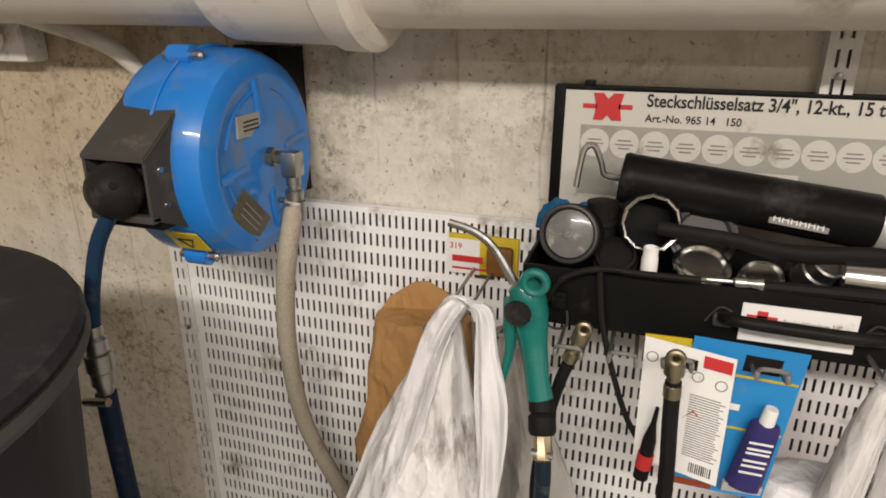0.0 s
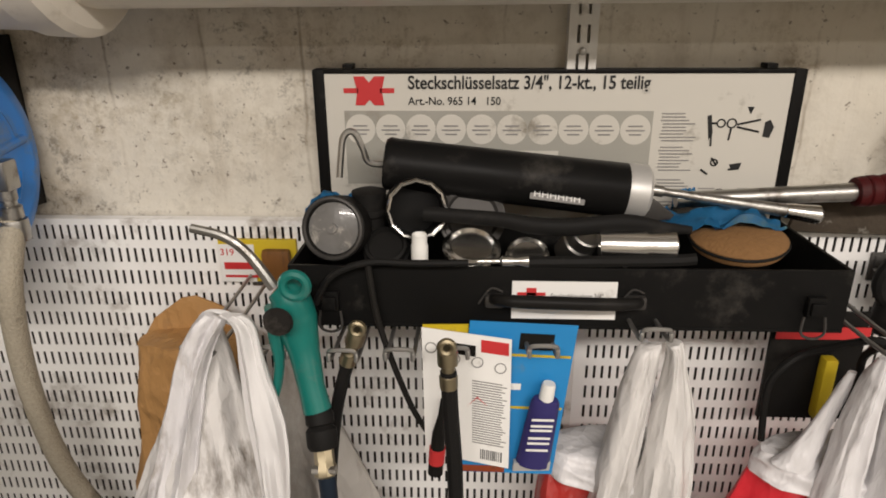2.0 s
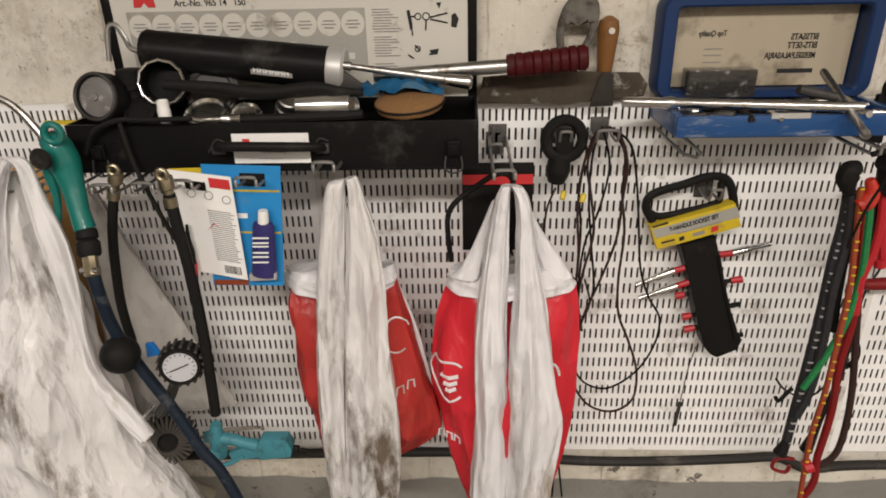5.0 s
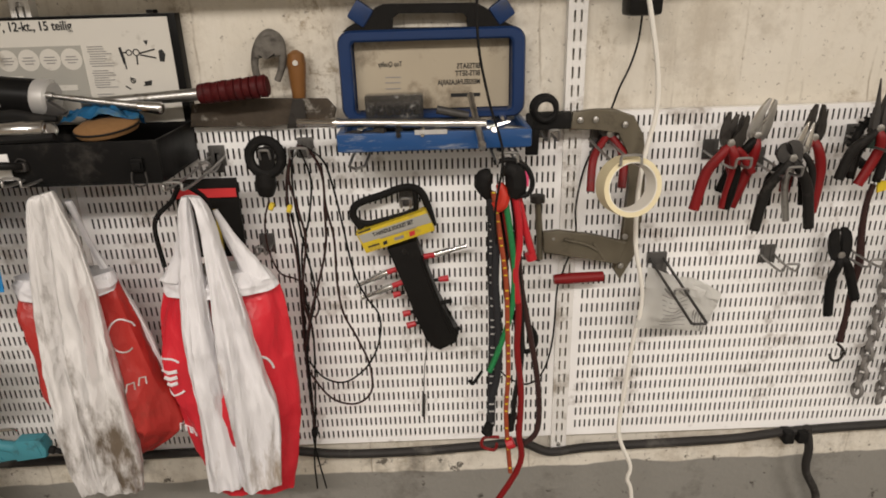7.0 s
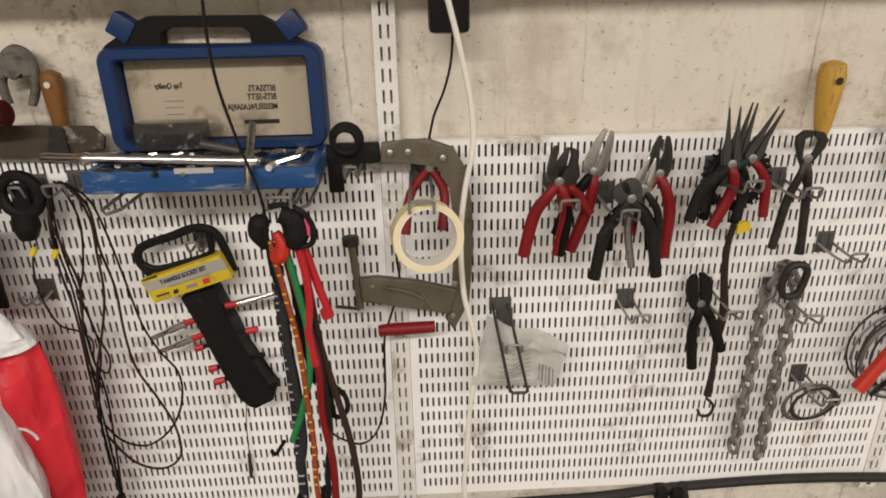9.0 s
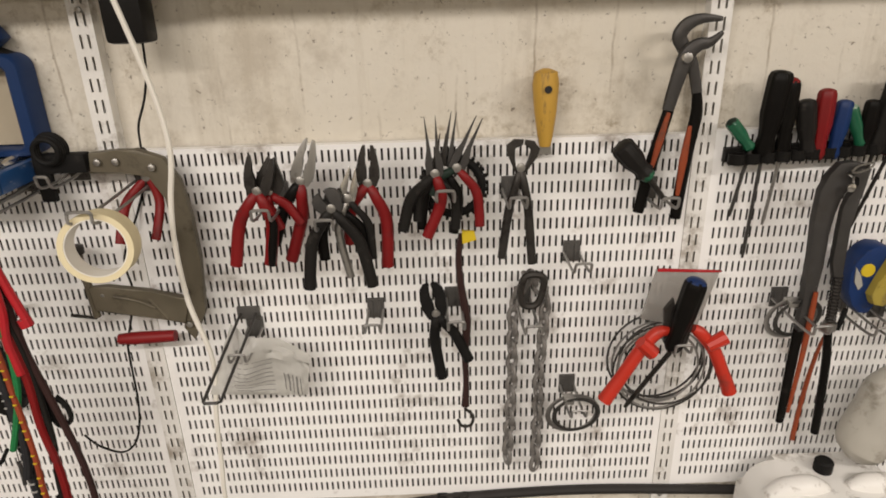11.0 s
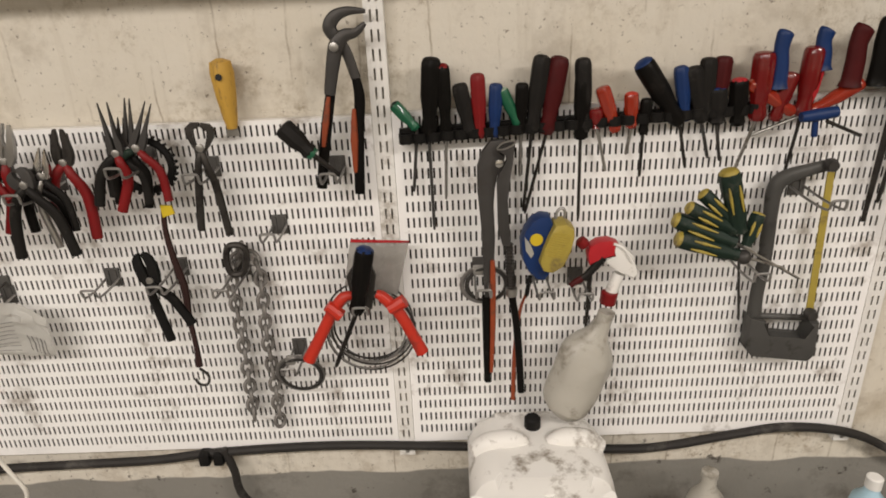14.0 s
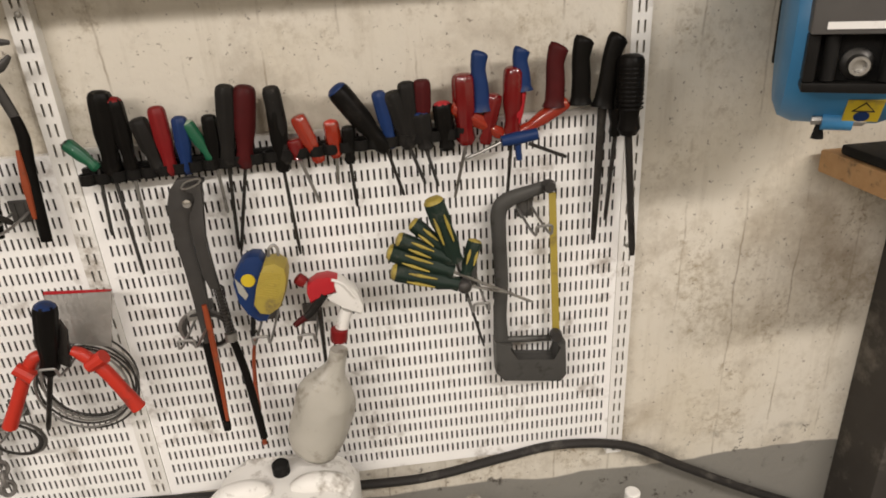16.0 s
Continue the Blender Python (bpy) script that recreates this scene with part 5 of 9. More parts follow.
bm = pouch(B(), [(-1.283, -0.236, 1.66), (-1.298, -0.236, 1.644), (-1.314, -0.236, 1.61), (-1.333, -0.236, 1.548), (-1.357, -0.236, 1.482), (-1.384, -0.236, 1.403), (-1.413, -0.236, 1.318), (-1.422, -0.236, 1.257), (-1.423, -0.236, 1.17), (-1.403, -0.23500000000000001, 1.02)], [(-1.261, -0.236, 1.654), (-1.273, -0.236, 1.633), (-1.289, -0.236, 1.595), (-1.303, -0.236, 1.532), (-1.315, -0.236, 1.466), (-1.329, -0.236, 1.376), (-1.341, -0.236, 1.319), (-1.353, -0.236, 1.258), (-1.374, -0.236, 1.17), (-1.314, -0.23500000000000001, 1.02)], [0.004, 0.008, 0.012, 0.016, 0.018, 0.022, 0.026, 0.03, 0.03, 0.025], 5, 0.55, 5.5, 72, wrinkle=0.006)
DRAPE[5.5] = BVHTree.FromBMesh(bm)
part("side_fold", bm, "whitebag", th, "smooth white fold with red and black print")
part("handle_strap", pouch(B(), [(-1.265, -0.244, 1.662), (-1.253, -0.244, 1.65), (-1.252, -0.244, 1.606), (-1.25, -0.244, 1.536), (-1.245, -0.244, 1.47), (-1.244, -0.244, 1.4), (-1.239, -0.244, 1.344), (-1.222, -0.244, 1.276), (-1.188, -0.244, 1.215)], [(-1.246, -0.244, 1.662), (-1.235, -0.244, 1.65), (-1.228, -0.244, 1.606), (-1.216, -0.244, 1.544), (-1.218, -0.244, 1.47), (-1.225, -0.244, 1.382), (-1.218, -0.244, 1.325), (-1.189, -0.244, 1.277), (-1.167, -0.244, 1.226)], [0.004, 0.006, 0.008, 0.009, 0.010, 0.010, 0.010, 0.010, 0.008], 4, 0.6, 8.0, 48, wrinkle=0.004), "cleanbag", th, "smooth shiny white strap")
part("side_bulge", pouch(B(), [(-1.422, -0.25, 1.351), (-1.437, -0.25, 1.331), (-1.437, -0.25, 1.302), (-1.435, -0.25, 1.273), (-1.418, -0.25, 1.253)], [(-1.396, -0.25, 1.362), (-1.39, -0.25, 1.332), (-1.395, -0.25, 1.302), (-1.401, -0.25, 1.274), (-1.401, -0.25, 1.253)], [0.006, 0.014, 0.018, 0.014, 0.006], 4, 0.6, 6.3, 40, wrinkle=0.006), "cleanbag", th)
part("handle_loop", tube(B(), [(-1.296, -0.225, 1.636), (-1.29, -0.225, 1.647), (-1.282, -0.225, 1.651), (-1.27, -0.225, 1.65), (-1.26, -0.225, 1.645), (-1.257, -0.225, 1.631)], [0.004, 0.006, 0.007, 0.007, 0.006, 0.004], 10, flat=0.7), "cleanbag", th)
BAG_A = th
th = thing("clear_sack", (-1.139, -0.132, 0.933), "greyish translucent plastic sack behind the hoses", "plastic bag")
part("bag_body", pouch(B(), [(-1.255, -0.132, 1.578), (-1.265, -0.132, 1.508), (-1.271, -0.132, 1.42), (-1.282, -0.132, 1.314), (-1.318, -0.132, 1.174)], [(-1.231, -0.132, 1.583), (-1.201, -0.132, 1.498), (-1.166, -0.132, 1.41), (-1.127, -0.132, 1.312), (-1.08, -0.132, 1.194)], [0.008, 0.012, 0.016, 0.018, 0.010], 5, 0.4, 11.0, wrinkle=0.007), "sack", th)
part("bottom_seam", tube(B(), [(-1.317, -0.133, 1.175), (-1.247, -0.133, 1.174), (-1.167, -0.133, 1.179), (-1.08, -0.133, 1.193)], 0.0016, 6), "sack", th)


def on_bag(seed, x, z, lift=0.0006):
    """The point of a bag's front over x and z."""
    hit = DRAPE[seed].ray_cast(Vector((x, -0.8, z)), Vector((0, 1, 0)))[0]
    return Vector((x, (hit.y if hit else -0.16) - lift, z))


def print_stroke(bag, seed, pts, r=0.0016, closed=False, ink="whitebag", name="white_print"):
    part(name, tube(B(), [on_bag(seed, *p) for p in pts], r, 6, closed, 0), ink, bag)


for ink, stroke in (
    ('redink', [(-1.39, 1.367), (-1.379, 1.386), (-1.366, 1.39), (-1.367, 1.368)]),
    ('redink', [(-1.384, 1.375), (-1.366, 1.379)]),
    ('redink', [(-1.373, 1.328), (-1.366, 1.347), (-1.358, 1.353)]),
    ('redink', [(-1.369, 1.339), (-1.362, 1.332)]),
    ('ink', [(-1.362, 1.353), (-1.359, 1.343), (-1.364, 1.334)]),
    ('ink', [(-1.37, 1.324), (-1.363, 1.328)]),
    ('ink', [(-1.365, 1.293), (-1.363, 1.275)]),
    ('ink', [(-1.369, 1.279), (-1.36, 1.285)]),
    ('ink', [(-1.368, 1.265), (-1.366, 1.248)]),
    ('ink', [(-1.37, 1.238), (-1.364, 1.242)]),
    ('ink', [(-1.367, 1.232), (-1.368, 1.211)]),
    ('ink', [(-1.375, 1.2), (-1.367, 1.202)]),
):
    print_stroke(BAG_A, 5.5, stroke, 0.0034, ink=ink, name="red_print" if ink == "redink" else "black_print")


def red_bag(name, label, body_l, body_r, cuff_l, cuff_r, red, seed):
    th = thing(name, (body_l[-1][0], -0.2, body_l[-1][2]), label, "plastic bag", "red and white carrier bags")
    bm = pouch(B(), body_l, body_r, [0.02, 0.045, 0.055, 0.055, 0.04, 0.02], 5, 0.22, seed, wrinkle=0.008)
    DRAPE[seed] = BVHTree.FromBMesh(bm)
    part("bag_body", bm, red, th, "printed red side")
    part("cuff", pouch(B(), cuff_l, cuff_r, [0.030, 0.046, 0.052], 4, 0.07, seed + 2, wrinkle=0.004), "whitebag", th, "crumpled white top edge")
    return th


bb = red_bag("carrier_bag", "worn red and white carrier bag, smeared with grease",
             [(-0.953, -0.148, 1.440), (-0.959, -0.148, 1.380), (-0.955, -0.148, 1.296), (-0.945, -0.148, 1.206), (-0.934, -0.148, 1.109)], [(-0.798, -0.148, 1.460), (-0.779, -0.148, 1.380), (-0.755, -0.148, 1.275), (-0.735, -0.148, 1.169), (-0.804, -0.148, 1.104)],
             [(-0.953, -0.153, 1.463), (-0.957, -0.153, 1.450), (-0.954, -0.153, 1.435)], [(-0.796, -0.153, 1.469), (-0.794, -0.153, 1.451), (-0.797, -0.153, 1.436)], "redbagdark", 4.0)
part("handle_strap", pouch(B(), [(-0.865, -0.195, 1.610), (-0.875, -0.195, 1.597), (-0.892, -0.195, 1.508), (-0.906, -0.195, 1.407), (-0.916, -0.195, 1.307), (-0.921, -0.195, 1.220), (-0.920, -0.195, 1.116), (-0.920, -0.195, 1.054)], [(-0.848, -0.195, 1.614), (-0.848, -0.195, 1.597), (-0.856, -0.195, 1.508), (-0.865, -0.195, 1.407), (-0.873, -0.195, 1.307), (-0.880, -0.195, 1.220), (-0.887, -0.195, 1.116), (-0.889, -0.195, 1.054)], [0.005, 0.012, 0.018, 0.022, 0.026, 0.028, 0.026, 0.015], 3, 0.3, 6.0), "greasybag", bb, "grease-smeared white strap")
part("handle_strap", pouch(B(), [(-0.847, -0.201, 1.616), (-0.844, -0.201, 1.599), (-0.854, -0.201, 1.511), (-0.863, -0.201, 1.410), (-0.871, -0.201, 1.311), (-0.878, -0.201, 1.225), (-0.885, -0.201, 1.122), (-0.887, -0.201, 1.060)], [(-0.832, -0.201, 1.619), (-0.825, -0.201, 1.598), (-0.807, -0.201, 1.511), (-0.803, -0.201, 1.410), (-0.802, -0.201, 1.332), (-0.796, -0.201, 1.248), (-0.796, -0.201, 1.134), (-0.805, -0.201, 1.060)], [0.005, 0.012, 0.018, 0.024, 0.028, 0.03, 0.028, 0.015], 3, 0.32, 9.0), "greasybag", bb, "grease-smeared white strap")
part("side_seam", pouch(B(), [(-0.851, -0.138, 1.585), (-0.830, -0.138, 1.500), (-0.807, -0.138, 1.434), (-0.786, -0.138, 1.374), (-0.760, -0.138, 1.278), (-0.744, -0.138, 1.199)], [(-0.844, -0.138, 1.585), (-0.821, -0.138, 1.500), (-0.794, -0.138, 1.434), (-0.772, -0.138, 1.374), (-0.750, -0.138, 1.278), (-0.735, -0.138, 1.199)], [0.004, 0.006, 0.006, 0.006, 0.004], 2, 0.3, 2.2), "whitebag", bb)
e = (-0.795, 1.355)
print_stroke(bb, 4.0, [(e[0] + 0.020 * math.cos(a), e[1] + 0.030 * math.sin(a)) for a in np.linspace(0.4, 5.4, 18)])
for k in range(2):
    q = (-0.797, 1.265)
    print_stroke(bb, 4.0, [(q[0] + 0.016 * k, q[1] - 0.006 + 0.004 * k), (q[0] + 0.001 + 0.016 * k, q[1] + 0.006 + 0.004 * k), (q[0] + 0.010 + 0.016 * k, q[1] + 0.006 + 0.004 * k), (q[0] + 0.011 + 0.016 * k, q[1] - 0.006 + 0.004 * k)], 0.0016)
bc = red_bag("carrier_bag", "bright red and white carrier bag hanging by its straps",
             [(-0.715, -0.148, 1.438), (-0.732, -0.148, 1.379), (-0.742, -0.148, 1.317), (-0.741, -0.148, 1.229), (-0.717, -0.148, 1.110), (-0.689, -0.148, 1.005)], [(-0.531, -0.148, 1.438), (-0.522, -0.148, 1.379), (-0.518, -0.148, 1.296), (-0.520, -0.148, 1.207), (-0.530, -0.148, 1.124), (-0.548, -0.148, 1.006)],
             [(-0.708, -0.153, 1.462), (-0.714, -0.153, 1.449), (-0.716, -0.153, 1.432)], [(-0.547, -0.153, 1.468), (-0.534, -0.153, 1.449), (-0.530, -0.153, 1.433)], "redbag", 14.0)
part("handle_strap", pouch(B(), [(-0.640, -0.201, 1.604), (-0.649, -0.201, 1.580), (-0.662, -0.201, 1.518), (-0.670, -0.201, 1.447), (-0.676, -0.201, 1.371), (-0.676, -0.201, 1.290), (-0.676, -0.201, 1.203), (-0.686, -0.201, 1.059)], [(-0.629, -0.201, 1.605), (-0.630, -0.201, 1.580), (-0.630, -0.201, 1.518), (-0.630, -0.201, 1.447), (-0.629, -0.201, 1.371), (-0.628, -0.201, 1.290), (-0.626, -0.201, 1.204), (-0.627, -0.201, 1.059)], [0.005, 0.012, 0.018, 0.022, 0.026, 0.028, 0.028, 0.02], 3, 0.3, 16.0), "whitebag", bc, "creased white strap")
part("handle_strap", pouch(B(), [(-0.629, -0.203, 1.606), (-0.620, -0.203, 1.581), (-0.619, -0.203, 1.519), (-0.621, -0.203, 1.448), (-0.624, -0.203, 1.373), (-0.625, -0.203, 1.292), (-0.625, -0.203, 1.206), (-0.625, -0.203, 1.062)], [(-0.613, -0.203, 1.602), (-0.603, -0.203, 1.581), (-0.592, -0.203, 1.518), (-0.578, -0.203, 1.448), (-0.567, -0.203, 1.372), (-0.555, -0.203, 1.292), (-0.542, -0.203, 1.205), (-0.556, -0.203, 1.062)], [0.005, 0.012, 0.018, 0.022, 0.026, 0.03, 0.03, 0.02], 3, 0.3, 19.0), "whitebag", bc, "creased white strap")
part("side_gusset", pouch(B(), [(-0.651, -0.178, 1.575), (-0.671, -0.178, 1.525), (-0.691, -0.178, 1.481), (-0.709, -0.178, 1.461)], [(-0.643, -0.178, 1.575), (-0.652, -0.178, 1.525), (-0.661, -0.178, 1.481), (-0.668, -0.178, 1.457)], [0.003, 0.006, 0.010, 0.014], 1, 0.1, 5.5, wrinkle=0.003), "whitebag", bc)
part("side_gusset", pouch(B(), [(-0.611, -0.163, 1.569), (-0.599, -0.163, 1.518), (-0.588, -0.163, 1.482), (-0.580, -0.163, 1.447)], [(-0.604, -0.163, 1.570), (-0.582, -0.163, 1.527), (-0.555, -0.163, 1.486), (-0.535, -0.163, 1.451)], [0.003, 0.006, 0.010, 0.014], 1, 0.1, 7.5, wrinkle=0.003), "whitebag", bc)
e = (-0.714, 1.289)
print_stroke(bc, 14.0, [(e[0] + 0.030 * math.cos(a), e[1] + 0.036 * math.sin(a)) for a in np.linspace(0.9, 5.3, 22)], 0.002)
for k in range(3):
    print_stroke(bc, 14.0, [(e[0] - 0.012 + 0.003 * k, e[1] + 0.013 - 0.012 * k), (e[0], e[1] + 0.011 - 0.012 * k), (e[0] + 0.013 - 0.002 * k, e[1] + 0.012 - 0.012 * k)], 0.0035)
for k in range(3):
    q = (-0.735, 1.161)
    print_stroke(bc, 14.0, [(q[0] + 0.013 * k, q[1] - 0.007), (q[0] + 0.001 + 0.013 * k, q[1] + 0.006), (q[0] + 0.009 + 0.013 * k, q[1] + 0.006), (q[0] + 0.009 + 0.013 * k, q[1] - 0.007)], 0.0018)

e = (-0.569, 1.281)
print_stroke(bc, 14.0, [(e[0] + 0.024 * math.cos(a), e[1] + 0.040 * math.sin(a)) for a in np.linspace(0.2, 5.0, 22)], 0.0022)
print_stroke(bc, 14.0, [(e[0] + 0.012 * math.cos(a), e[1] + 0.022 * math.sin(a)) for a in np.linspace(0.9, 4.6, 14)], 0.0022)
# black card with a red band behind the red bag
th = thing("tool_card", (-0.62, -0.076, 1.43), "black hanging card with a red band and a yellow lamp", "hanging card")
c0, c1 = (-0.693, 1.603), (-0.588, 1.464)
part("card", box(B(), c0[0], c1[0], -0.0981, -0.0925, c1[1], c0[1], 0.001), "black", th)
b0, b1 = (-0.692, 1.588), (-0.588, 1.573)
part("red_band", box(B(), c0[0] + 0.001, c1[0] - 0.001, -0.1052, -0.1035, b1[1], b0[1]), "redink", th)
part("yellow_piece", box(B(), c0[0] + 0.055, c0[0] + 0.070, -0.118, -0.102, c1[1] + 0.01, c0[1] - 0.05, 0.004), "yellow", th)
part("cord_loop", tube(B(), [(-0.71, -0.15, 1.47), (-0.714, -0.15, 1.533), (-0.704, -0.15, 1.56), (-0.679, -0.15, 1.581), (-0.647, -0.187, 1.615), (-0.627, -0.187, 1.611), (-0.621, -0.15, 1.575), (-0.618, -0.15, 1.514), (-0.632, -0.15, 1.459)], 0.004, 8), "rubber", th)

# green blow gun
Y = -0.245
th = thing("blow_gun", (-1.17, Y, 1.5), "green air blow gun with a bent steel nozzle on a hook", "blow gun")
part("nozzle", tube(B(), [(-1.288, -0.229, 1.74), (-1.259, -0.229, 1.732), (-1.239, -0.229, 1.716), (-1.218, -0.229, 1.683)], [0.0042, 0.0044, 0.0048, 0.0055], 10), "steel", th, "bent steel nozzle")
part("gun_body", tube(B(), [(-1.215, -0.229, 1.683), (-1.205, -0.229, 1.672), (-1.2, -0.229, 1.65), (-1.193, -0.236, 1.62), (-1.186, -0.247, 1.59), (-1.18, -0.254, 1.568)], [0.012, 0.019, 0.020, 0.0145, 0.0125, 0.0135], 16), "green", th)
part("hang_ring", ring(-1.194, Y, 1.692, 0.011, 0.0045), "green", th)
part("trigger", tube(B(), [(-1.219, -0.236, 1.667), (-1.219, -0.236, 1.637), (-1.218, -0.236, 1.607), (-1.225, -0.236, 1.574), (-1.238, -0.236, 1.548)], [0.008, 0.007, 0.005, 0.0045, 0.0055], 10), "green", th)
part("side_plate", lathe(B(), [(0.014, 0), (0.012, 0.004), (0.006, 0.005)], pose(-1.207, Y - 0.016, 1.664, 90), 16), "greygrip", th)
cp = [(-1.179, -0.254, 1.568), (-1.17, -0.279, 1.516)]
part("coupler", lathe(B(), [(r, h) for r, h in ((0.012, 0), (0.0135, 0.004), (0.0135, 0.012), (0.011, 0.014), (0.0145, 0.018), (0.0145, 0.032), (0.0125, 0.036))], frame_at(*cp), 18), "rubber", th)
part("coupling_nut", lathe(B(), [(0.0095, 0.034), (0.0095, 0.05), (0.0105, 0.052), (0.0105, 0.06), (0.008, 0.062)], frame_at(*cp), 8), "brass", th)
part("clamp_screw", tube(B(), [(-1.182, -0.282, 1.522), (-1.16, -0.282, 1.522)], 0.0042, 8), "steel", th)
# its hose, running past the ball
th = thing("blow_gun_hose", (-1.076, -0.234, 0.898), "dark blue air hose with a black stop ball", "hose")
part("hose_run", tube(B(), [Vector(cp[0]).lerp(Vector(cp[1]), 0.8)] + [(-1.169, -0.279, 1.495), (-1.169, -0.271, 1.437), (-1.158, -0.262, 1.378), (-1.116, -0.266, 1.292), (-1.08, -0.276, 1.22), (-1.04, -0.285, 1.145)] + [(-0.93, -0.32, 0.8)], 0.0085, 12), "darkhose", th)
b = (-1.165, 1.389)
bm = B()
bmesh.ops.create_uvsphere(bm, u_segments=24, v_segments=14, radius=0.0265, matrix=Matrix.Translation((b[0], -0.275, b[1])))
part("stop_ball", bm, "rubber", th, "black rubber ball")

# two hanging grease hoses with brass ends
for k, (pts, end, label) in enumerate((([(-1.154, -0.212, 1.606), (-1.166, -0.212, 1.566), (-1.176, -0.212, 1.517), (-1.185, -0.212, 1.435), (-1.183, -0.212, 1.370)], [(-1.145, -0.212, 1.632), (-1.156, -0.212, 1.601)], "short black grease hose with a steel end piece"), ([(-1.056, -0.262, 1.618), (-1.054, -0.262, 1.574), (-1.05, -0.262, 1.508), (-1.049, -0.262, 1.416), (-1.055, -0.262, 1.277)], [(-1.057, -0.262, 1.641), (-1.056, -0.262, 1.614)], "long black grease hose with a brass end piece"))):
    th = thing("grease_lead", pts[-1], label, "hose", "hanging grease hoses")
    part("hose_run", tube(B(), pts, 0.0066 + 0.001 * k, 10), "rubber", th)
    part("end_piece", lathe(B(), [(0.0085, 0), (0.0095, 0.004), (0.0095, 0.016), (0.0065, 0.018), (0.0065, 0.026), (0.0085, 0.028), (0.0085, 0.04)], frame_at(*end), 12), "brass", th)
    part("end_eye", ring(end[0][0], end[0][1] - 0.006, end[0][2] + 0.004, 0.006, 0.0032), "brass", th)


# cards with glue
def card_at(name, corners, y, material, label, category="pack"):
    cs = [Vector((x, 0, z)) for x, z in corners]
    th = thing(name, (cs[3].x, y, cs[3].z), label, category)
    card = part("card", slab(B(), [(c.x, c.z) for c in cs], y - 0.0012, y, 0.0), material, th)

    def at(u, v):
        p = cs[0].lerp(cs[1], u).lerp(cs[3].lerp(cs[2], u), v)
        return p.x, p.z
    return th, card, at


def patch(at, y, u0, v0, u1, v1, material, parent, name="print_patch", thick=0.0006):
    return part(name, slab(B(), [at(u0, v0), at(u1, v0), at(u1, v1), at(u0, v1)], y - 0.0012 - thick, y - 0.0012), material, parent)


Y = -0.198
th, card, at = card_at("blue_glue_card", [(-1.037, 1.637), (-0.931, 1.633), (-0.948, 1.456), (-1.050, 1.457)], Y, "bluecard", "blue blister card with a purple tube of sealant")
patch(at, Y, 0.0, 0.19, 0.98, 0.205, "yellow", card, "yellow_line")
patch(at, Y, 0.45, 0.53, 0.98, 0.545, "yellow", card, "yellow_line")
patch(at, Y, 0.02, 0.95, 0.5, 0.995, "orange", card, "orange_strip")
patch(at, Y, 0.48, 0.06, 0.80, 0.16, "black", card, "hang_slot")
patch(at, Y, 0.40, 0.38, 0.55, 0.42, "paper", card)
t0, t1 = Vector((-0.958, -0.212, 1.576)), Vector((-0.971, -0.209, 1.473))
d = t1 - t0
part("tube_cap", lathe(B(), [(0.006, 0), (0.0068, 0.002), (0.0075, 0.018), (0.0075, 0.02)], frame_at(t0, t1), 16), "white", th)
part("tube_body", tube(B(), [t0 + d * 0.17, t0 + d * 0.22, t0 + d * 0.6, t0 + d * 0.95], [0.009, 0.0145, 0.0165, 0.018], 16, smooth=3, flat=0.6), "purple", th, "purple printed sealant tube")
bars([((t0 + d * k).x - 0.012, (t0 + d * k).x + 0.010, (t0 + d * k).z, 0.0022) for k in (0.35, 0.42, 0.47, 0.56, 0.62, 0.7)], -0.2225, "paper", th)
part("tube_crimp", slab(B(), [(t0.x + d.x * 0.92 - 0.020, (t0 + d * 0.92).z), (t0.x + d.x * 0.92 + 0.018, (t0 + d * 0.92).z + 0.002), (t1.x + 0.018, t1.z), (t1.x - 0.020, t1.z - 0.002)], -0.215, -0.207, 0.001), "silverpaint", th)
Y = -0.208
th, card, at = card_at("white_glue_card", [(-1.084, 1.634), (-0.996, 1.622), (-0.995, 1.470), (-1.082, 1.488)], Y, "paper", "white instruction card with a black adhesive tube")
patch(at, Y, 0.66, 0.03, 0.97, 0.12, "redink", card, "red_mark")
random.seed(8)
for k in range(26):
    v = 0.34 + 0.0195 * k
    patch(at, Y, 0.56, v, 0.56 + random.uniform(0.33, 0.40), v + 0.007, "inkgrey", card, "print_line")
for u, v in ((0.10, 0.14), (0.62, 0.2), (0.88, 0.22), (0.36, 0.2)):
    p = at(u, v)
    part("symbol", ring(p[0], Y - 0.0016, p[1], 0.0055, 0.0006, n=16, sides=5), "inkgrey", card)
p = at(0.62, 0.54)
part("hazard_symbol", tube(B(), [(p[0], Y - 0.0018, p[1] + 0.011), (p[0] + 0.011, Y - 0.0018, p[1]), (p[0], Y - 0.0018, p[1] - 0.011), (p[0] - 0.011, Y - 0.0018, p[1])], 0.0008, 5, True, 0), "redink", card)
patch(at, Y, 0.29, 0.08, 0.60, 0.16, "black", card, "hang_slot")
for k in range(11):
    patch(at, Y, 0.66 + 0.024 * k, 0.88, 0.66 + 0.024 * k + random.uniform(0.006, 0.016), 0.96, "ink", card, "code_bar")
a0, a1 = at(0.22, 0.5), at(0.138, 0.985)
part("adhesive_tube", lathe(B(), [(0.002, 0), (0.003, 0.02), (0.007, 0.04), (0.008, 0.075), (0.008, 0.09)], frame_at((a0[0], Y - 0.008, a0[1]), (a1[0], Y - 0.008, a1[1])), 14), "black", th)
part("tube_band", lathe(B(), [(0.0085, 0.058), (0.0085, 0.076)], frame_at((a0[0], Y - 0.008, a0[1]), (a1[0], Y - 0.008, a1[1])), 14), "redink", th)
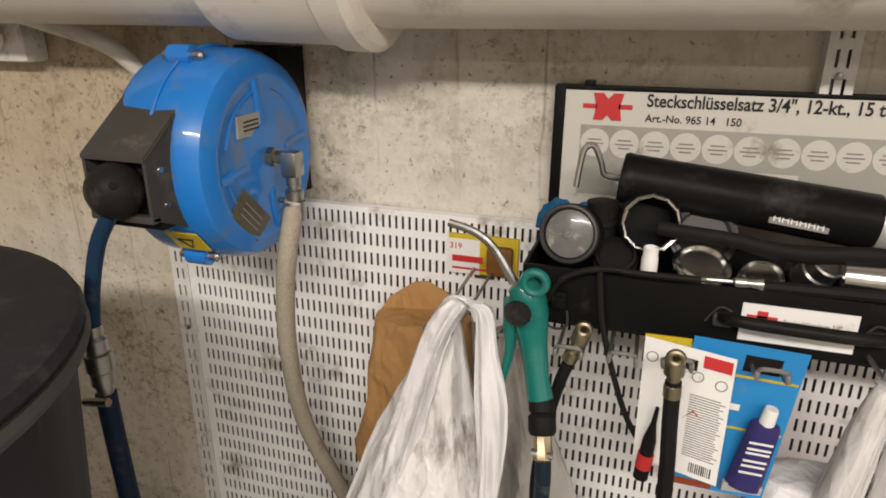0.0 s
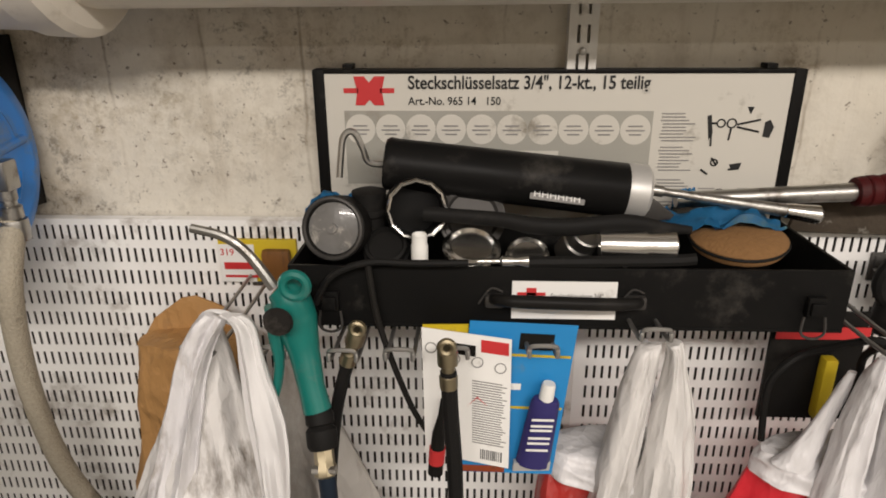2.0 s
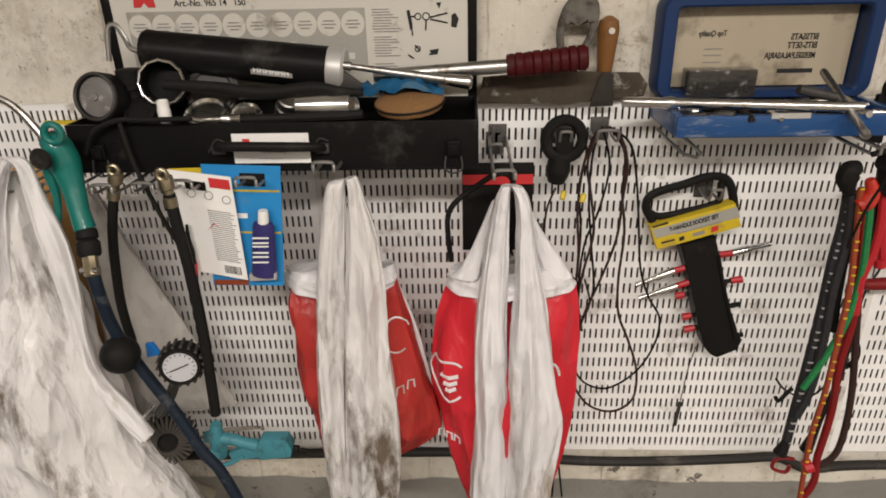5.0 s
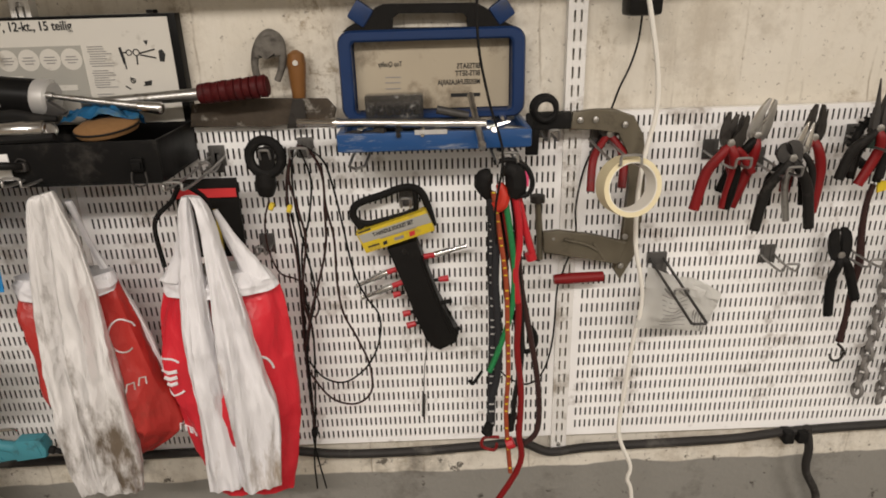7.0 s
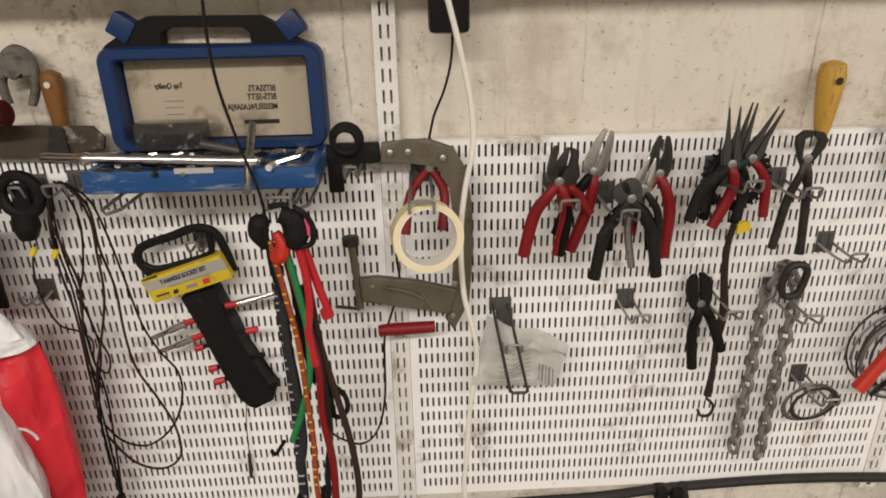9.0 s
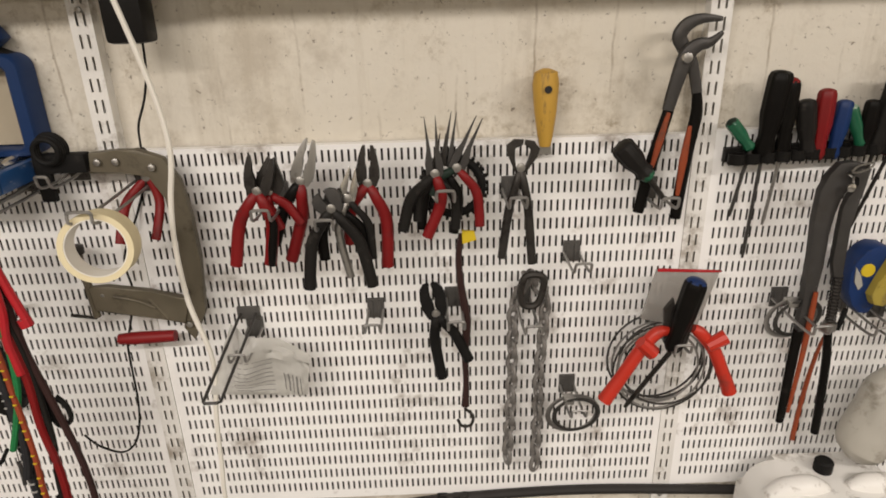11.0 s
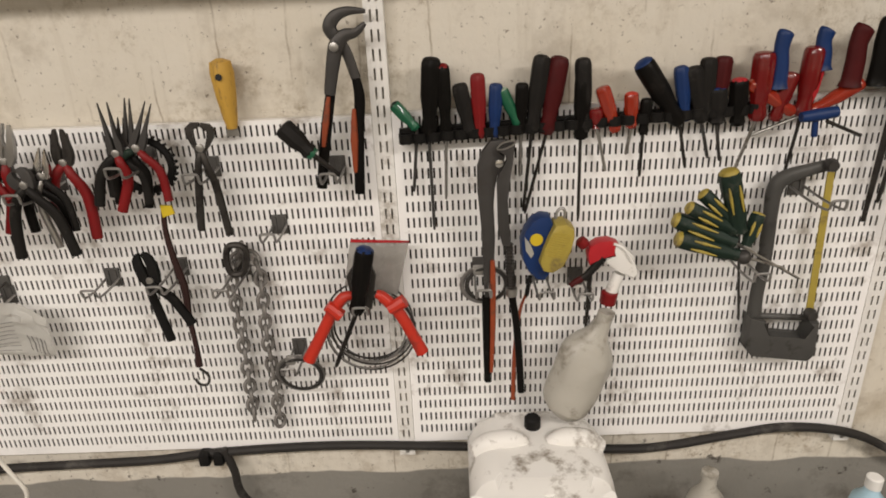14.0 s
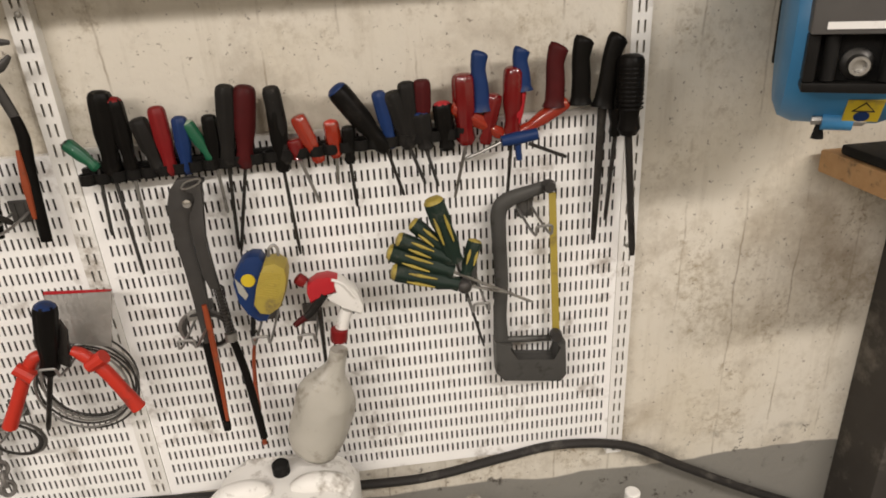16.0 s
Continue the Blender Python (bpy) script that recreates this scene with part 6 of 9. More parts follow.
th = thing("yellow_card", (-1.05, -0.195, 1.63), "yellow card edge behind the white card", "hanging card")
part("card", slab(B(), [(-1.084, 1.630), (-1.038, 1.631), (-1.039, 1.606), (-1.083, 1.606)], -0.1955, -0.194), "yellow", th)

# tyre inflator with its dial, ribbed brush wheel and teal spray gun
g = (-1.085, 1.369)
mm = Matrix.Translation((g[0], -0.275, g[1])) @ pose(0, 0, 0, 86, 0, 12)
th = thing("tyre_inflator", (g[0], -0.25, g[1] - 0.1), "tyre inflator gauge in a ribbed rubber cover", "pressure gauge")
prof = [(0.018, -0.034), (0.026, -0.03), (0.029, -0.02), (0.029, 0.0), (0.027, 0.004), (0.0235, 0.004), (0.0225, 0.0)]
cover = part("rubber_cover", lathe(B(), prof, mm, 32), "rubber", th)
for k in range(18):
    a = 6.2832 * k / 18
    part("cover_rib", tube(B(), [mm @ Vector((0.030 * math.cos(a), 0.030 * math.sin(a), -0.026)), mm @ Vector((0.0305 * math.cos(a), 0.0305 * math.sin(a), 0.0))], 0.0024, 6, smooth=0), "dusty", cover)
dial = part("dial", lathe(B(), [(0.0228, 0.0), (0.0228, 0.0015)], mm, 28), "dialface", th, "white dial face")
part("needle", tube(B(), [mm @ Vector((-0.014, -0.005, 0.003)), mm @ Vector((0.012, 0.004, 0.003))], 0.0008, 5, smooth=0), "ink", dial)
for k in range(14):
    a = radians(-40 + 20 * k)
    part("tick", tube(B(), [mm @ Vector((0.0175 * math.cos(a), 0.0175 * math.sin(a), 0.0022)), mm @ Vector((0.0205 * math.cos(a), 0.0205 * math.sin(a), 0.0022))], 0.0005, 4, smooth=0), "ink", dial)
part("blue_tag", slab(B(), [(-1.15, 1.381), (-1.14, 1.383), (-1.13, 1.363), (-1.152, 1.358)], -0.2367, -0.2311, 0.001), "blue", th, "bright blue plastic tab")
part("stem", tube(B(), [(-1.121, -0.234, 1.311), (-1.137, -0.234, 1.28), (-1.156, -0.234, 1.254)], 0.008, 10), "gunmetal", th)
part("lever", tube(B(), [(-1.155, -0.243, 1.279), (-1.19, -0.243, 1.24), (-1.201, -0.243, 1.232)], 0.0028, 8), "chrome", th)
w0 = (-1.174, 1.172)
mm = Matrix.Translation((w0[0], -0.2, w0[1])) @ pose(0, 0, 0, 74, 0, 20)
th = thing("brush_wheel", (w0[0], -0.18, w0[1] - 0.05), "round ribbed dark rubber wheel below the gauge", "wheel")
hub = part("hub", lathe(B(), [(0.032, -0.03), (0.036, -0.02), (0.034, 0.0), (0.016, 0.006), (0.012, 0.002)], mm, 28), "rubber", th)
for k in range(30):
    a = 6.2832 * k / 30
    part("rib", tube(B(), [mm @ Vector((0.016 * math.cos(a), 0.016 * math.sin(a), 0.007)), mm @ Vector((0.040 * math.cos(a), 0.040 * math.sin(a), 0.001)), mm @ Vector((0.043 * math.cos(a), 0.043 * math.sin(a), -0.02))], 0.0026, 6, smooth=2), "dusty", hub)
th = thing("teal_spray_gun", (-0.837, -0.15, 0.984), "small teal plastic spray gun with a steel trigger", "spray gun")
Y = -0.16
part("gun_head", tube(B(), [(-1.114, -0.15, 1.167), (-1.117, -0.15, 1.145), (-1.117, -0.15, 1.113), (-1.116, -0.15, 1.095)], [0.008, 0.0125, 0.014, 0.010], 12), "teal", th)
part("air_cap", lathe(B(), [(0.006, 0), (0.010, 0.002), (0.010, 0.010), (0.012, 0.012), (0.012, 0.02)], frame_at(*[(-1.139, -0.15, 1.137), (-1.118, -0.15, 1.14)]), 14), "teal", th)
part("side_knob", lathe(B(), [(0.012, 0), (0.011, 0.005), (0.006, 0.007)], pose(-1.117, Y - 0.013, 1.119, 90), 16), "teal", th)
part("barrel", tube(B(), [(-1.112, -0.15, 1.135), (-1.089, -0.15, 1.132), (-1.07, -0.15, 1.125), (-1.045, -0.15, 1.119)], [0.011, 0.0105, 0.010, 0.012], 12), "teal", th)
part("barrel_rib", slab(B(), [(-1.101, 1.105), (-1.044, 1.132), (-1.045, 1.097), (-1.096, 1.089)], -0.1558, -0.1446, 0.002), "teal", th)
part("grip", slab(B(), [(-1.051, 1.118), (-1.039, 1.141), (-0.994, 1.142), (-0.986, 1.122), (-0.99, 1.104), (-1.045, 1.097)], -0.1632, -0.1372, 0.004), "teal", th)
part("grip_recess", slab(B(), [(-1.038, 1.11), (-1.033, 1.131), (-1, 1.132), (-0.996, 1.11)], -0.1646, -0.1623, 0.001), "teal", th)
part("hand_guard", tube(B(), [(-1.124, -0.155, 1.11), (-1.129, -0.155, 1.089), (-1.114, -0.155, 1.08), (-1.094, -0.155, 1.088), (-1.075, -0.155, 1.101)], 0.0042, 8), "teal", th)
part("trigger", tube(B(), [(-1.097, -0.161, 1.162), (-1.069, -0.161, 1.165), (-1.038, -0.161, 1.168), (-1.029, -0.161, 1.163)], [0.0032, 0.0036, 0.003, 0.0026], 8), "chrome", th)
part("nozzle", tube(B(), [(-1.152, -0.15, 1.135), (-1.136, -0.15, 1.138)], 0.003, 8), "brass", th)
part("hose_tail", lathe(B(), [(0.007, 0), (0.0075, 0.004), (0.0075, 0.010), (0.005, 0.012), (0.005, 0.026)], frame_at(*[(-0.989, -0.15, 1.113), (-0.954, -0.15, 1.104)]), 10), "rubber", th)



# ---- above the panel: trowel, scraper, bit case ----
th = thing("plaster_trowel", (-0.552, -0.057, 1.676), "mortar-crusted plastering trowel with a loop handle", "trowel")
part("blade", slab(B(), [(-0.669, 1.679), (-0.661, 1.717), (-0.566, 1.724), (-0.434, 1.72), (-0.42, 1.703), (-0.425, 1.686), (-0.535, 1.676)], -0.0423, -0.0349, 0.002), "mortar", th)
part("loop_handle", tube(B(), [(-0.548, -0.029, 1.752), (-0.55, -0.029, 1.78), (-0.54, -0.029, 1.81), (-0.521, -0.029, 1.824), (-0.504, -0.029, 1.812), (-0.504, -0.029, 1.778), (-0.516, -0.029, 1.75)], [0.0055, 0.006, 0.007, 0.009, 0.007, 0.006, 0.0055], 12, flat=1.4), "crust", th, "crusted oval handle")
part("palm_pad", slab(B(), [(-0.549, 1.789), (-0.541, 1.812), (-0.529, 1.824), (-0.518, 1.827), (-0.507, 1.824), (-0.5, 1.808), (-0.501, 1.791), (-0.513, 1.789), (-0.528, 1.792), (-0.539, 1.787)], -0.0405, -0.0200, 0.006), "crust", th)
th = thing("wooden_scraper", (-0.459, -0.08, 1.674), "paint scraper with a brown wooden handle", "scraper")
hp = [(-0.481, -0.029, 1.798), (-0.483, -0.029, 1.72)]
part("handle", lathe(B(), [(0.004, 0), (0.0135, 0.006), (0.0155, 0.02), (0.0135, 0.045), (0.0115, 0.07), (0.010, 0.085)], frame_at(*hp), 18), "wood", th)
part("hole", lathe(B(), [(0.0045, 0), (0.0045, 0.001)], pose(-0.48, -0.046, 1.779, 90), 14), "sign", th)
part("blade", slab(B(), [(-0.49, 1.722), (-0.473, 1.721), (-0.47, 1.674), (-0.505, 1.673)], -0.0488, -0.0470), "darksteel", th)

th = thing("bit_case", (-0.255, -0.094, 1.628), "open dark blue plastic bit case with its lid against the wall", "tool case")
x0, x1, zt, zb = -0.41, -0.102, 1.826, 1.68
bm = B()
# a frame with rounded corners, open in front
outer = rounded(x0, x1, zb, zt, 0.022, 5)
inner = rounded(x0 + 0.022, x1 - 0.022, zb + 0.012, zt - 0.018, 0.008, 5)
rows = [[bm.verts.new((x, y, z)) for x, z in line] for line, y in ((outer, -0.005), (outer, -0.040), (rounded(x0 + 0.003, x1 - 0.003, zb + 0.003, zt - 0.003, 0.020, 5), -0.045), (rounded(x0 + 0.019, x1 - 0.019, zb + 0.010, zt - 0.015, 0.009, 5), -0.045), (inner, -0.042), (inner, -0.008))]
k = len(outer)
for p, q in zip(rows, rows[1:]):
    for i in range(k):
        bm.faces.new((p[i], p[(i + 1) % k], q[(i + 1) % k], q[i]))
bm.faces.new(rows[0])
bm.faces.new(rows[-1])
lid = part("lid", bm, "bluecase", th)
part("insert_card", box(B(), x0 + 0.024, x1 - 0.024, -0.0135, -0.0105, zb + 0.014, zt - 0.020), "insert", lid, "yellowed printed card")
for text, x, z, size, squeeze in (('BITSSATS', -0.175, 1.759, 0.0125, 0.78), ('BITS-SETT', -0.175, 1.747, 0.0125, 0.78), ('MEISSELPALASARJA', -0.175, 1.733, 0.012, 0.72), ('Top Quality', -0.307, 1.766, 0.011, 0.75)):
    words(text, x, z, -0.0140, size, "ink", lid, mirror=True, squeeze=squeeze, bold=0.0002)
bars([(-0.226, -0.175, 1.715, 0.006)], -0.0142, "ink", lid)
bars([(-0.336, -0.310, 1.748, 0.0016), (-0.337, -0.311, 1.739, 0.0016), (-0.337, -0.311, 1.729, 0.0016)], -0.0142, "inkgrey", lid)
part("carry_handle", slab(B(), [(-0.401, 1.824), (-0.392, 1.831), (-0.37, 1.843), (-0.345, 1.86), (-0.332, 1.865), (-0.182, 1.863), (-0.167, 1.855), (-0.14, 1.834), (-0.116, 1.824), (-0.108, 1.815), (-0.256, 1.819), (-0.256, 1.827), (-0.197, 1.826), (-0.197, 1.841), (-0.205, 1.848), (-0.308, 1.85), (-0.318, 1.843), (-0.319, 1.828), (-0.257, 1.827), (-0.257, 1.819)], -0.0349, -0.0100), "black", lid, "black carrying handle")
for x, z, s in ((-0.372, 1.848, 1), (-0.138, 1.846, -1)):
    bm = B()
    box(bm, -0.016, 0.016, -0.014, 0.014, -0.012, 0.020, 0.004, Matrix.Translation((x, -0.025, z)) @ pose(0, 0, 0, 0, 35 * s, 0))
    part("corner_clasp", bm, "bluecase", lid)
y0, y1 = -0.155, -0.02
tz1, tz0, tx0, tx1 = 1.681, 1.65, -0.408, -0.106
bm = B()
box(bm, tx0 + 0.008, tx1 - 0.008, y0 + 0.006, y1, tz0, tz0 + 0.006, 0.002)
box(bm, tx0, tx1, y0, y0 + 0.012, tz0 + 0.002, tz1, 0.004)
box(bm, tx0, tx0 + 0.012, y0 + 0.012, y1, tz0 + 0.002, tz1, 0.003)
box(bm, tx1 - 0.012, tx1, y0 + 0.012, y1, tz0 + 0.002, tz1, 0.003)
box(bm, tx0 + 0.012, tx1 - 0.012, y0 + 0.012, y1, tz0 + 0.005, tz1 - 0.010, 0.002)
# same plastic as the lid, with the overhead light put into its colour
tray = part("tray", bm, "bluetray", th, "bright blue tray with overhead light in its colour")
part("front_stripe", slab(B(), [(-0.327, 1.668), (-0.162, 1.665), (-0.188, 1.655), (-0.297, 1.654)], -0.1479, -0.1454), "greycover", tray)
random.seed(12)
for k in range(22):
    x = tx0 + 0.022 + (tx1 - tx0 - 0.044) * k / 21
    r = random.choice((0.005, 0.006, 0.008))
    y = -0.10 + 0.05 * (k % 3 - 1) * 0.8
    part("bit", lathe(B(), [(r * 0.6, -0.02), (r, -0.018), (r, 0.006), (r * 0.6, 0.02)], Matrix.Translation((x, y, tz1 - 0.004)) @ pose(0, 0, 0, random.choice((90, 75)), 0, random.choice((0, 90, 60))), 8), random.choice(("steel", "chrome", "darksteel")), tray)
part("lock_tab", box(B(), (tx0 + tx1) / 2 - 0.03, (tx0 + tx1) / 2 + 0.02, y0 - 0.0015, y0 + 0.001, tz1 - 0.004, tz1 + 0.003), "silverpaint", tray)
th = thing("clear_bit_box", (-0.307, -0.085, 1.675), "small clear plastic box of dark bits on the case", "box")
q = [(-0.37, -0.043, 1.725), (-0.273, -0.043, 1.686)]
part("box_shell", box(B(), q[0][0], q[1][0], -0.0619, -0.0293, q[1][2], q[0][2], 0.003), "clearbox", th)
for k in range(6):
    x = q[0][0] + (k + 0.6) * (q[1][0] - q[0][0]) / 6.4
    part("bit", lathe(B(), [(0.004, 0), (0.0055, 0.002), (0.0055, 0.02)], pose(x, -0.048, q[1][2] + 0.004), 8), "darksteel", th)

th = thing("breaker_bar", (-0.345, -0.15, 1.667), "long chromed breaker bar laid across the bit case", "breaker bar")
bb_ = [Vector(p) for p in [(-0.473, -0.113, 1.693), (-0.407, -0.122, 1.693), (-0.189, -0.159, 1.692)]]
part("bar", lathe(B(), [(0.006, 0), (0.0072, 0.002), (0.0072, 0.055), (0.0088, 0.058), (0.0088, 0.066), (0.0066, 0.07), (0.0066, 0.30)], frame_at(bb_[0], bb_[2]), 16), "chrome", th)
th = thing("sliding_handle", (-0.174, -0.155, 1.63), "steel sliding T-bar with a ball end", "T-bar")
sb = [(-0.197, -0.085, 1.726), (-0.186, -0.201, 1.663)]
n = (Vector(sb[1]) - Vector(sb[0])).length
part("bar", lathe(B(), [(0.004, 0), (0.0052, 0.003), (0.0052, n - 0.01), (0.0066, n - 0.008), (0.005, n)], frame_at(*sb), 12), "steel", th)
part("cross_bar", lathe(B(), [(0.0065, 0), (0.0065, 0.05)], frame_at(*[(-0.252, -0.141, 1.712), (-0.199, -0.141, 1.7)]), 12), "gunmetal", th)
th = thing("shelf_hooks", (-0.255, -0.094, 1.621), "pair of wire brackets under the bit case", "hook")
for u in ((-0.38, 1.631), (-0.133, 1.629)):
    part("bracket", tube(B(), [(u[0] - 0.012, FACE, u[1]), (u[0] - 0.012, -0.15, u[1] - 0.002), (u[0] + 0.012, -0.15, u[1] - 0.002), (u[0] + 0.012, FACE, u[1])], 0.0025, 8, smooth=2), "zinc", th)

# roll hung at the end of the case
th = thing("cable_roll", (-0.027, -0.066, 1.642), "small black coiled strap on a wire hook", "strap")
c = (-0.073, 1.693)
for k in range(3):
    part("coil", ring(c[0], -0.065 - 0.008 * k, c[1] + 0.003, 0.021 - 0.002 * k, 0.0042), "rubber", th)
part("tail", box(B(), c[0] - 0.03, c[0] - 0.008, -0.07, -0.06, c[1] - 0.075, c[1] - 0.004, 0.003), "rubber", th)
wire_hook(-0.065, 1.654, 0.10)

# big locking clamp
Y = -0.06
th = thing("locking_clamp", (0.06, Y, 1.36), "large plated steel locking C-clamp with a red lever", "clamp")
part("frame_arm", slab(B(), [(-0.024, 1.688), (0.015, 1.691), (0.045, 1.691), (0.08, 1.678), (0.099, 1.644), (0.106, 1.594), (0.108, 1.519), (0.102, 1.429), (0.077, 1.378), (0.063, 1.4), (0.078, 1.452), (0.08, 1.556), (0.076, 1.618), (0.057, 1.654), (0.015, 1.658), (-0.028, 1.658)], -0.0646, -0.0498, 0.003), "clampsteel", th)
part("rubber_jaw", box(B(), -0.092, -0.027, Y - 0.012, Y + 0.01, 1.661, 1.689, 0.004), "rubber", th)
part("lower_arm", slab(B(), [(-0.069, 1.478), (-0.042, 1.48), (0.023, 1.469), (0.082, 1.454), (0.069, 1.41), (0.028, 1.421), (-0.066, 1.438)], -0.0702, -0.0572, 0.003), "clampsteel", th)
part("lever_edge", tube(B(), [(-0.032, -0.072, 1.464), (0.006, -0.072, 1.454), (0.029, -0.072, 1.441)], 0.0028, 8), "clampsteel", th)
part("screw_rod", tube(B(), [(-0.079, -0.059, 1.538), (-0.074, -0.059, 1.477), (-0.072, -0.059, 1.423)], 0.006, 10), "clampsteel", th)
part("screw_knob", lathe(B(), [(0.006, -0.008), (0.013, -0.006), (0.013, 0.006), (0.006, 0.008)], pose(-0.079, -0.062, 1.539), 14), "darksteel", th)
part("cross_pin", tube(B(), [(-0.111, -0.061, 1.428), (-0.072, -0.061, 1.422)], 0.0028, 8), "darksteel", th)
part("red_lever", tube(B(), [(-0.045, -0.061, 1.382), (-0.017, -0.061, 1.383), (0.046, -0.061, 1.385)], [0.0085, 0.0105, 0.0095], 12), "redgrip", th, "red dipped lever")
part("link", tube(B(), [(0.021, -0.068, 1.456), (0.044, -0.068, 1.42)], 0.004, 8), "clampsteel", th)
for u, v in ((688, 270), (722, 268), (775, 275), (660, 505), (790, 548), (800, 562)):
    p = {688: (-0.012, 1.675), 722: (0.014, 1.675), 775: (0.064, 1.665), 660: (-0.05, 1.465), 790: (0.079, 1.464), 800: (0.075, 1.408)}[u]
    part("rivet", lathe(B(), [(0.0055, 0), (0.005, 0.003), (0.002, 0.004)], pose(p[0], -0.0665, p[1], 90), 12), "steel", th)

th = thing("masking_tape", (0.036, -0.201, 1.558), "roll of cream masking tape hung on a hook", "tape roll")
mm = Matrix.Translation((0.036, -0.199, 1.597)) @ pose(0, 0, 0, 83, 0, 8)
part("roll", hoop([(0.0385, -0.017), (0.0458, -0.017), (0.0462, 0.0), (0.0458, 0.017), (0.0385, 0.017)], mm), "tape", th)
part("core", hoop([(0.0368, -0.0165), (0.0383, -0.0165), (0.0383, 0.0165), (0.0368, 0.0165)], mm), "cream", th)
wire_hook(0.0305, 1.634, 0.20, 0.03)

th = thing("power_adapter", (0.118, -0.066, 1.878), "black plug-in power adapter with a thin lead", "power adapter")
q = [(0.048, -0.066, 1.907), (0.102, -0.066, 1.837)]
part("body", box(B(), q[0][0], q[1][0], -0.0944, -0.0479, q[1][2], q[0][2] + 0.02, 0.008), "black", th)
part("lead", tube(B(), [(0.081, -0.057, 1.837), (0.078, -0.057, 1.798), (0.068, -0.057, 1.76), (0.053, -0.057, 1.725), (0.046, -0.048, 1.694), (0.033, -0.029, 1.639), (0.01, -0.025, 1.584), (-0.01, -0.057, 1.521), (-0.008, -0.057, 1.464), (-0.025, -0.057, 1.404), (-0.037, -0.057, 1.363), (-0.042, -0.057, 1.253), (-0.058, -0.057, 1.184), (-0.087, -0.057, 1.155), (-0.125, -0.057, 1.169), (-0.147, -0.057, 1.194)], 0.0018, 6), "rubber", th)
th = thing("hanging_white_cable", (0.148, -0.094, 1.011), "white cord hanging down in front of the panel", "cord")
part("cord_run", tube(B(), [(0.068, -0.094, 1.899), (0.087, -0.094, 1.823), (0.102, -0.094, 1.749), (0.105, -0.094, 1.687), (0.093, -0.094, 1.62), (0.087, -0.094, 1.551), (0.091, -0.094, 1.458), (0.111, -0.094, 1.356), (0.1, -0.094, 1.249), (0.094, -0.094, 1.156), (0.09, -0.094, 1.057)] + [(0.119, -0.094, 0.977), (0.116, -0.094, 0.941), (0.128, -0.094, 0.897)] + [(0.145, -0.1, 0.7)], 0.0042, 8), "cream", th)

# ---- strap light, wires, T-handle set, bungees ----
th = thing("strap_lamp", (-0.509, -0.066, 1.509), "black inspection lamp hung by its ring with a thin lead", "lamp")
c = (-0.542, 1.627)
part("ring_head", tube(B(), [(c[0] + 0.027 * math.cos(a), -0.07, c[1] + 0.003 + 0.029 * math.sin(a)) for a in np.linspace(0, 6.2832, 25)[:-1]], 0.0085, 10, True, 0), "rubber", th)
part("clip", box(B(), c[0] - 0.012, c[0] + 0.014, -0.075, -0.062, c[1] - 0.025, c[1] + 0.02, 0.004), "black", th)
part("lamp_body", tube(B(), [(-0.547, -0.066, 1.603), (-0.548, -0.066, 1.581), (-0.55, -0.066, 1.562)], [0.016, 0.019, 0.012], 12), "black", th)
part("lead", tube(B(), [(-0.549, -0.057, 1.55), (-0.561, -0.057, 1.513), (-0.562, -0.057, 1.463), (-0.547, -0.057, 1.413), (-0.519, -0.057, 1.399), (-0.502, -0.057, 1.38), (-0.508, -0.057, 1.342), (-0.492, -0.057, 1.32), (-0.482, -0.057, 1.348), (-0.493, -0.057, 1.391)], 0.0017, 6), "wire", th)
wire_hook(-0.541, 1.628, 0.06)
wire_hook(-0.571, 1.457, 0.06)
wire_hook(-0.642, 1.611, 0.06)

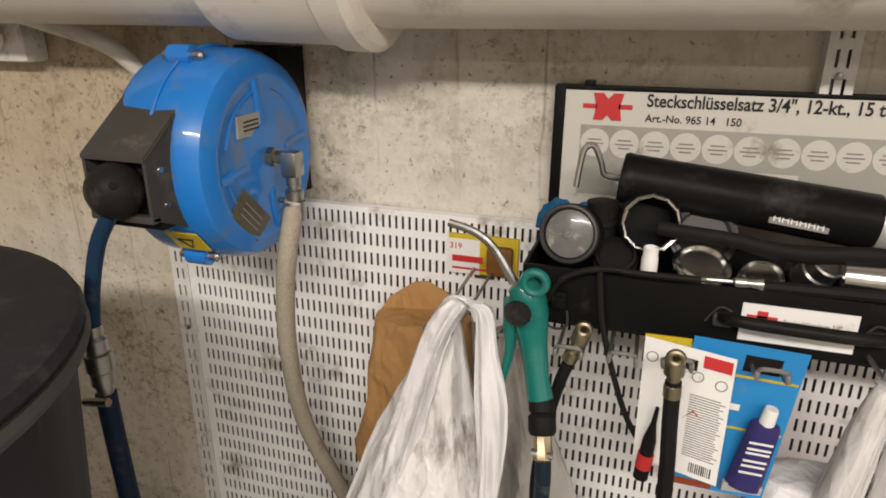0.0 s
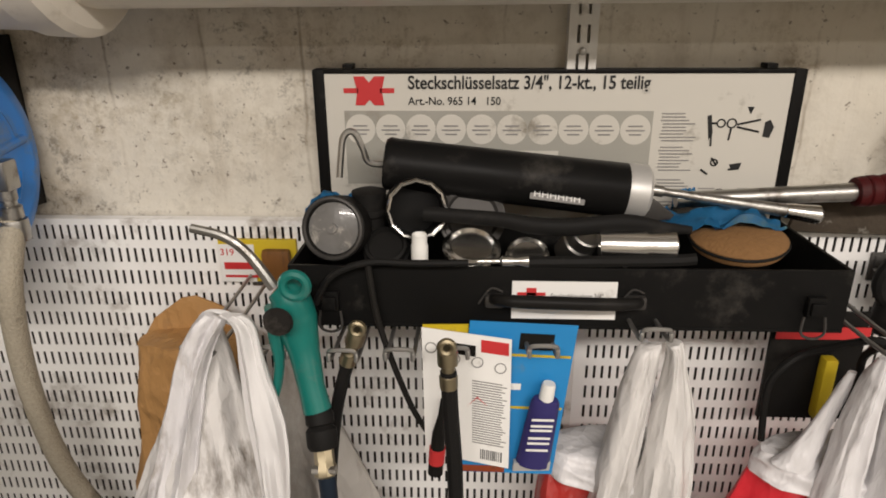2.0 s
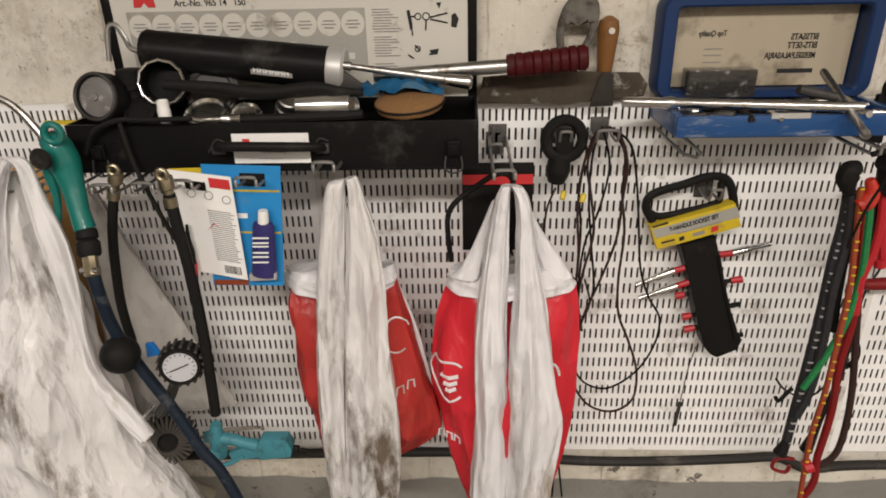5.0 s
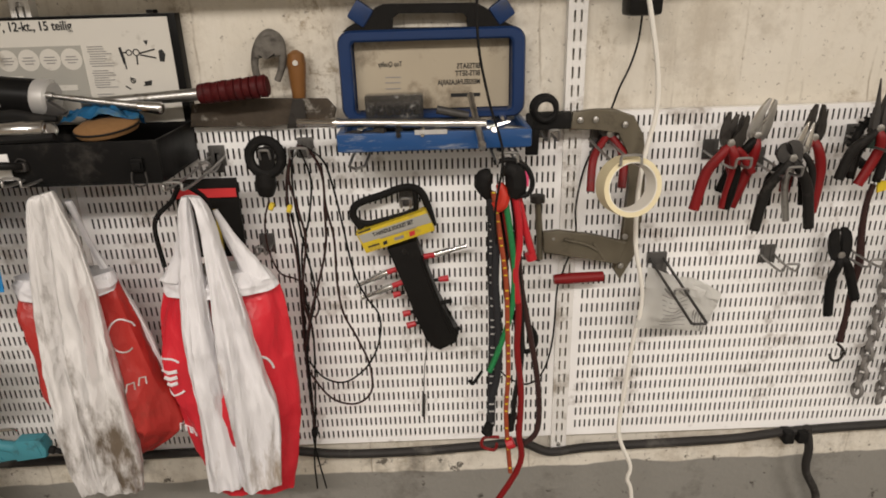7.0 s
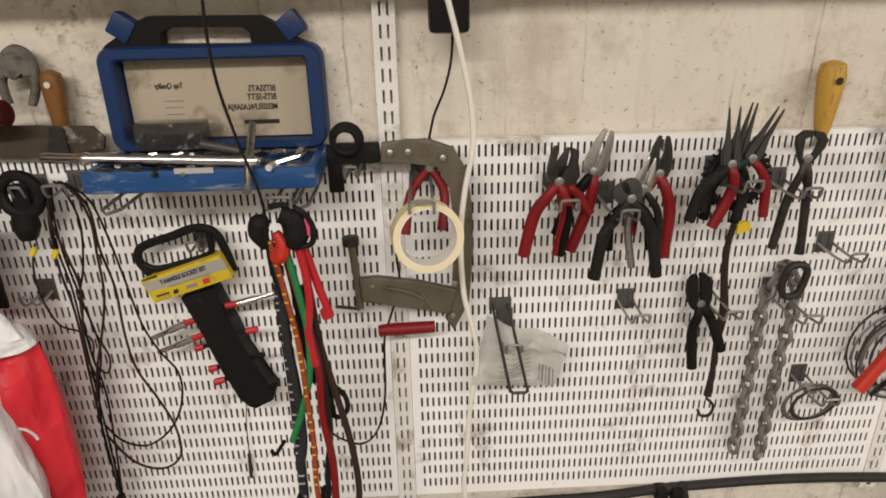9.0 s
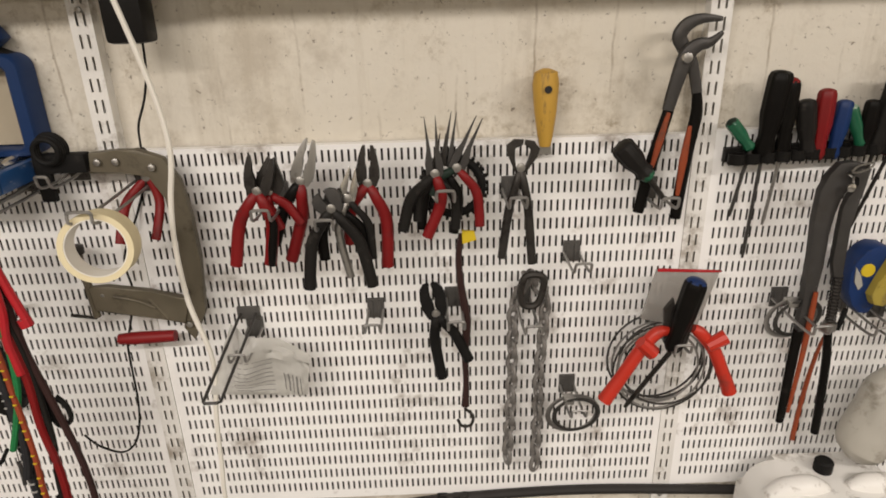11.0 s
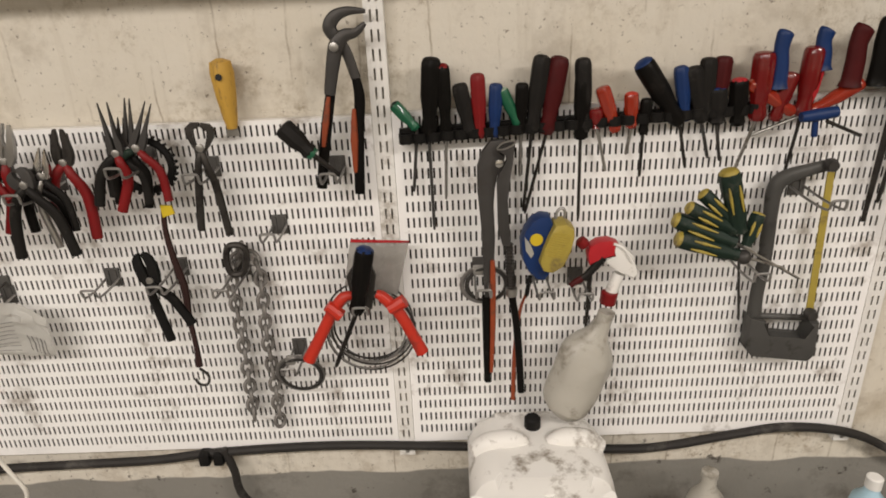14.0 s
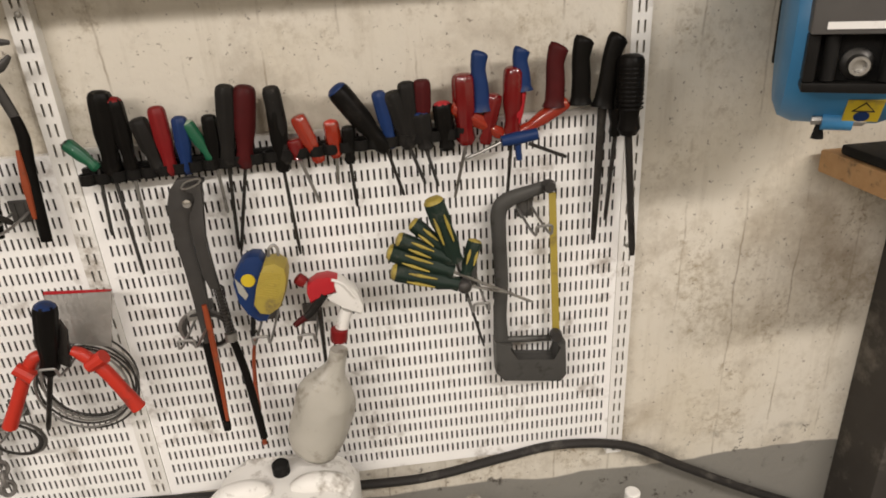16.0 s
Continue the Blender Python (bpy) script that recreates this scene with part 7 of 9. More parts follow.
th = thing("wire_bundle", (-0.422, -0.076, 1), "bundle of thin brown and black leads looped over a hook", "cable bundle")
runs = [
    [(-0.499, -0.066, 1.633), (-0.514, -0.066, 1.562), (-0.507, -0.066, 1.477), (-0.509, -0.066, 1.374), (-0.512, -0.066, 1.24), (-0.514, -0.066, 1.118), (-0.516, -0.066, 1.052), (-0.524, -0.066, 0.998), (-0.525, -0.066, 0.923)],
    [(-0.495, -0.071, 1.642), (-0.511, -0.071, 1.59), (-0.515, -0.071, 1.517), (-0.509, -0.071, 1.439), (-0.512, -0.071, 1.334), (-0.515, -0.071, 1.22), (-0.515, -0.071, 1.082)],
    [(-0.492, -0.076, 1.647), (-0.5, -0.076, 1.601), (-0.5, -0.076, 1.537), (-0.491, -0.076, 1.461), (-0.482, -0.076, 1.38), (-0.498, -0.076, 1.314), (-0.51, -0.076, 1.247), (-0.515, -0.076, 1.151)],
    [(-0.486, -0.08, 1.651), (-0.462, -0.08, 1.636), (-0.448, -0.08, 1.593), (-0.45, -0.08, 1.538), (-0.454, -0.08, 1.472), (-0.473, -0.08, 1.402), (-0.494, -0.08, 1.339), (-0.509, -0.08, 1.273)],
    [(-0.479, -0.076, 1.65), (-0.446, -0.076, 1.624), (-0.432, -0.076, 1.573), (-0.421, -0.076, 1.499), (-0.41, -0.076, 1.42), (-0.392, -0.076, 1.369), (-0.369, -0.076, 1.326), (-0.374, -0.076, 1.27), (-0.401, -0.076, 1.218), (-0.444, -0.076, 1.187), (-0.484, -0.076, 1.199), (-0.508, -0.076, 1.236)],
    [(-0.475, -0.071, 1.647), (-0.451, -0.071, 1.608), (-0.449, -0.071, 1.544), (-0.44, -0.071, 1.478), (-0.442, -0.071, 1.398), (-0.436, -0.071, 1.334), (-0.414, -0.071, 1.279), (-0.395, -0.071, 1.22), (-0.396, -0.071, 1.16), (-0.43, -0.071, 1.133), (-0.476, -0.071, 1.15), (-0.511, -0.071, 1.208)],
    [(-0.487, -0.066, 1.648), (-0.471, -0.066, 1.588), (-0.482, -0.066, 1.515), (-0.5, -0.066, 1.457), (-0.504, -0.066, 1.374), (-0.497, -0.066, 1.287), (-0.503, -0.066, 1.193), (-0.514, -0.066, 1.079), (-0.52, -0.066, 1.039), (-0.506, -0.066, 0.923)],
    [(-0.497, -0.076, 1.64), (-0.506, -0.076, 1.592), (-0.496, -0.076, 1.537), (-0.489, -0.076, 1.48), (-0.501, -0.076, 1.411), (-0.505, -0.076, 1.359), (-0.495, -0.076, 1.304)],
]
for k, r in enumerate(runs):
    part("lead", tube(B(), r, 0.0018 + 0.0003 * (k % 2), 6), "wire" if k % 2 else "rubber", th)
part("cable_tie", box(B(), -0.514 - 0.006, -0.514 + 0.006, -0.082, -0.066, 1.073 - 0.008, 1.073 + 0.008, 0.003), "rubber", th)
for u in ([(-0.538, -0.076, 1.552)] + [(-0.508, -0.076, 1.547)]):
    part("crimp", lathe(B(), [(0.003, 0), (0.005, 0.003), (0.004, 0.014)], Matrix.Translation(u) @ pose(0, 0, 0, 150, 20, 0), 8), "yellow", th, "yellow crimp terminal")
wire_hook(-0.482, 1.632, 0.07, 0.03)

th = thing("socket_driver_rack", (-0.3, -0.05, 1.25), "black T-handle socket driver rack with a yellow card, hung askew", "tool rack")
part("rack_body", slab(B(), [(-0.348, 1.454), (-0.295, 1.469), (-0.278, 1.417), (-0.261, 1.359), (-0.24, 1.302), (-0.222, 1.278), (-0.228, 1.259), (-0.259, 1.243), (-0.271, 1.249), (-0.285, 1.266), (-0.302, 1.314), (-0.324, 1.388)], -0.066, -0.03, 0.004), "black", th, "tapered black holder")
part("front_rib", tube(B(), [(-0.287, -0.067, 1.438), (-0.271, -0.067, 1.385), (-0.252, -0.067, 1.33), (-0.235, -0.067, 1.283)], 0.003, 8), "black", th)
part("grip", tube(B(), [(-0.392, -0.05, 1.491), (-0.405, -0.05, 1.513), (-0.402, -0.05, 1.531), (-0.386, -0.05, 1.541), (-0.35, -0.05, 1.552), (-0.319, -0.05, 1.563), (-0.296, -0.05, 1.563), (-0.281, -0.05, 1.551), (-0.271, -0.05, 1.523), (-0.264, -0.05, 1.492)], 0.0068, 10), "black", th)
part("cross_web", tube(B(), [(-0.402, -0.05, 1.509), (-0.381, -0.05, 1.499), (-0.337, -0.05, 1.508), (-0.302, -0.05, 1.518), (-0.293, -0.05, 1.528), (-0.294, -0.05, 1.556)], [0.005, 0.006, 0.006, 0.006, 0.005, 0.005], 10), "black", th)
card = part("card_sleeve", slab(B(), [(-0.401, 1.488), (-0.276, 1.527), (-0.261, 1.489), (-0.385, 1.45)], -0.0705, -0.045, 0.001), "yellow", th, "yellow and grey printed card")
part("grey_band", slab(B(), [(-0.397, 1.484), (-0.273, 1.522), (-0.266, 1.505), (-0.39, 1.47)], -0.0712, -0.0702), "signgrey", card)
words("T-HANDLE SOCKET SET", -0.3700, 1.4820, -0.0716, 0.0095, "ink", card, squeeze=0.74, tilt=-17.3, bold=0.0003)
part("print_line", slab(B(), [(-0.359, 1.479), (-0.292, 1.499), (-0.292, 1.497), (-0.359, 1.477)], -0.0718, -0.0708), "inkgrey", card)
part("red_dot", slab(B(), [(-0.307, 1.488), (-0.297, 1.491), (-0.296, 1.483), (-0.306, 1.48)], -0.0718, -0.0702), "redink", card)
part("black_print", slab(B(), [(-0.397, 1.49), (-0.375, 1.498), (-0.374, 1.495), (-0.397, 1.488)], -0.0718, -0.0702), "ink", card)
part("black_print", slab(B(), [(-0.381, 1.463), (-0.361, 1.469), (-0.36, 1.467), (-0.38, 1.461)], -0.0718, -0.0702), "ink", card)
part("black_print", slab(B(), [(-0.354, 1.471), (-0.347, 1.474), (-0.346, 1.468), (-0.353, 1.465)], -0.0718, -0.0702), "ink", card)
part("black_print", slab(B(), [(-0.334, 1.478), (-0.317, 1.483), (-0.316, 1.478), (-0.333, 1.473)], -0.0718, -0.0702), "inkgrey", card)
part("boss", lathe(B(), [(0.006, 0), (0.0055, 0.002), (0.002, 0.003)], Matrix.Translation([(-0.316, -0.066, 1.449)][0]) @ pose(0, 0, 0, 90), 14), "greygrip", th)
for p, q, e in (((-0.334, -0.058, 1.412), (-0.35, -0.058, 1.407), (-0.409, -0.058, 1.381)), ((-0.324, -0.058, 1.386), (-0.342, -0.058, 1.379), (-0.402, -0.058, 1.356)), ((-0.283, -0.058, 1.435), (-0.263, -0.058, 1.438), (-0.205, -0.058, 1.454))):
    part("socket_end", tube(B(), [p, q], 0.0052, 10, smooth=0), "red", th, "red socket end")
    a, b = Vector(q), Vector(e)
    n = (b - a).length
    part("socket_shank", lathe(B(), [(0.0062, 0), (0.0062, n * 0.45), (0.0045, n * 0.52), (0.0042, n)], frame_at(a, b), 12), "chrome", th, "bright chromed socket shank")
for p, q in (((-0.321, -0.058, 1.365), (-0.342, -0.058, 1.36)), ((-0.304, -0.058, 1.325), (-0.326, -0.058, 1.32)), ((-0.294, -0.058, 1.302), (-0.32, -0.058, 1.295)), ((-0.267, -0.058, 1.387), (-0.239, -0.058, 1.391))):
    part("peg", tube(B(), [p, Vector(p).lerp(Vector(q), 0.35)], 0.0036, 8, smooth=0), "black", th)
    part("socket_end", tube(B(), [Vector(p).lerp(Vector(q), 0.35), q], [0.005, 0.0062], 10, smooth=0), "red", th, "red socket end")
for p, q in (((-0.264, -0.055, 1.337), (-0.234, -0.055, 1.343)), ((-0.243, -0.055, 1.279), (-0.219, -0.055, 1.284))):
    part("peg", tube(B(), [p, q], 0.0042, 8, smooth=0), "black", th)
wire_hook(-0.310, 1.537, 0.06)
th = thing("hanging_tag_wire", (-0.265, -0.029, 1.064), "thin wire with a small steel weight", "wire")
part("wire", tube(B(), [(-0.283, -0.029, 1.243), (-0.291, -0.029, 1.187), (-0.295, -0.029, 1.12)], 0.0009, 5), "gunmetal", th)
part("weight", tube(B(), [(-0.295, -0.029, 1.12), (-0.298, -0.029, 1.068)], 0.0034, 8), "gunmetal", th)

th = thing("bungee_bundle", (-0.094, -0.076, 0.96), "tangle of black, green, orange and red elastic straps on a hook", "elastic straps")
cords = [("blackcord", 0.0075, [(-0.172, -0.169, 1.58), (-0.169, -0.169, 1.535), (-0.17, -0.169, 1.473), (-0.168, -0.169, 1.39), (-0.168, -0.169, 1.31), (-0.17, -0.169, 1.225), (-0.171, -0.169, 1.145)]),
         ("blackcord", 0.0065, [(-0.172, -0.178, 1.579), (-0.164, -0.178, 1.512), (-0.165, -0.178, 1.433), (-0.16, -0.178, 1.357), (-0.16, -0.178, 1.264), (-0.171, -0.178, 1.21)]),
         ("rubber", 0.006, [(-0.159, -0.159, 1.577), (-0.15, -0.159, 1.504), (-0.145, -0.159, 1.422), (-0.137, -0.159, 1.355)]),
         ("limecord", 0.005, [(-0.153, -0.183, 1.589), (-0.143, -0.183, 1.532), (-0.134, -0.183, 1.453), (-0.139, -0.183, 1.379), (-0.156, -0.183, 1.319), (-0.175, -0.183, 1.267)]),
         ("orangecord", 0.0042, [(-0.169, -0.187, 1.591), (-0.158, -0.187, 1.516), (-0.148, -0.187, 1.438), (-0.145, -0.187, 1.352), (-0.143, -0.187, 1.261), (-0.146, -0.187, 1.173), (-0.137, -0.187, 1.051)]),
         ("redgrip", 0.0058, [(-0.154, -0.178, 1.58), (-0.141, -0.178, 1.504), (-0.126, -0.178, 1.395), (-0.127, -0.178, 1.306), (-0.119, -0.178, 1.222), (-0.121, -0.178, 1.131), (-0.125, -0.178, 1.043)] + [(-0.24, -0.18, 0.85)]),
         ("wire", 0.0052, [(-0.136, -0.169, 1.576), (-0.128, -0.169, 1.508), (-0.122, -0.169, 1.428), (-0.108, -0.169, 1.351), (-0.09, -0.169, 1.247), (-0.084, -0.169, 1.169), (-0.089, -0.169, 1.123), (-0.112, -0.169, 1.099)]),
         ("red", 0.0058, [(-0.135, -0.183, 1.585), (-0.128, -0.183, 1.54), (-0.127, -0.183, 1.497), (-0.133, -0.183, 1.453), (-0.128, -0.183, 1.398)]),
         ("red", 0.006, [(-0.13, -0.173, 1.585), (-0.117, -0.173, 1.527), (-0.103, -0.173, 1.475)]),
         ("greygrip", 0.0045, [(-0.138, -0.173, 1.519), (-0.124, -0.173, 1.43), (-0.119, -0.173, 1.353), (-0.119, -0.173, 1.272), (-0.129, -0.173, 1.207), (-0.132, -0.173, 1.15)])]
for k, (mt, r, pts) in enumerate(cords):
    part("elastic_cord", tube(B(), pts, r, 8), mt, th)
for k in range(26):
    for cord in (cords[0], cords[4]):
        run = glide(cord[2], 6)
        i = int((k + 0.5) / 26 * (len(run) - 1))
        a = run[i]
        part("fleck", box(B(), a.x - cord[1] * 0.6, a.x + cord[1] * 0.6, a.y - cord[1] - 0.0012, a.y - cord[1] * 0.6, a.z - 0.001, a.z + 0.001), "silverpaint" if cord is cords[0] else "yellow", th)
part("plastic_hook", tube(B(), [(-0.176, -0.178, 1.579), (-0.184, -0.178, 1.6), (-0.181, -0.178, 1.613), (-0.171, -0.178, 1.617)], [0.006, 0.014, 0.014, 0.008], 10), "rubber", th)
part("plastic_hook", tube(B(), [(-0.151, -0.187, 1.629), (-0.137, -0.187, 1.621), (-0.134, -0.187, 1.598), (-0.141, -0.187, 1.583)], [0.012, 0.017, 0.017, 0.010], 10), "rubber", th)
part("wire_loop", tube(B(), [(-0.169, -0.192, 1.638), (-0.145, -0.192, 1.642), (-0.121, -0.192, 1.631), (-0.11, -0.192, 1.608), (-0.115, -0.192, 1.588), (-0.133, -0.192, 1.584)], 0.004, 8), "rubber", th)
part("knot", tube(B(), [(-0.166, -0.187, 1.565), (-0.157, -0.187, 1.573), (-0.153, -0.187, 1.586), (-0.16, -0.187, 1.603)], [0.010, 0.012, 0.010, 0.006], 10), "orangered", th)
part("tag", box(B(), -0.121 - 0.010, -0.121 + 0.006, -0.192, -0.188, 1.611 - 0.012, 1.611 + 0.012, 0.001), "pink", th)
part("end_knob", tube(B(), [(-0.108, -0.173, 1.482), (-0.105, -0.173, 1.47)], [0.009, 0.009], 10), "red", th)
part("end_hook", tube(B(), [(-0.188, -0.178, 1.264), (-0.195, -0.178, 1.253), (-0.204, -0.178, 1.24), (-0.21, -0.178, 1.247)], 0.003, 8), "rubber", th)
part("end_cap", tube(B(), [(-0.173, -0.173, 1.155), (-0.179, -0.173, 1.131)], [0.007, 0.011], 10), "rubber", th)
part("end_hook", tube(B(), [(-0.157, -0.178, 1.124), (-0.184, -0.178, 1.124), (-0.188, -0.178, 1.105), (-0.166, -0.178, 1.096), (-0.161, -0.178, 1.11)], 0.003, 8), "redgrip", th)
part("end_cap", tube(B(), [(-0.135, -0.173, 1.167), (-0.139, -0.173, 1.138)], [0.006, 0.010], 10), "rubber", th)
part("knot", tube(B(), [(-0.144, -0.187, 1.115), (-0.132, -0.187, 1.12)], [0.011, 0.011], 10), "red", th)
part("snap_hook", tube(B(), [(-0.124, -0.159, 1.368), (-0.121, -0.159, 1.337), (-0.112, -0.159, 1.291), (-0.093, -0.159, 1.301), (-0.094, -0.159, 1.326), (-0.107, -0.159, 1.342)], [0.010, 0.009, 0.004, 0.004, 0.004, 0.005], 8), "rubber", th)
wire_hook(-0.149, 1.639, 0.18, 0.03)

# thin lead hanging in front of the bit case
th = thing("thin_lead", (-0.189, -0.234, 1.466), "thin dark lead hanging in front of the bit case", "cable")
part("lead_run", tube(B(), [(-0.17, -0.234, 2.3), (-0.191, -0.234, 1.955), (-0.195, -0.234, 1.826), (-0.180, -0.234, 1.738), (-0.160, -0.234, 1.66), (-0.168, -0.206, 1.565), (-0.160, -0.17, 1.47)], 0.0019, 6), "rubber", th)



# ---- pliers ----
def pliers(pivot, tip, feet, jaw, grips, y=-0.06, open_=0.0, name="pliers", label="", head="darksteel", group="pliers on hooks", bend=0.014, r=0.0067, inlay=None, drop=0.045):
    """Two crossing levers on a rivet: pivot, the jaws' tip and both handle ends in x and z."""
    p, t = Vector((pivot[0], 0, pivot[1])), Vector((tip[0], 0, tip[1]))
    th = thing(name, (pivot[0], y, min(f[1] for f in feet)), label, name.replace("_", " "), group)
    up = t - p
    n = up.length
    ang = math.degrees(math.atan2(up.x, up.z))
    base = Matrix.Translation((p.x, y, p.z))
    shapes = {
        "needle": [(0.003, -0.012), (0.012, 0.0), (0.0115, 0.016), (0.0055, 0.034), (0.0011, n), (0.0004, n), (0.0004, 0.02)],
        "combo": [(0.002, -0.014), (0.013, -0.004), (0.0165, 0.008), (0.0155, 0.020), (0.011, n * 0.72), (0.0065, n * 0.94), (0.0045, n), (0.0008, n), (0.0008, n * 0.72), (0.0035, n * 0.62), (0.0035, n * 0.48), (0.0006, n * 0.40)],
        "cutter": [(0.002, -0.014), (0.016, 0.0), (0.020, 0.014), (0.016, 0.026), (0.004, n), (0.0004, n), (0.0008, 0.012)],
        "pincer": [(0.004, -0.012), (0.012, 0.0), (0.022, 0.018), (0.024, n * 0.75), (0.015, n), (0.001, n * 1.02), (0.001, n * 0.85), (0.013, n * 0.7), (0.011, 0.016)],
        "slip": [(0.004, -0.016), (0.014, -0.008), (0.019, 0.006), (0.0205, n * 0.5), (0.018, n * 0.8), (0.011, n * 0.97), (0.004, n), (0.001, n * 0.95), (0.0045, n * 0.7), (0.0045, n * 0.5), (0.001, n * 0.3)],
    }
    for s, foot in zip((1, -1), feet):
        bm = B()
        slab(bm, [(s * x, z) for x, z in shapes[jaw]], -0.0055, 0.0055, 0.0006 if jaw == "needle" else 0.0012)
        for v in bm.verts:
            v.co.y *= 1 - (0.7 if jaw == "needle" else 0.4) * max(0.0, min(1.0, v.co.z / n))
        bm.transform(base @ pose(0, 0, 0, 0, ang + s * open_, 0))
        part("jaw", bm, head, th)
        f = Vector((foot[0], 0, foot[1]))
        mid = p.lerp(f, 0.45) + Vector((bend * (1 if foot is feet[0] else -1), 0, 0))
        a = Vector((p.x, y, p.z)) + (f - p).normalized() * 0.004
        a.y = y
        mid.y, f.y = y - drop * 0.5, y - drop
        c = p.lerp(f, 0.16) + Vector((bend * 0.5 * (1 if foot is feet[0] else -1), 0, 0))
        c.y = y - 0.006
        g = grips[0 if s > 0 else 1]
        part("handle", tube(B(), [a, c, mid, f], [r * 0.8, r * 0.95, r * 1.1, r * 1.08], 12, flat=0.85), g, th)
        if inlay and s > 0:
            fwd = Vector((0.003 * (1 if foot is feet[0] else -1), -r * 0.62, 0))
            part("soft_inlay", tube(B(), [c.lerp(mid, 0.5) + fwd, mid + fwd, mid.lerp(f, 0.6) + fwd, f + fwd], [r * 0.35, r * 0.72, r * 0.8, r * 0.6], 10), inlay, th)
    part("rivet", lathe(B(), [(0.007, 0), (0.0065, 0.002), (0.003, 0.003)], pose(p.x, y - 0.005, p.z, 90), 14), "steel", th)
    return th


T = "pliers with worn {} grips on a hook"
pliers((0.224, 1.639), (0.234, 1.688), ((0.228, 1.526), (0.178, 1.526)), "combo", ("redgrip", "redgrip"), -0.112, 15, label=T.format("red and black"), inlay="blackgrip", bend=0.012, r=0.0085, drop=0.0)
pliers((0.280, 1.644), (0.299, 1.703), ((0.253, 1.520), (0.231, 1.547)), "combo", ("redgrip", "blackgrip"), -0.085, 2, label=T.format("black and red, bright-headed"), head="steel", bend=0.008, r=0.0085, drop=0.0)
pliers((0.235, 1.631), (0.244, 1.681), ((0.277, 1.582), (0.246, 1.574)), "cutter", ("redgrip", "redgrip"), -0.095, 2, label=T.format("short red"), bend=0.006, drop=0.0)
pliers((0.326, 1.613), (0.313, 1.637), ((0.376, 1.489), (0.283, 1.488)), "slip", ("greygrip", "greygrip"), -0.12, 4, label="large grey slip-joint pliers on a hook", head="gunmetal", r=0.0082, drop=0.0)
pliers((0.376, 1.638), (0.379, 1.692), ((0.397, 1.505), (0.343, 1.544)), "combo", ("redgrip", "redgrip"), -0.085, 3, label=T.format("red"), r=0.0085, drop=0.0)
pliers((0.347, 1.622), (0.358, 1.667), ((0.378, 1.527), (0.343, 1.498)), "needle", ("greygrip", "steel"), -0.105, 4, label="bare steel long-nose pliers on a hook", head="chrome", r=0.0055, drop=0.0)
pliers((0.332, 1.608), (0.337, 1.632), ((0.370, 1.525), (0.306, 1.526)), "slip", ("blackgrip", "blackgrip"), -0.1, 3, label="dark grey slip-joint pliers behind the others", head="gunmetal", r=0.0075, drop=0.0)
pliers((0.473, 1.653), (0.468, 1.733), ((0.459, 1.556), (0.424, 1.567)), "needle", ("redgrip", "greygrip"), -0.1, 5, label="long-nose " + T.format("red and grey"), head="gunmetal", r=0.0078, drop=0.0)
pliers((0.488, 1.654), (0.502, 1.736), ((0.498, 1.557), (0.451, 1.565)), "needle", ("blackgrip", "blackgrip"), -0.088, 2, label="slender long-nose " + T.format("black"), head="gunmetal", drop=0.0)
pliers((0.504, 1.659), (0.537, 1.729), ((0.537, 1.569), (0.471, 1.618)), "needle", ("redgrip", "darkgreen"), -0.095, 3, label="tapered long-nose " + T.format("red and green"), head="gunmetal", drop=0.0)
pliers((0.477, 1.644), (0.486, 1.707), ((0.501, 1.564), (0.446, 1.578)), "needle", ("greygrip", "greygrip"), -0.09, 3, label="small long-nose " + T.format("grey"), head="darksteel", drop=0.0)
pliers((0.598, 1.651), (0.603, 1.690), ((0.619, 1.497), (0.572, 1.508)), "pincer", ("darksteel", "darksteel"), -0.075, 0, label="dark forged carpenter's pincers on a hook", name="pincers", bend=0.004, r=0.0062, drop=0.0)
pliers((0.468, 1.421), (0.459, 1.472), ((0.52, 1.326), (0.475, 1.294)), "slip", ("rubber", "rubber"), -0.08, 0, label="black oily slip-joint pliers on a hook", head="rubber", bend=0.006, r=0.008, drop=-0.008)
pliers((0.045, 1.647), (0.042, 1.69), ((0.059, 1.562), (0.006, 1.557)), "cutter", ("redgrip", "redgrip"), -0.045, 2, label="small red-handled cutters behind the tape roll", head="darksteel")
th = thing("toothed_ring", (0.519, -0.048, 1.549), "black toothed rubber ring hung with the pliers", "ring")
c = (0.500, 1.623)
part("ring_body", ring(c[0], -0.07, c[1], 0.042, 0.0065), "rubber", th)
for k in range(30):
    a = 6.2832 * k / 30
    part("tooth", box(B(), -0.002, 0.002, -0.004, 0.004, 0.047, 0.052, 0, Matrix.Translation((c[0], -0.07, c[1])) @ pose(0, 0, 0, 0, math.degrees(a), 0)), "rubber", th)

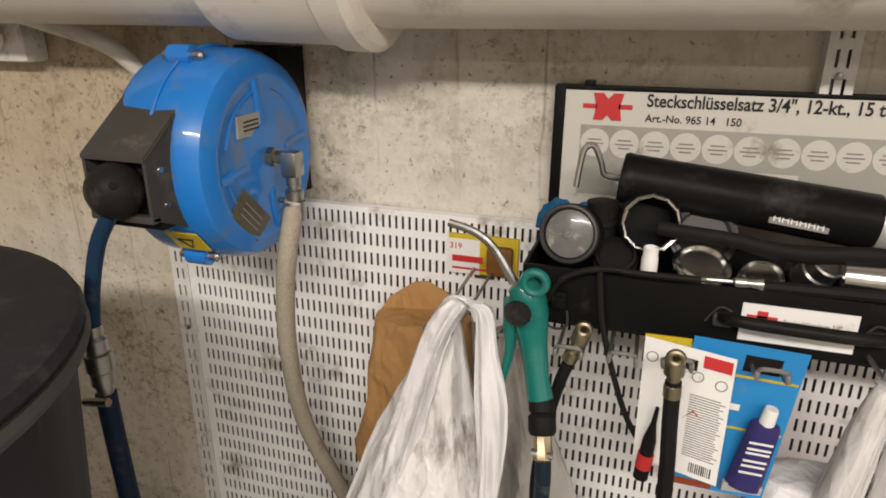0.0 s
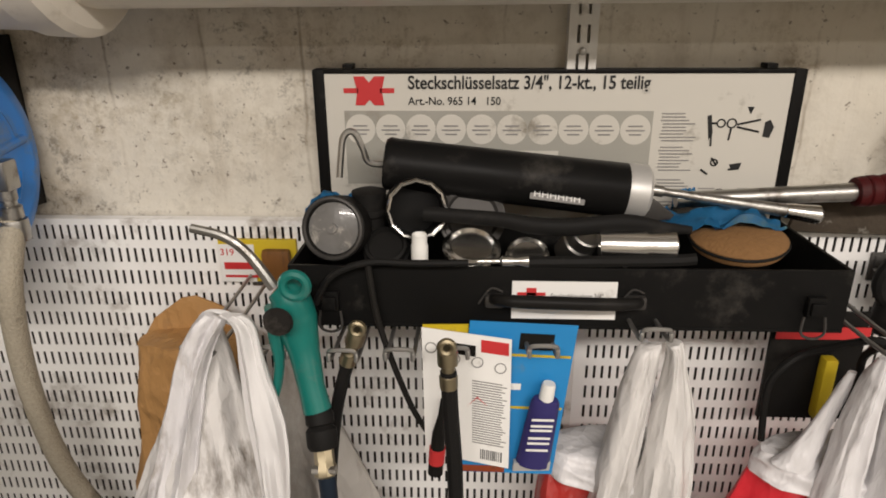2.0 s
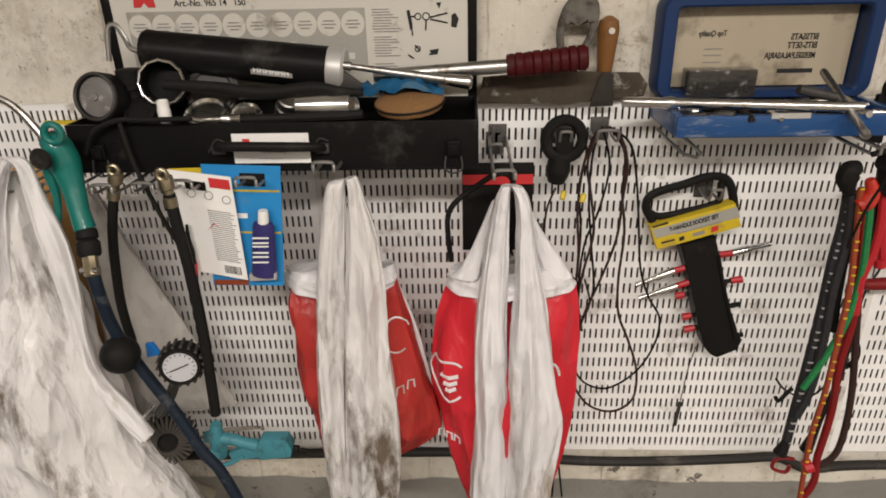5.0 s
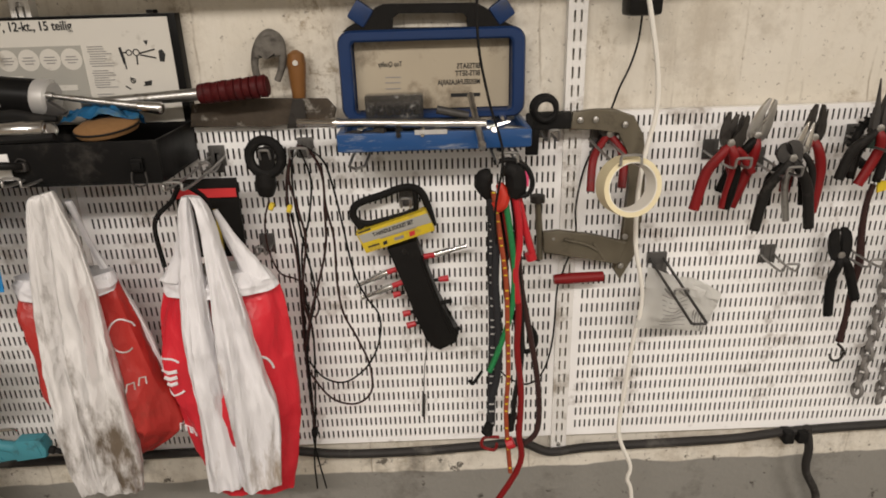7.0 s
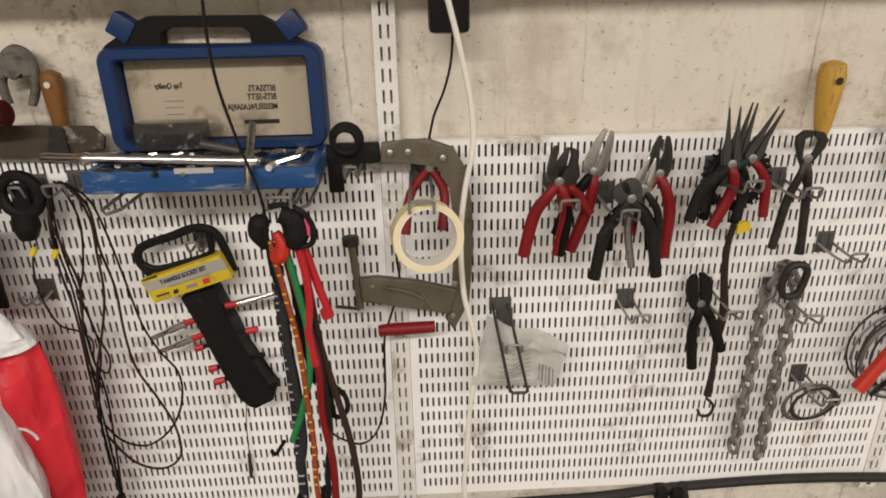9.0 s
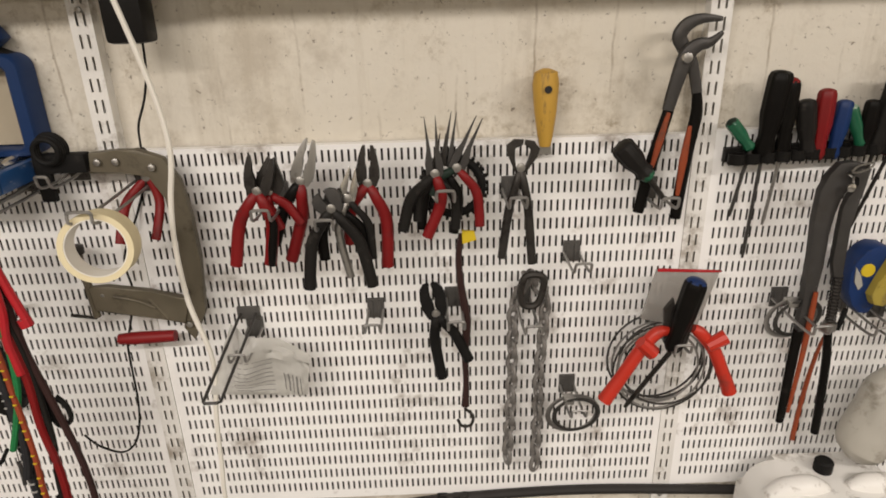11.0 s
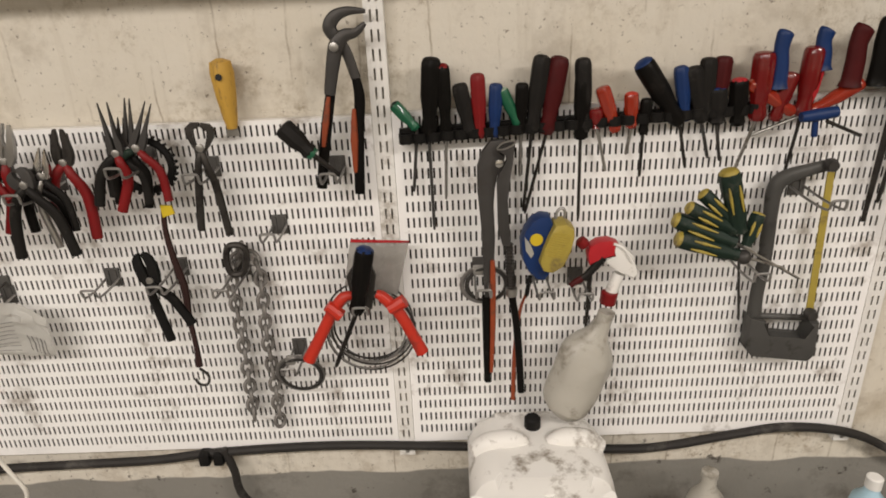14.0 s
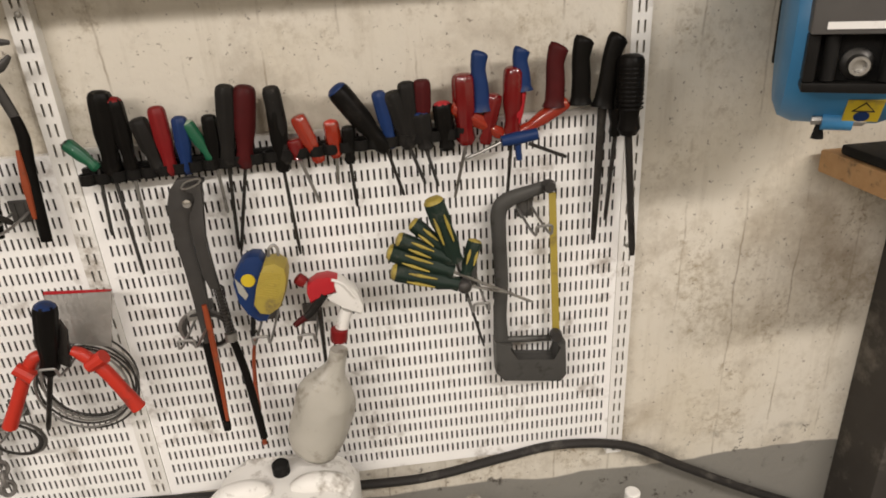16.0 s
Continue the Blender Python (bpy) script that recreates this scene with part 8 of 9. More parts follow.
# tie strap with its yellow tag and hook
th = thing("rubber_tie", (0.538, -0.066, 1.105), "twisted dark rubber tie with a yellow tag and wire hook", "elastic strap")
part("strap", tube(B(), [(0.511, -0.066, 1.546), (0.506, -0.066, 1.508), (0.509, -0.066, 1.458), (0.517, -0.066, 1.397), (0.514, -0.066, 1.334), (0.515, -0.066, 1.278), (0.513, -0.066, 1.232)], [0.005, 0.005, 0.006, 0.0075, 0.0055, 0.005, 0.007], 8), "wire", th)
part("tag", slab(B(), [(0.511, 1.556), (0.53, 1.554), (0.533, 1.54), (0.512, 1.534)], -0.0777, -0.0739), "yellow", th)
part("hook_end", tube(B(), [(0.512, -0.066, 1.226), (0.526, -0.066, 1.21), (0.522, -0.066, 1.191), (0.507, -0.066, 1.19), (0.5, -0.066, 1.203)], 0.0026, 8), "darksteel", th)

for (x, z), reach in (((0.368, 1.401), 0.06), ((0.692, 1.492), 0.06), ((0.498, 1.417), 0.08), ((0.613, 1.413), 0.09), ((0.233, 1.606), 0.09), ((0.318, 1.589), 0.09), ((0.486, 1.625), 0.09), ((0.59, 1.603), 0.07), ((0.807, 1.595), 0.07), ((0.696, 1.238), 0.07), ((0.841, 1.371), 0.09), ((1.049, 1.395), 0.09), ((1.156, 1.38), 0.08), ((1.224, 1.367), 0.07), ((1.505, 1.406), 0.09), ((1.605, 1.527), 0.09), ((0.164, 1.374), 0.08)):
    wire_hook(x, z, reach * 1.45, 0.024)

# plastic bag on a long hook
th = thing("spare_part_bag", (0.195, -0.057, 1.336), "clear plastic bag with printed label clipped on the panel", "plastic bag")
cor = [Vector(p) for p in ((0.132, -0.045, 1.395), (0.262, -0.085, 1.352), (0.247, -0.065, 1.264), (0.100, -0.105, 1.298))]
bm = B()
grid = []
for i in range(17):
    row = []
    for j in range(17):
        u, v = i / 16, j / 16
        p = cor[0].lerp(cor[1], u).lerp(cor[3].lerp(cor[2], u), v)
        p += Vector((0, -0.045 * math.exp(-((u - 0.3) / 0.22) ** 2) * math.sin(math.pi * min(1.0, 0.25 + v * 0.75)), 0.012 * math.sin(math.pi * u) * (1 - v)))
        p.y += 0.010 * (0.3 - abs(noise.noise(Vector((u * 5, v * 5, 2))))) + 0.004 * noise.noise(Vector((u * 14, v * 14, 5)))
        row.append(bm.verts.new(p))
    grid.append(row)
for i in range(16):
    for j in range(16):
        bm.faces.new((grid[i][j], grid[i + 1][j], grid[i + 1][j + 1], grid[i][j + 1]))
FILM = BVHTree.FromBMesh(bm)
bmesh.ops.solidify(bm, geom=bm.faces[:], thickness=0.0012)
part("film", bm, "film", th)


def on_film(x, z):
    hit = FILM.ray_cast(Vector((x, -0.6, z)), Vector((0, 1, 0)))[0]
    return Vector((x, (hit.y if hit else -0.09) - 0.0008, z))


for k in range(8):
    part("print_line", tube(B(), [on_film(0.145 + q, 1.362 - 0.0085 * k - 0.25 * q) for q in np.linspace(0, 0.055, 6)], 0.0007, 4, smooth=0), "inkgrey", th)
for k in range(5):
    part("label_print", tube(B(), [on_film(0.216 + 0.006 * k, 1.318 - 0.004 * k - q) for q in np.linspace(0, 0.034, 5)], 0.0015 if k % 2 else 0.0008, 4, smooth=0), "inkgrey", th)
part("hanging_loop", tube(B(), [(0.143, -0.022, 1.402), (0.144, -0.236, 1.376), (0.148, -0.242, 1.378), (0.164, -0.242, 1.378), (0.168, -0.236, 1.376), (0.169, -0.022, 1.402)], 0.0024, 8, False, 0), "gunmetal", th)
part("clip_plate", box(B(), 0.138, 0.175, -0.026, -0.0205, 1.392, 1.414, 0.001), "hookplate", th)

# yellow putty knife
th = thing("putty_knife", (0.629, -0.029, 1.679), "putty knife with a worn yellow wooden handle", "putty knife")
hp = [(0.638, -0.034, 1.784), (0.64, -0.034, 1.69)]
part("handle", lathe(B(), [(0.006, 0), (0.017, 0.005), (0.0195, 0.022), (0.0165, 0.06), (0.012, 0.095), (0.0085, 0.113)], frame_at(*hp), 18), "yellowwood", th)
part("hole", lathe(B(), [(0.0055, 0), (0.0055, 0.001)], pose(0.639, -0.054, 1.757, 90), 14), "ink", th)
part("blade", slab(B(), [(0.635, 1.692), (0.647, 1.691), (0.651, 1.658), (0.629, 1.658)], -0.0349, -0.0330), "steel", th)

# chain
th = thing("steel_chain", (0.608, -0.057, 1.058), "length of galvanised steel chain looped over a hook", "chain")
bm0 = B()
tube(bm0, [(0.0098 * math.cos(a), 0, 0.0150 * math.sin(a)) for a in np.linspace(0, 6.2832, 17)[:-1]], 0.0040, 7, True, 0)
link_mesh = mesh_of("link", bm0, "galvanised")
for strand in ([(0.619, -0.043, 1.457), (0.598, -0.043, 1.413), (0.595, -0.043, 1.349), (0.595, -0.043, 1.271), (0.593, -0.043, 1.188), (0.589, -0.043, 1.082)], [(0.621, -0.043, 1.457), (0.646, -0.043, 1.427), (0.647, -0.043, 1.369), (0.642, -0.043, 1.28), (0.642, -0.043, 1.187), (0.64, -0.043, 1.08)]):
    run = glide(strand, 20)
    acc, nxt, k = 0.0, 0.0, 0
    for a, b in zip(run, run[1:]):
        acc += (b - a).length
        if acc >= nxt:
            ob = new("link", link_mesh)
            ob.parent = th
            d = (b - a).normalized()
            rot = d.to_track_quat("Z", "Y").to_matrix().to_4x4()
            ob.matrix_basis = ROOTS[th.name].inverted() @ Matrix.Translation(b) @ rot @ pose(0, 0, 0, 0, 0, 55 if k % 2 else -20)
            nxt += 0.0225
            k += 1
part("shackle", tube(B(), [(0.607, -0.071, 1.467), (0.617, -0.071, 1.476), (0.634, -0.071, 1.474), (0.64, -0.071, 1.46), (0.631, -0.071, 1.426), (0.61, -0.071, 1.422), (0.603, -0.071, 1.442)], 0.006, 8, True), "darksteel", th)

# hose clamps
for (x, z), r, label in (((0.7, 1.203), 0.043, "large worn hose clamp ring on a hook"), ((1.054, 1.377), 0.040, "thin steel hose clamp ring on a hook")):
    th = thing("hose_clamp", (x, -0.06, z - r), label, "hose clamp", "hose clamps")
    part("band", tube(B(), [(x + r * math.cos(a), -0.06 - 0.01 * math.sin(a), z + r * math.sin(a)) for a in np.linspace(0, 6.2832, 33)[:-1]], 0.0045, 6, True, 0, flat=0.35), "zinc", th)
    part("band_inner", tube(B(), [(x + 0.004 + r * 0.88 * math.cos(a), -0.07 - 0.01 * math.sin(a), z + 0.004 + r * 0.9 * math.sin(a)) for a in np.linspace(0, 6.2832, 33)[:-1]], 0.004, 6, True, 0, flat=0.35), "gunmetal", th)
    part("screw_housing", box(B(), x - 0.02, x - 0.002, -0.08, -0.06, z + r - 0.012, z + r, 0.003), "steel", th)

# red-handled cutters in a coil of wire, with a zip bag
c = (0.843, 1.301)
th = thing("wire_coil", (c[0], -0.05, c[1] - 0.09), "loose coil of grey steel wire on a hook", "wire coil")
random.seed(21)
for k in range(7):
    r = 0.082 - 0.004 * (k % 4)
    ox, oz = random.uniform(-0.006, 0.006), random.uniform(-0.008, 0.008)
    part("turn_of_wire", ring(c[0] + ox, -0.045 - 0.006 * k, c[1] + oz, r, 0.0019, n=36, sides=6, sx=random.uniform(0.94, 1.02)), "zinc" if k % 2 else "gunmetal", th)
th = thing("zip_bag", (c[0], -0.06, 1.45), "clear zip bag with a red closing strip", "plastic bag")
part("film", slab(B(), [(0.821, 1.471), (0.923, 1.463), (0.897, 1.362), (0.854, 1.373), (0.803, 1.385)], -0.0609, -0.0553, 0.002), "zipfilm", th)
part("zip_strip", slab(B(), [(0.823, 1.475), (0.925, 1.468), (0.924, 1.465), (0.822, 1.47)], -0.0637, -0.0609), "red", th)
y = -0.12
pv = (0.844, 1.39)
th = thing("insulated_cutters", (pv[0], y, pv[1] - 0.1), "cable cutters with bright red dipped handles", "cutters")
part("blade", slab(B(), [(0.824, 1.37), (0.818, 1.429), (0.831, 1.448), (0.85, 1.385)], -0.1177, -0.1084, 0.002), "darksteel", th)
part("blade", slab(B(), [(0.857, 1.367), (0.869, 1.43), (0.863, 1.451), (0.835, 1.382)], -0.1223, -0.1130, 0.002), "darksteel", th)
for pts in ([(0.828, -0.118, 1.394), (0.809, -0.118, 1.39), (0.786, -0.118, 1.359), (0.76, -0.118, 1.312), (0.736, -0.118, 1.269)], [(0.866, -0.118, 1.396), (0.878, -0.118, 1.388), (0.903, -0.118, 1.357), (0.922, -0.118, 1.317), (0.939, -0.118, 1.277)]):
    part("handle", tube(B(), pts, [0.007, 0.010, 0.0105, 0.0105, 0.012], 12), "orangered", th, "bright red dipped grip")
part("guard", tube(B(), [(0.782, -0.127, 1.381), (0.804, -0.127, 1.36)], [0.010, 0.012], 10), "orangered", th)
part("guard", tube(B(), [(0.888, -0.127, 1.369), (0.915, -0.127, 1.385)], [0.010, 0.012], 10), "orangered", th)


# ---- screwdrivers ----
def screwdriver(top, bottom, tip, grip, r=0.013, y=-0.06, blade=0.0028, cap=None, label="", group="screwdrivers in the rack", pistol=False):
    """A driver from its handle's top to its foot and the blade's tip, in x and z at depth y."""
    a, b = Vector((top[0], y, top[1])), Vector((bottom[0], y, bottom[1]))
    n = (b - a).length
    names = {"blackgrip": "black", "greygrip": "grey", "redgrip": "red", "ruby": "clear red", "amber": "clear amber", "navy": "blue", "greengrip": "green", "maroon": "dark red", "red": "bright red", "orangered": "orange", "darkgreen": "dark green", "green": "green"}
    th = thing("screwdriver", b, label or "screwdriver with a {} handle standing in the rack".format(names[grip]), "screwdriver", group)
    prof = [(r * 0.2, 0), (r * 0.55, 0.008 * n), (r * 0.84, 0.03 * n), (r * 0.97, 0.075 * n), (r, 0.13 * n), (r * 0.98, 0.5 * n), (r * 0.78, 0.68 * n), (r * 0.70, 0.78 * n), (r * 0.86, 0.92 * n), (r * 0.6, n)]
    bm = lathe(B(), prof, frame_at(a, b), 36, random.choice((6, 8, 0)), 0.055)
    part("handle", bm, grip, th)
    if cap:
        part("end_cap", lathe(B(), [(r * 0.2, -0.0015), (r * 0.6, 0.0), (r * 0.90, 0.035 * n), (r * 0.92, 0.05 * n)], frame_at(a, b), 16), cap, th)
    if tip:
        t = Vector((tip[0], y * 0.75, tip[1]))
        part("shank", lathe(B(), [(blade, 0), (blade, (t - b).length * 0.93), (blade * 0.7, (t - b).length)], frame_at(b, t), 10), random.choice(("darksteel", "gunmetal", "steel")), th)
    return th


x0, x1 = 0.908, 1.667
th = thing("screwdriver_rack", ((x0 + x1) / 2, FACE, 1.67), "long black plastic rack of clip rings for screwdrivers", "tool rack")
ra, rb = (0.918, 1.646), (1.35, 1.666)
part("back_strip", slab(B(), [(ra[0], ra[1] + 0.012), (rb[0] + 0.16, rb[1] + 0.012), (rb[0] + 0.16, rb[1] - 0.010), (ra[0], ra[1] - 0.010)], -0.034, FACE - 0.001, 0.002), "black", th)
for k in range(26):
    x = ra[0] + 0.012 + (rb[0] + 0.14 - ra[0]) * k / 25
    z = ra[1] + (rb[1] - ra[1]) * (x - ra[0]) / (rb[0] - ra[0]) - 0.002
    part("clip_ring", lathe(B(), [(0.0105, -0.008), (0.0125, -0.008), (0.0125, 0.008), (0.0105, 0.008), (0.0105, -0.008)], pose(x, -0.045, z), 14), "black", th)
random.seed(31)
drivers = (
    ((0.912, 1.694), (0.949, 1.660), (0.937, 1.549), "greengrip", 0.010, "darkgreen"),
    ((0.978, 1.765), (0.968, 1.650), (0.969, 1.477), "blackgrip", 0.0165, None),
    ((0.994, 1.753), (0.997, 1.652), (0.992, 1.533), "blackgrip", 0.0125, "redgrip"),
    ((1.020, 1.722), (1.037, 1.648), None, "greygrip", 0.0135, None),
    ((1.050, 1.737), (1.053, 1.641), None, "redgrip", 0.0125, None),
    ((1.080, 1.720), (1.076, 1.641), None, "navy", 0.0115, None),
    ((1.089, 1.711), (1.116, 1.658), None, "greengrip", 0.0095, "sage"),
    ((1.122, 1.719), (1.120, 1.647), (1.120, 1.569), "blackgrip", 0.011, None),
    ((1.154, 1.761), (1.138, 1.647), (1.126, 1.505), "greygrip", 0.0145, None),
    ((1.182, 1.758), (1.162, 1.643), (1.129, 1.501), "maroon", 0.0165, None),
    ((1.218, 1.754), (1.225, 1.644), None, "greygrip", 0.0135, None),
    ((1.220, 1.724), (1.219, 1.632), (1.223, 1.486), "blackgrip", 0.0135, "maroon"),
    ((1.250, 1.708), (1.277, 1.642), None, "amber", 0.0125, None),
    ((1.241, 1.673), (1.246, 1.648), (1.266, 1.572), "ruby", 0.0125, None),
    ((1.299, 1.696), (1.302, 1.647), (1.299, 1.600), "amber", 0.0115, "orangered"),
    ((1.325, 1.686), (1.322, 1.636), (1.325, 1.560), "blackgrip", 0.010, None),
    ((1.311, 1.745), (1.381, 1.652), (1.402, 1.572), "blackgrip", 0.0175, "navy"),
    ((1.374, 1.735), (1.390, 1.655), None, "navy", 0.0115, None),
    ((1.394, 1.733), (1.417, 1.652), (1.438, 1.588), "greygrip", 0.0145, None),
    ((1.418, 1.746), (1.421, 1.665), None, "greygrip", 0.0135, None),
    ((1.442, 1.747), (1.440, 1.675), None, "maroon", 0.0135, None),
    ((1.436, 1.699), (1.442, 1.648), (1.459, 1.582), "greygrip", 0.0155, "navy"),
    ((1.470, 1.711), (1.476, 1.644), None, "blackgrip", 0.0145, "red"),
    ((1.505, 1.752), (1.506, 1.651), (1.485, 1.560), "ruby", 0.0175, None),
    ((1.485, 1.705), (1.564, 1.661), None, "amber", 0.012, None),
    ((1.554, 1.718), (1.535, 1.649), None, "ruby", 0.0125, None),
    ((1.584, 1.757), (1.579, 1.656), (1.572, 1.547), "ruby", 0.0165, None),
    ((1.591, 1.726), (1.580, 1.655), None, "red", 0.0125, None),
    ((1.669, 1.698), (1.592, 1.661), (1.502, 1.622), "amber", 0.0125, None),
)
for top, bot, tip, grip, r, cap in drivers:
    screwdriver((top[0], top[1] + 0.009), bot, tip, grip, r, -0.046, cap=cap)


def file_tool(top, bottom, tip, grip, label, r=0.016, y=-0.055, hook=1):
    """A flat grip with a hooked heel and a long blade."""
    a, b = Vector((top[0], y, top[1])), Vector((bottom[0], y, bottom[1]))
    th = thing("saw_file", b, label, "file", "long tools at the rack's end")
    d = b - a
    s = Vector((d.z, 0, -d.x)).normalized() * -hook
    part("handle", tube(B(), [a + s * r * 0.25, a + d * 0.02 + s * r * 0.2, a + d * 0.07 + s * r * 0.1, a + d * 0.3 - s * 0.002, a + d * 0.6, a + d * 0.88, b], [r * 0.45, r * 0.8, r * 0.98, r * 0.86, r * 0.92, r * 0.95, r * 1.2], 14, flat=0.75, smooth=5), grip, th)
    if tip:
        t = Vector((tip[0], y * 0.8, tip[1]))
        part("blade", tube(B(), [b, b.lerp(t, 0.5), t], [0.0075, 0.0065, 0.0045], 6, smooth=2, flat=0.4), "darksteel", th)
    return th


file_tool((1.529, 1.791), (1.532, 1.702), None, "navy", "pull tool with a blue flat handle", 0.0135, -0.05)
file_tool((1.593, 1.791), (1.597, 1.728), None, "navy", "pull tool with a blue flat handle", 0.0135, -0.05)
file_tool((1.65, 1.793), (1.646, 1.7), None, "maroon", "knife with a dark red moulded handle", 0.0165, -0.05)
file_tool((1.689, 1.801), (1.688, 1.7), None, "blackgrip", "knife with a black moulded handle", 0.0165, -0.05)
file_tool((1.741, 1.802), (1.722, 1.694), (1.72, 1.464), "blackgrip", "rusty file with a black moulded handle", 0.0165, -0.055)
th = screwdriver((1.756, 1.775), (1.759, 1.652), (1.787, 1.434), "blackgrip", 0.0205, -0.075, 0.0058, label="very large ribbed black screwdriver at the rack's end", group="long tools at the rack's end")
for k in range(10):
    f = 0.16 + 0.055 * k
    a, b = Vector((1.756, 1.775, 0)).xzy, Vector((1.759, 1.652, 0)).xzy
    q = a.lerp(b, f)
    part("rib", ring(q.x, -0.075, q.z, 0.0198, 0.0014, axis="z", n=18, sides=5), "blackgrip", th)
th = screwdriver((1.746, 1.726), (1.747, 1.645), (1.742, 1.496), "blackgrip", 0.012, -0.05, 0.0035, label="long rusty driver behind the large one", group="long tools at the rack's end")
th = thing("t_key", (1.569, -0.094, 1.592), "blue T-handled hexagon key", "hex key")
part("cross_handle", tube(B(), [(1.553, -0.094, 1.663), (1.578, -0.094, 1.666), (1.608, -0.094, 1.67)], [0.008, 0.010, 0.009], 12), "navy", th)
part("stem", tube(B(), [(1.578, -0.09, 1.661), (1.581, -0.09, 1.631)], 0.005, 8), "navy", th)
part("key_shank", tube(B(), [(1.596, -0.09, 1.655), (1.655, -0.09, 1.629)], 0.0028, 6), "darksteel", th)

# green and yellow set fanned out of one hook
fan = (
    ((1.441, -0.115, 1.589), (1.472, -0.115, 1.483), (1.521, -0.06, 1.285)),
    ((1.408, -0.115, 1.549), (1.46, -0.115, 1.501), None),
    ((1.383, -0.115, 1.53), (1.463, -0.115, 1.486), None),
    ((1.367, -0.115, 1.505), (1.467, -0.115, 1.464), (1.604, -0.085, 1.377)),
    ((1.37, -0.115, 1.475), (1.474, -0.115, 1.441), (1.566, -0.1, 1.406)),
    ((1.506, -0.115, 1.51), (1.487, -0.115, 1.457), None),
)
for k, (top, bot, tip) in enumerate(fan):
    a, b = Vector(top), Vector(bot)
    a.y += 0.012 * (k % 2)
    th = thing("screwdriver", b, "dark green and yellow screwdriver in a fanned bunch", "screwdriver", "green screwdrivers")
    n, r = (b - a).length, 0.0165 if k == 0 else 0.0145 if k in (3, 4) else 0.012
    part("handle", lathe(B(), [(r * 0.3, 0), (r * 0.8, 0.02 * n), (r * 0.98, 0.07 * n), (r, 0.3 * n), (r * 0.86, 0.5 * n), (r * 0.95, 0.72 * n), (r * 0.7, 0.9 * n), (r * 0.8, n)], frame_at(a, b), 30, 6, 0.06), "darkgreen", th)
    part("end_cap", lathe(B(), [(r * 0.25, -0.0014), (r * 0.72, 0.0), (r * 0.93, 0.035 * n), (r * 0.95, 0.05 * n)], frame_at(a, b), 16), "dullyellow", th, "worn yellow end")
    for off in (-0.5, 0.5):
        side = Vector((b.z - a.z, 0, a.x - b.x)).normalized() * off * r
        q = a.lerp(b, 0.45) + Vector((0, -r * 0.86, 0)) + side
        part("yellow_inlay", tube(B(), [q - (b - a) * 0.22, q - (b - a) * 0.05, q + (b - a) * 0.2], [0.001, 0.0028, 0.001], 8, smooth=3), "dullyellow", th)
    if tip:
        t = Vector(tip)
        part("shank", lathe(B(), [(0.0024, 0), (0.0024, (t - b).length * 0.94), (0.0016, (t - b).length)], frame_at(b, t), 10), "steel" if k in (3, 4) else "gunmetal", th)
th = thing("clip_ball", (1.483, -0.120, 1.439), "dull steel ball end holding the fanned screwdrivers", "clip")
bm = B()
bmesh.ops.create_uvsphere(bm, u_segments=18, v_segments=12, radius=0.0125, matrix=Matrix.Translation((1.483, -0.120, 1.439)))
part("ball", bm, "gunmetal", th)
part("stem", tube(B(), [(1.483, -0.120, 1.439), (1.486, -0.08, 1.443), (1.489, FACE, 1.447)], 0.004, 8), "zinc", th)

# hacksaw
th = thing("hacksaw", (1.547, -0.066, 1.254), "grey cast hacksaw with a yellow blade hung on a hook", "hacksaw")
part("frame_bar", tube(B(), [(1.643, -0.046, 1.571), (1.609, -0.046, 1.563), (1.571, -0.046, 1.551), (1.556, -0.046, 1.533), (1.555, -0.046, 1.487), (1.558, -0.046, 1.402), (1.554, -0.046, 1.335), (1.555, -0.046, 1.287)], [0.010, 0.011, 0.014, 0.014, 0.0125, 0.012, 0.012, 0.0135], 12, flat=0.8), "castgrey", th)
part("blade", slab(B(), [(1.64, 1.558), (1.652, 1.557), (1.663, 1.288), (1.65, 1.29)], -0.0479, -0.0451), "dullyellow", th, "yellow saw blade")
bm = B()
slab(bm, [(1.542, 1.289), (1.574, 1.278), (1.576, 1.244), (1.655, 1.234), (1.657, 1.27), (1.672, 1.273), (1.675, 1.205), (1.664, 1.189), (1.556, 1.205), (1.543, 1.221)], -0.0628, -0.0293, 0.006)
tube(bm, [(1.557, -0.046, 1.285), (1.616, -0.046, 1.28), (1.664, -0.046, 1.276)], 0.0058, 10)
part("grip", bm, "castgrey", th, "moulded grey grip")
part("tension_nut", lathe(B(), [(0.010, -0.008), (0.012, 0), (0.009, 0.01)], pose(1.637, -0.058, 1.573, 90), 14), "gunmetal", th)
part("tension_nut", lathe(B(), [(0.010, -0.008), (0.012, 0), (0.009, 0.01)], pose(1.653, -0.058, 1.29, 90), 14), "gunmetal", th)

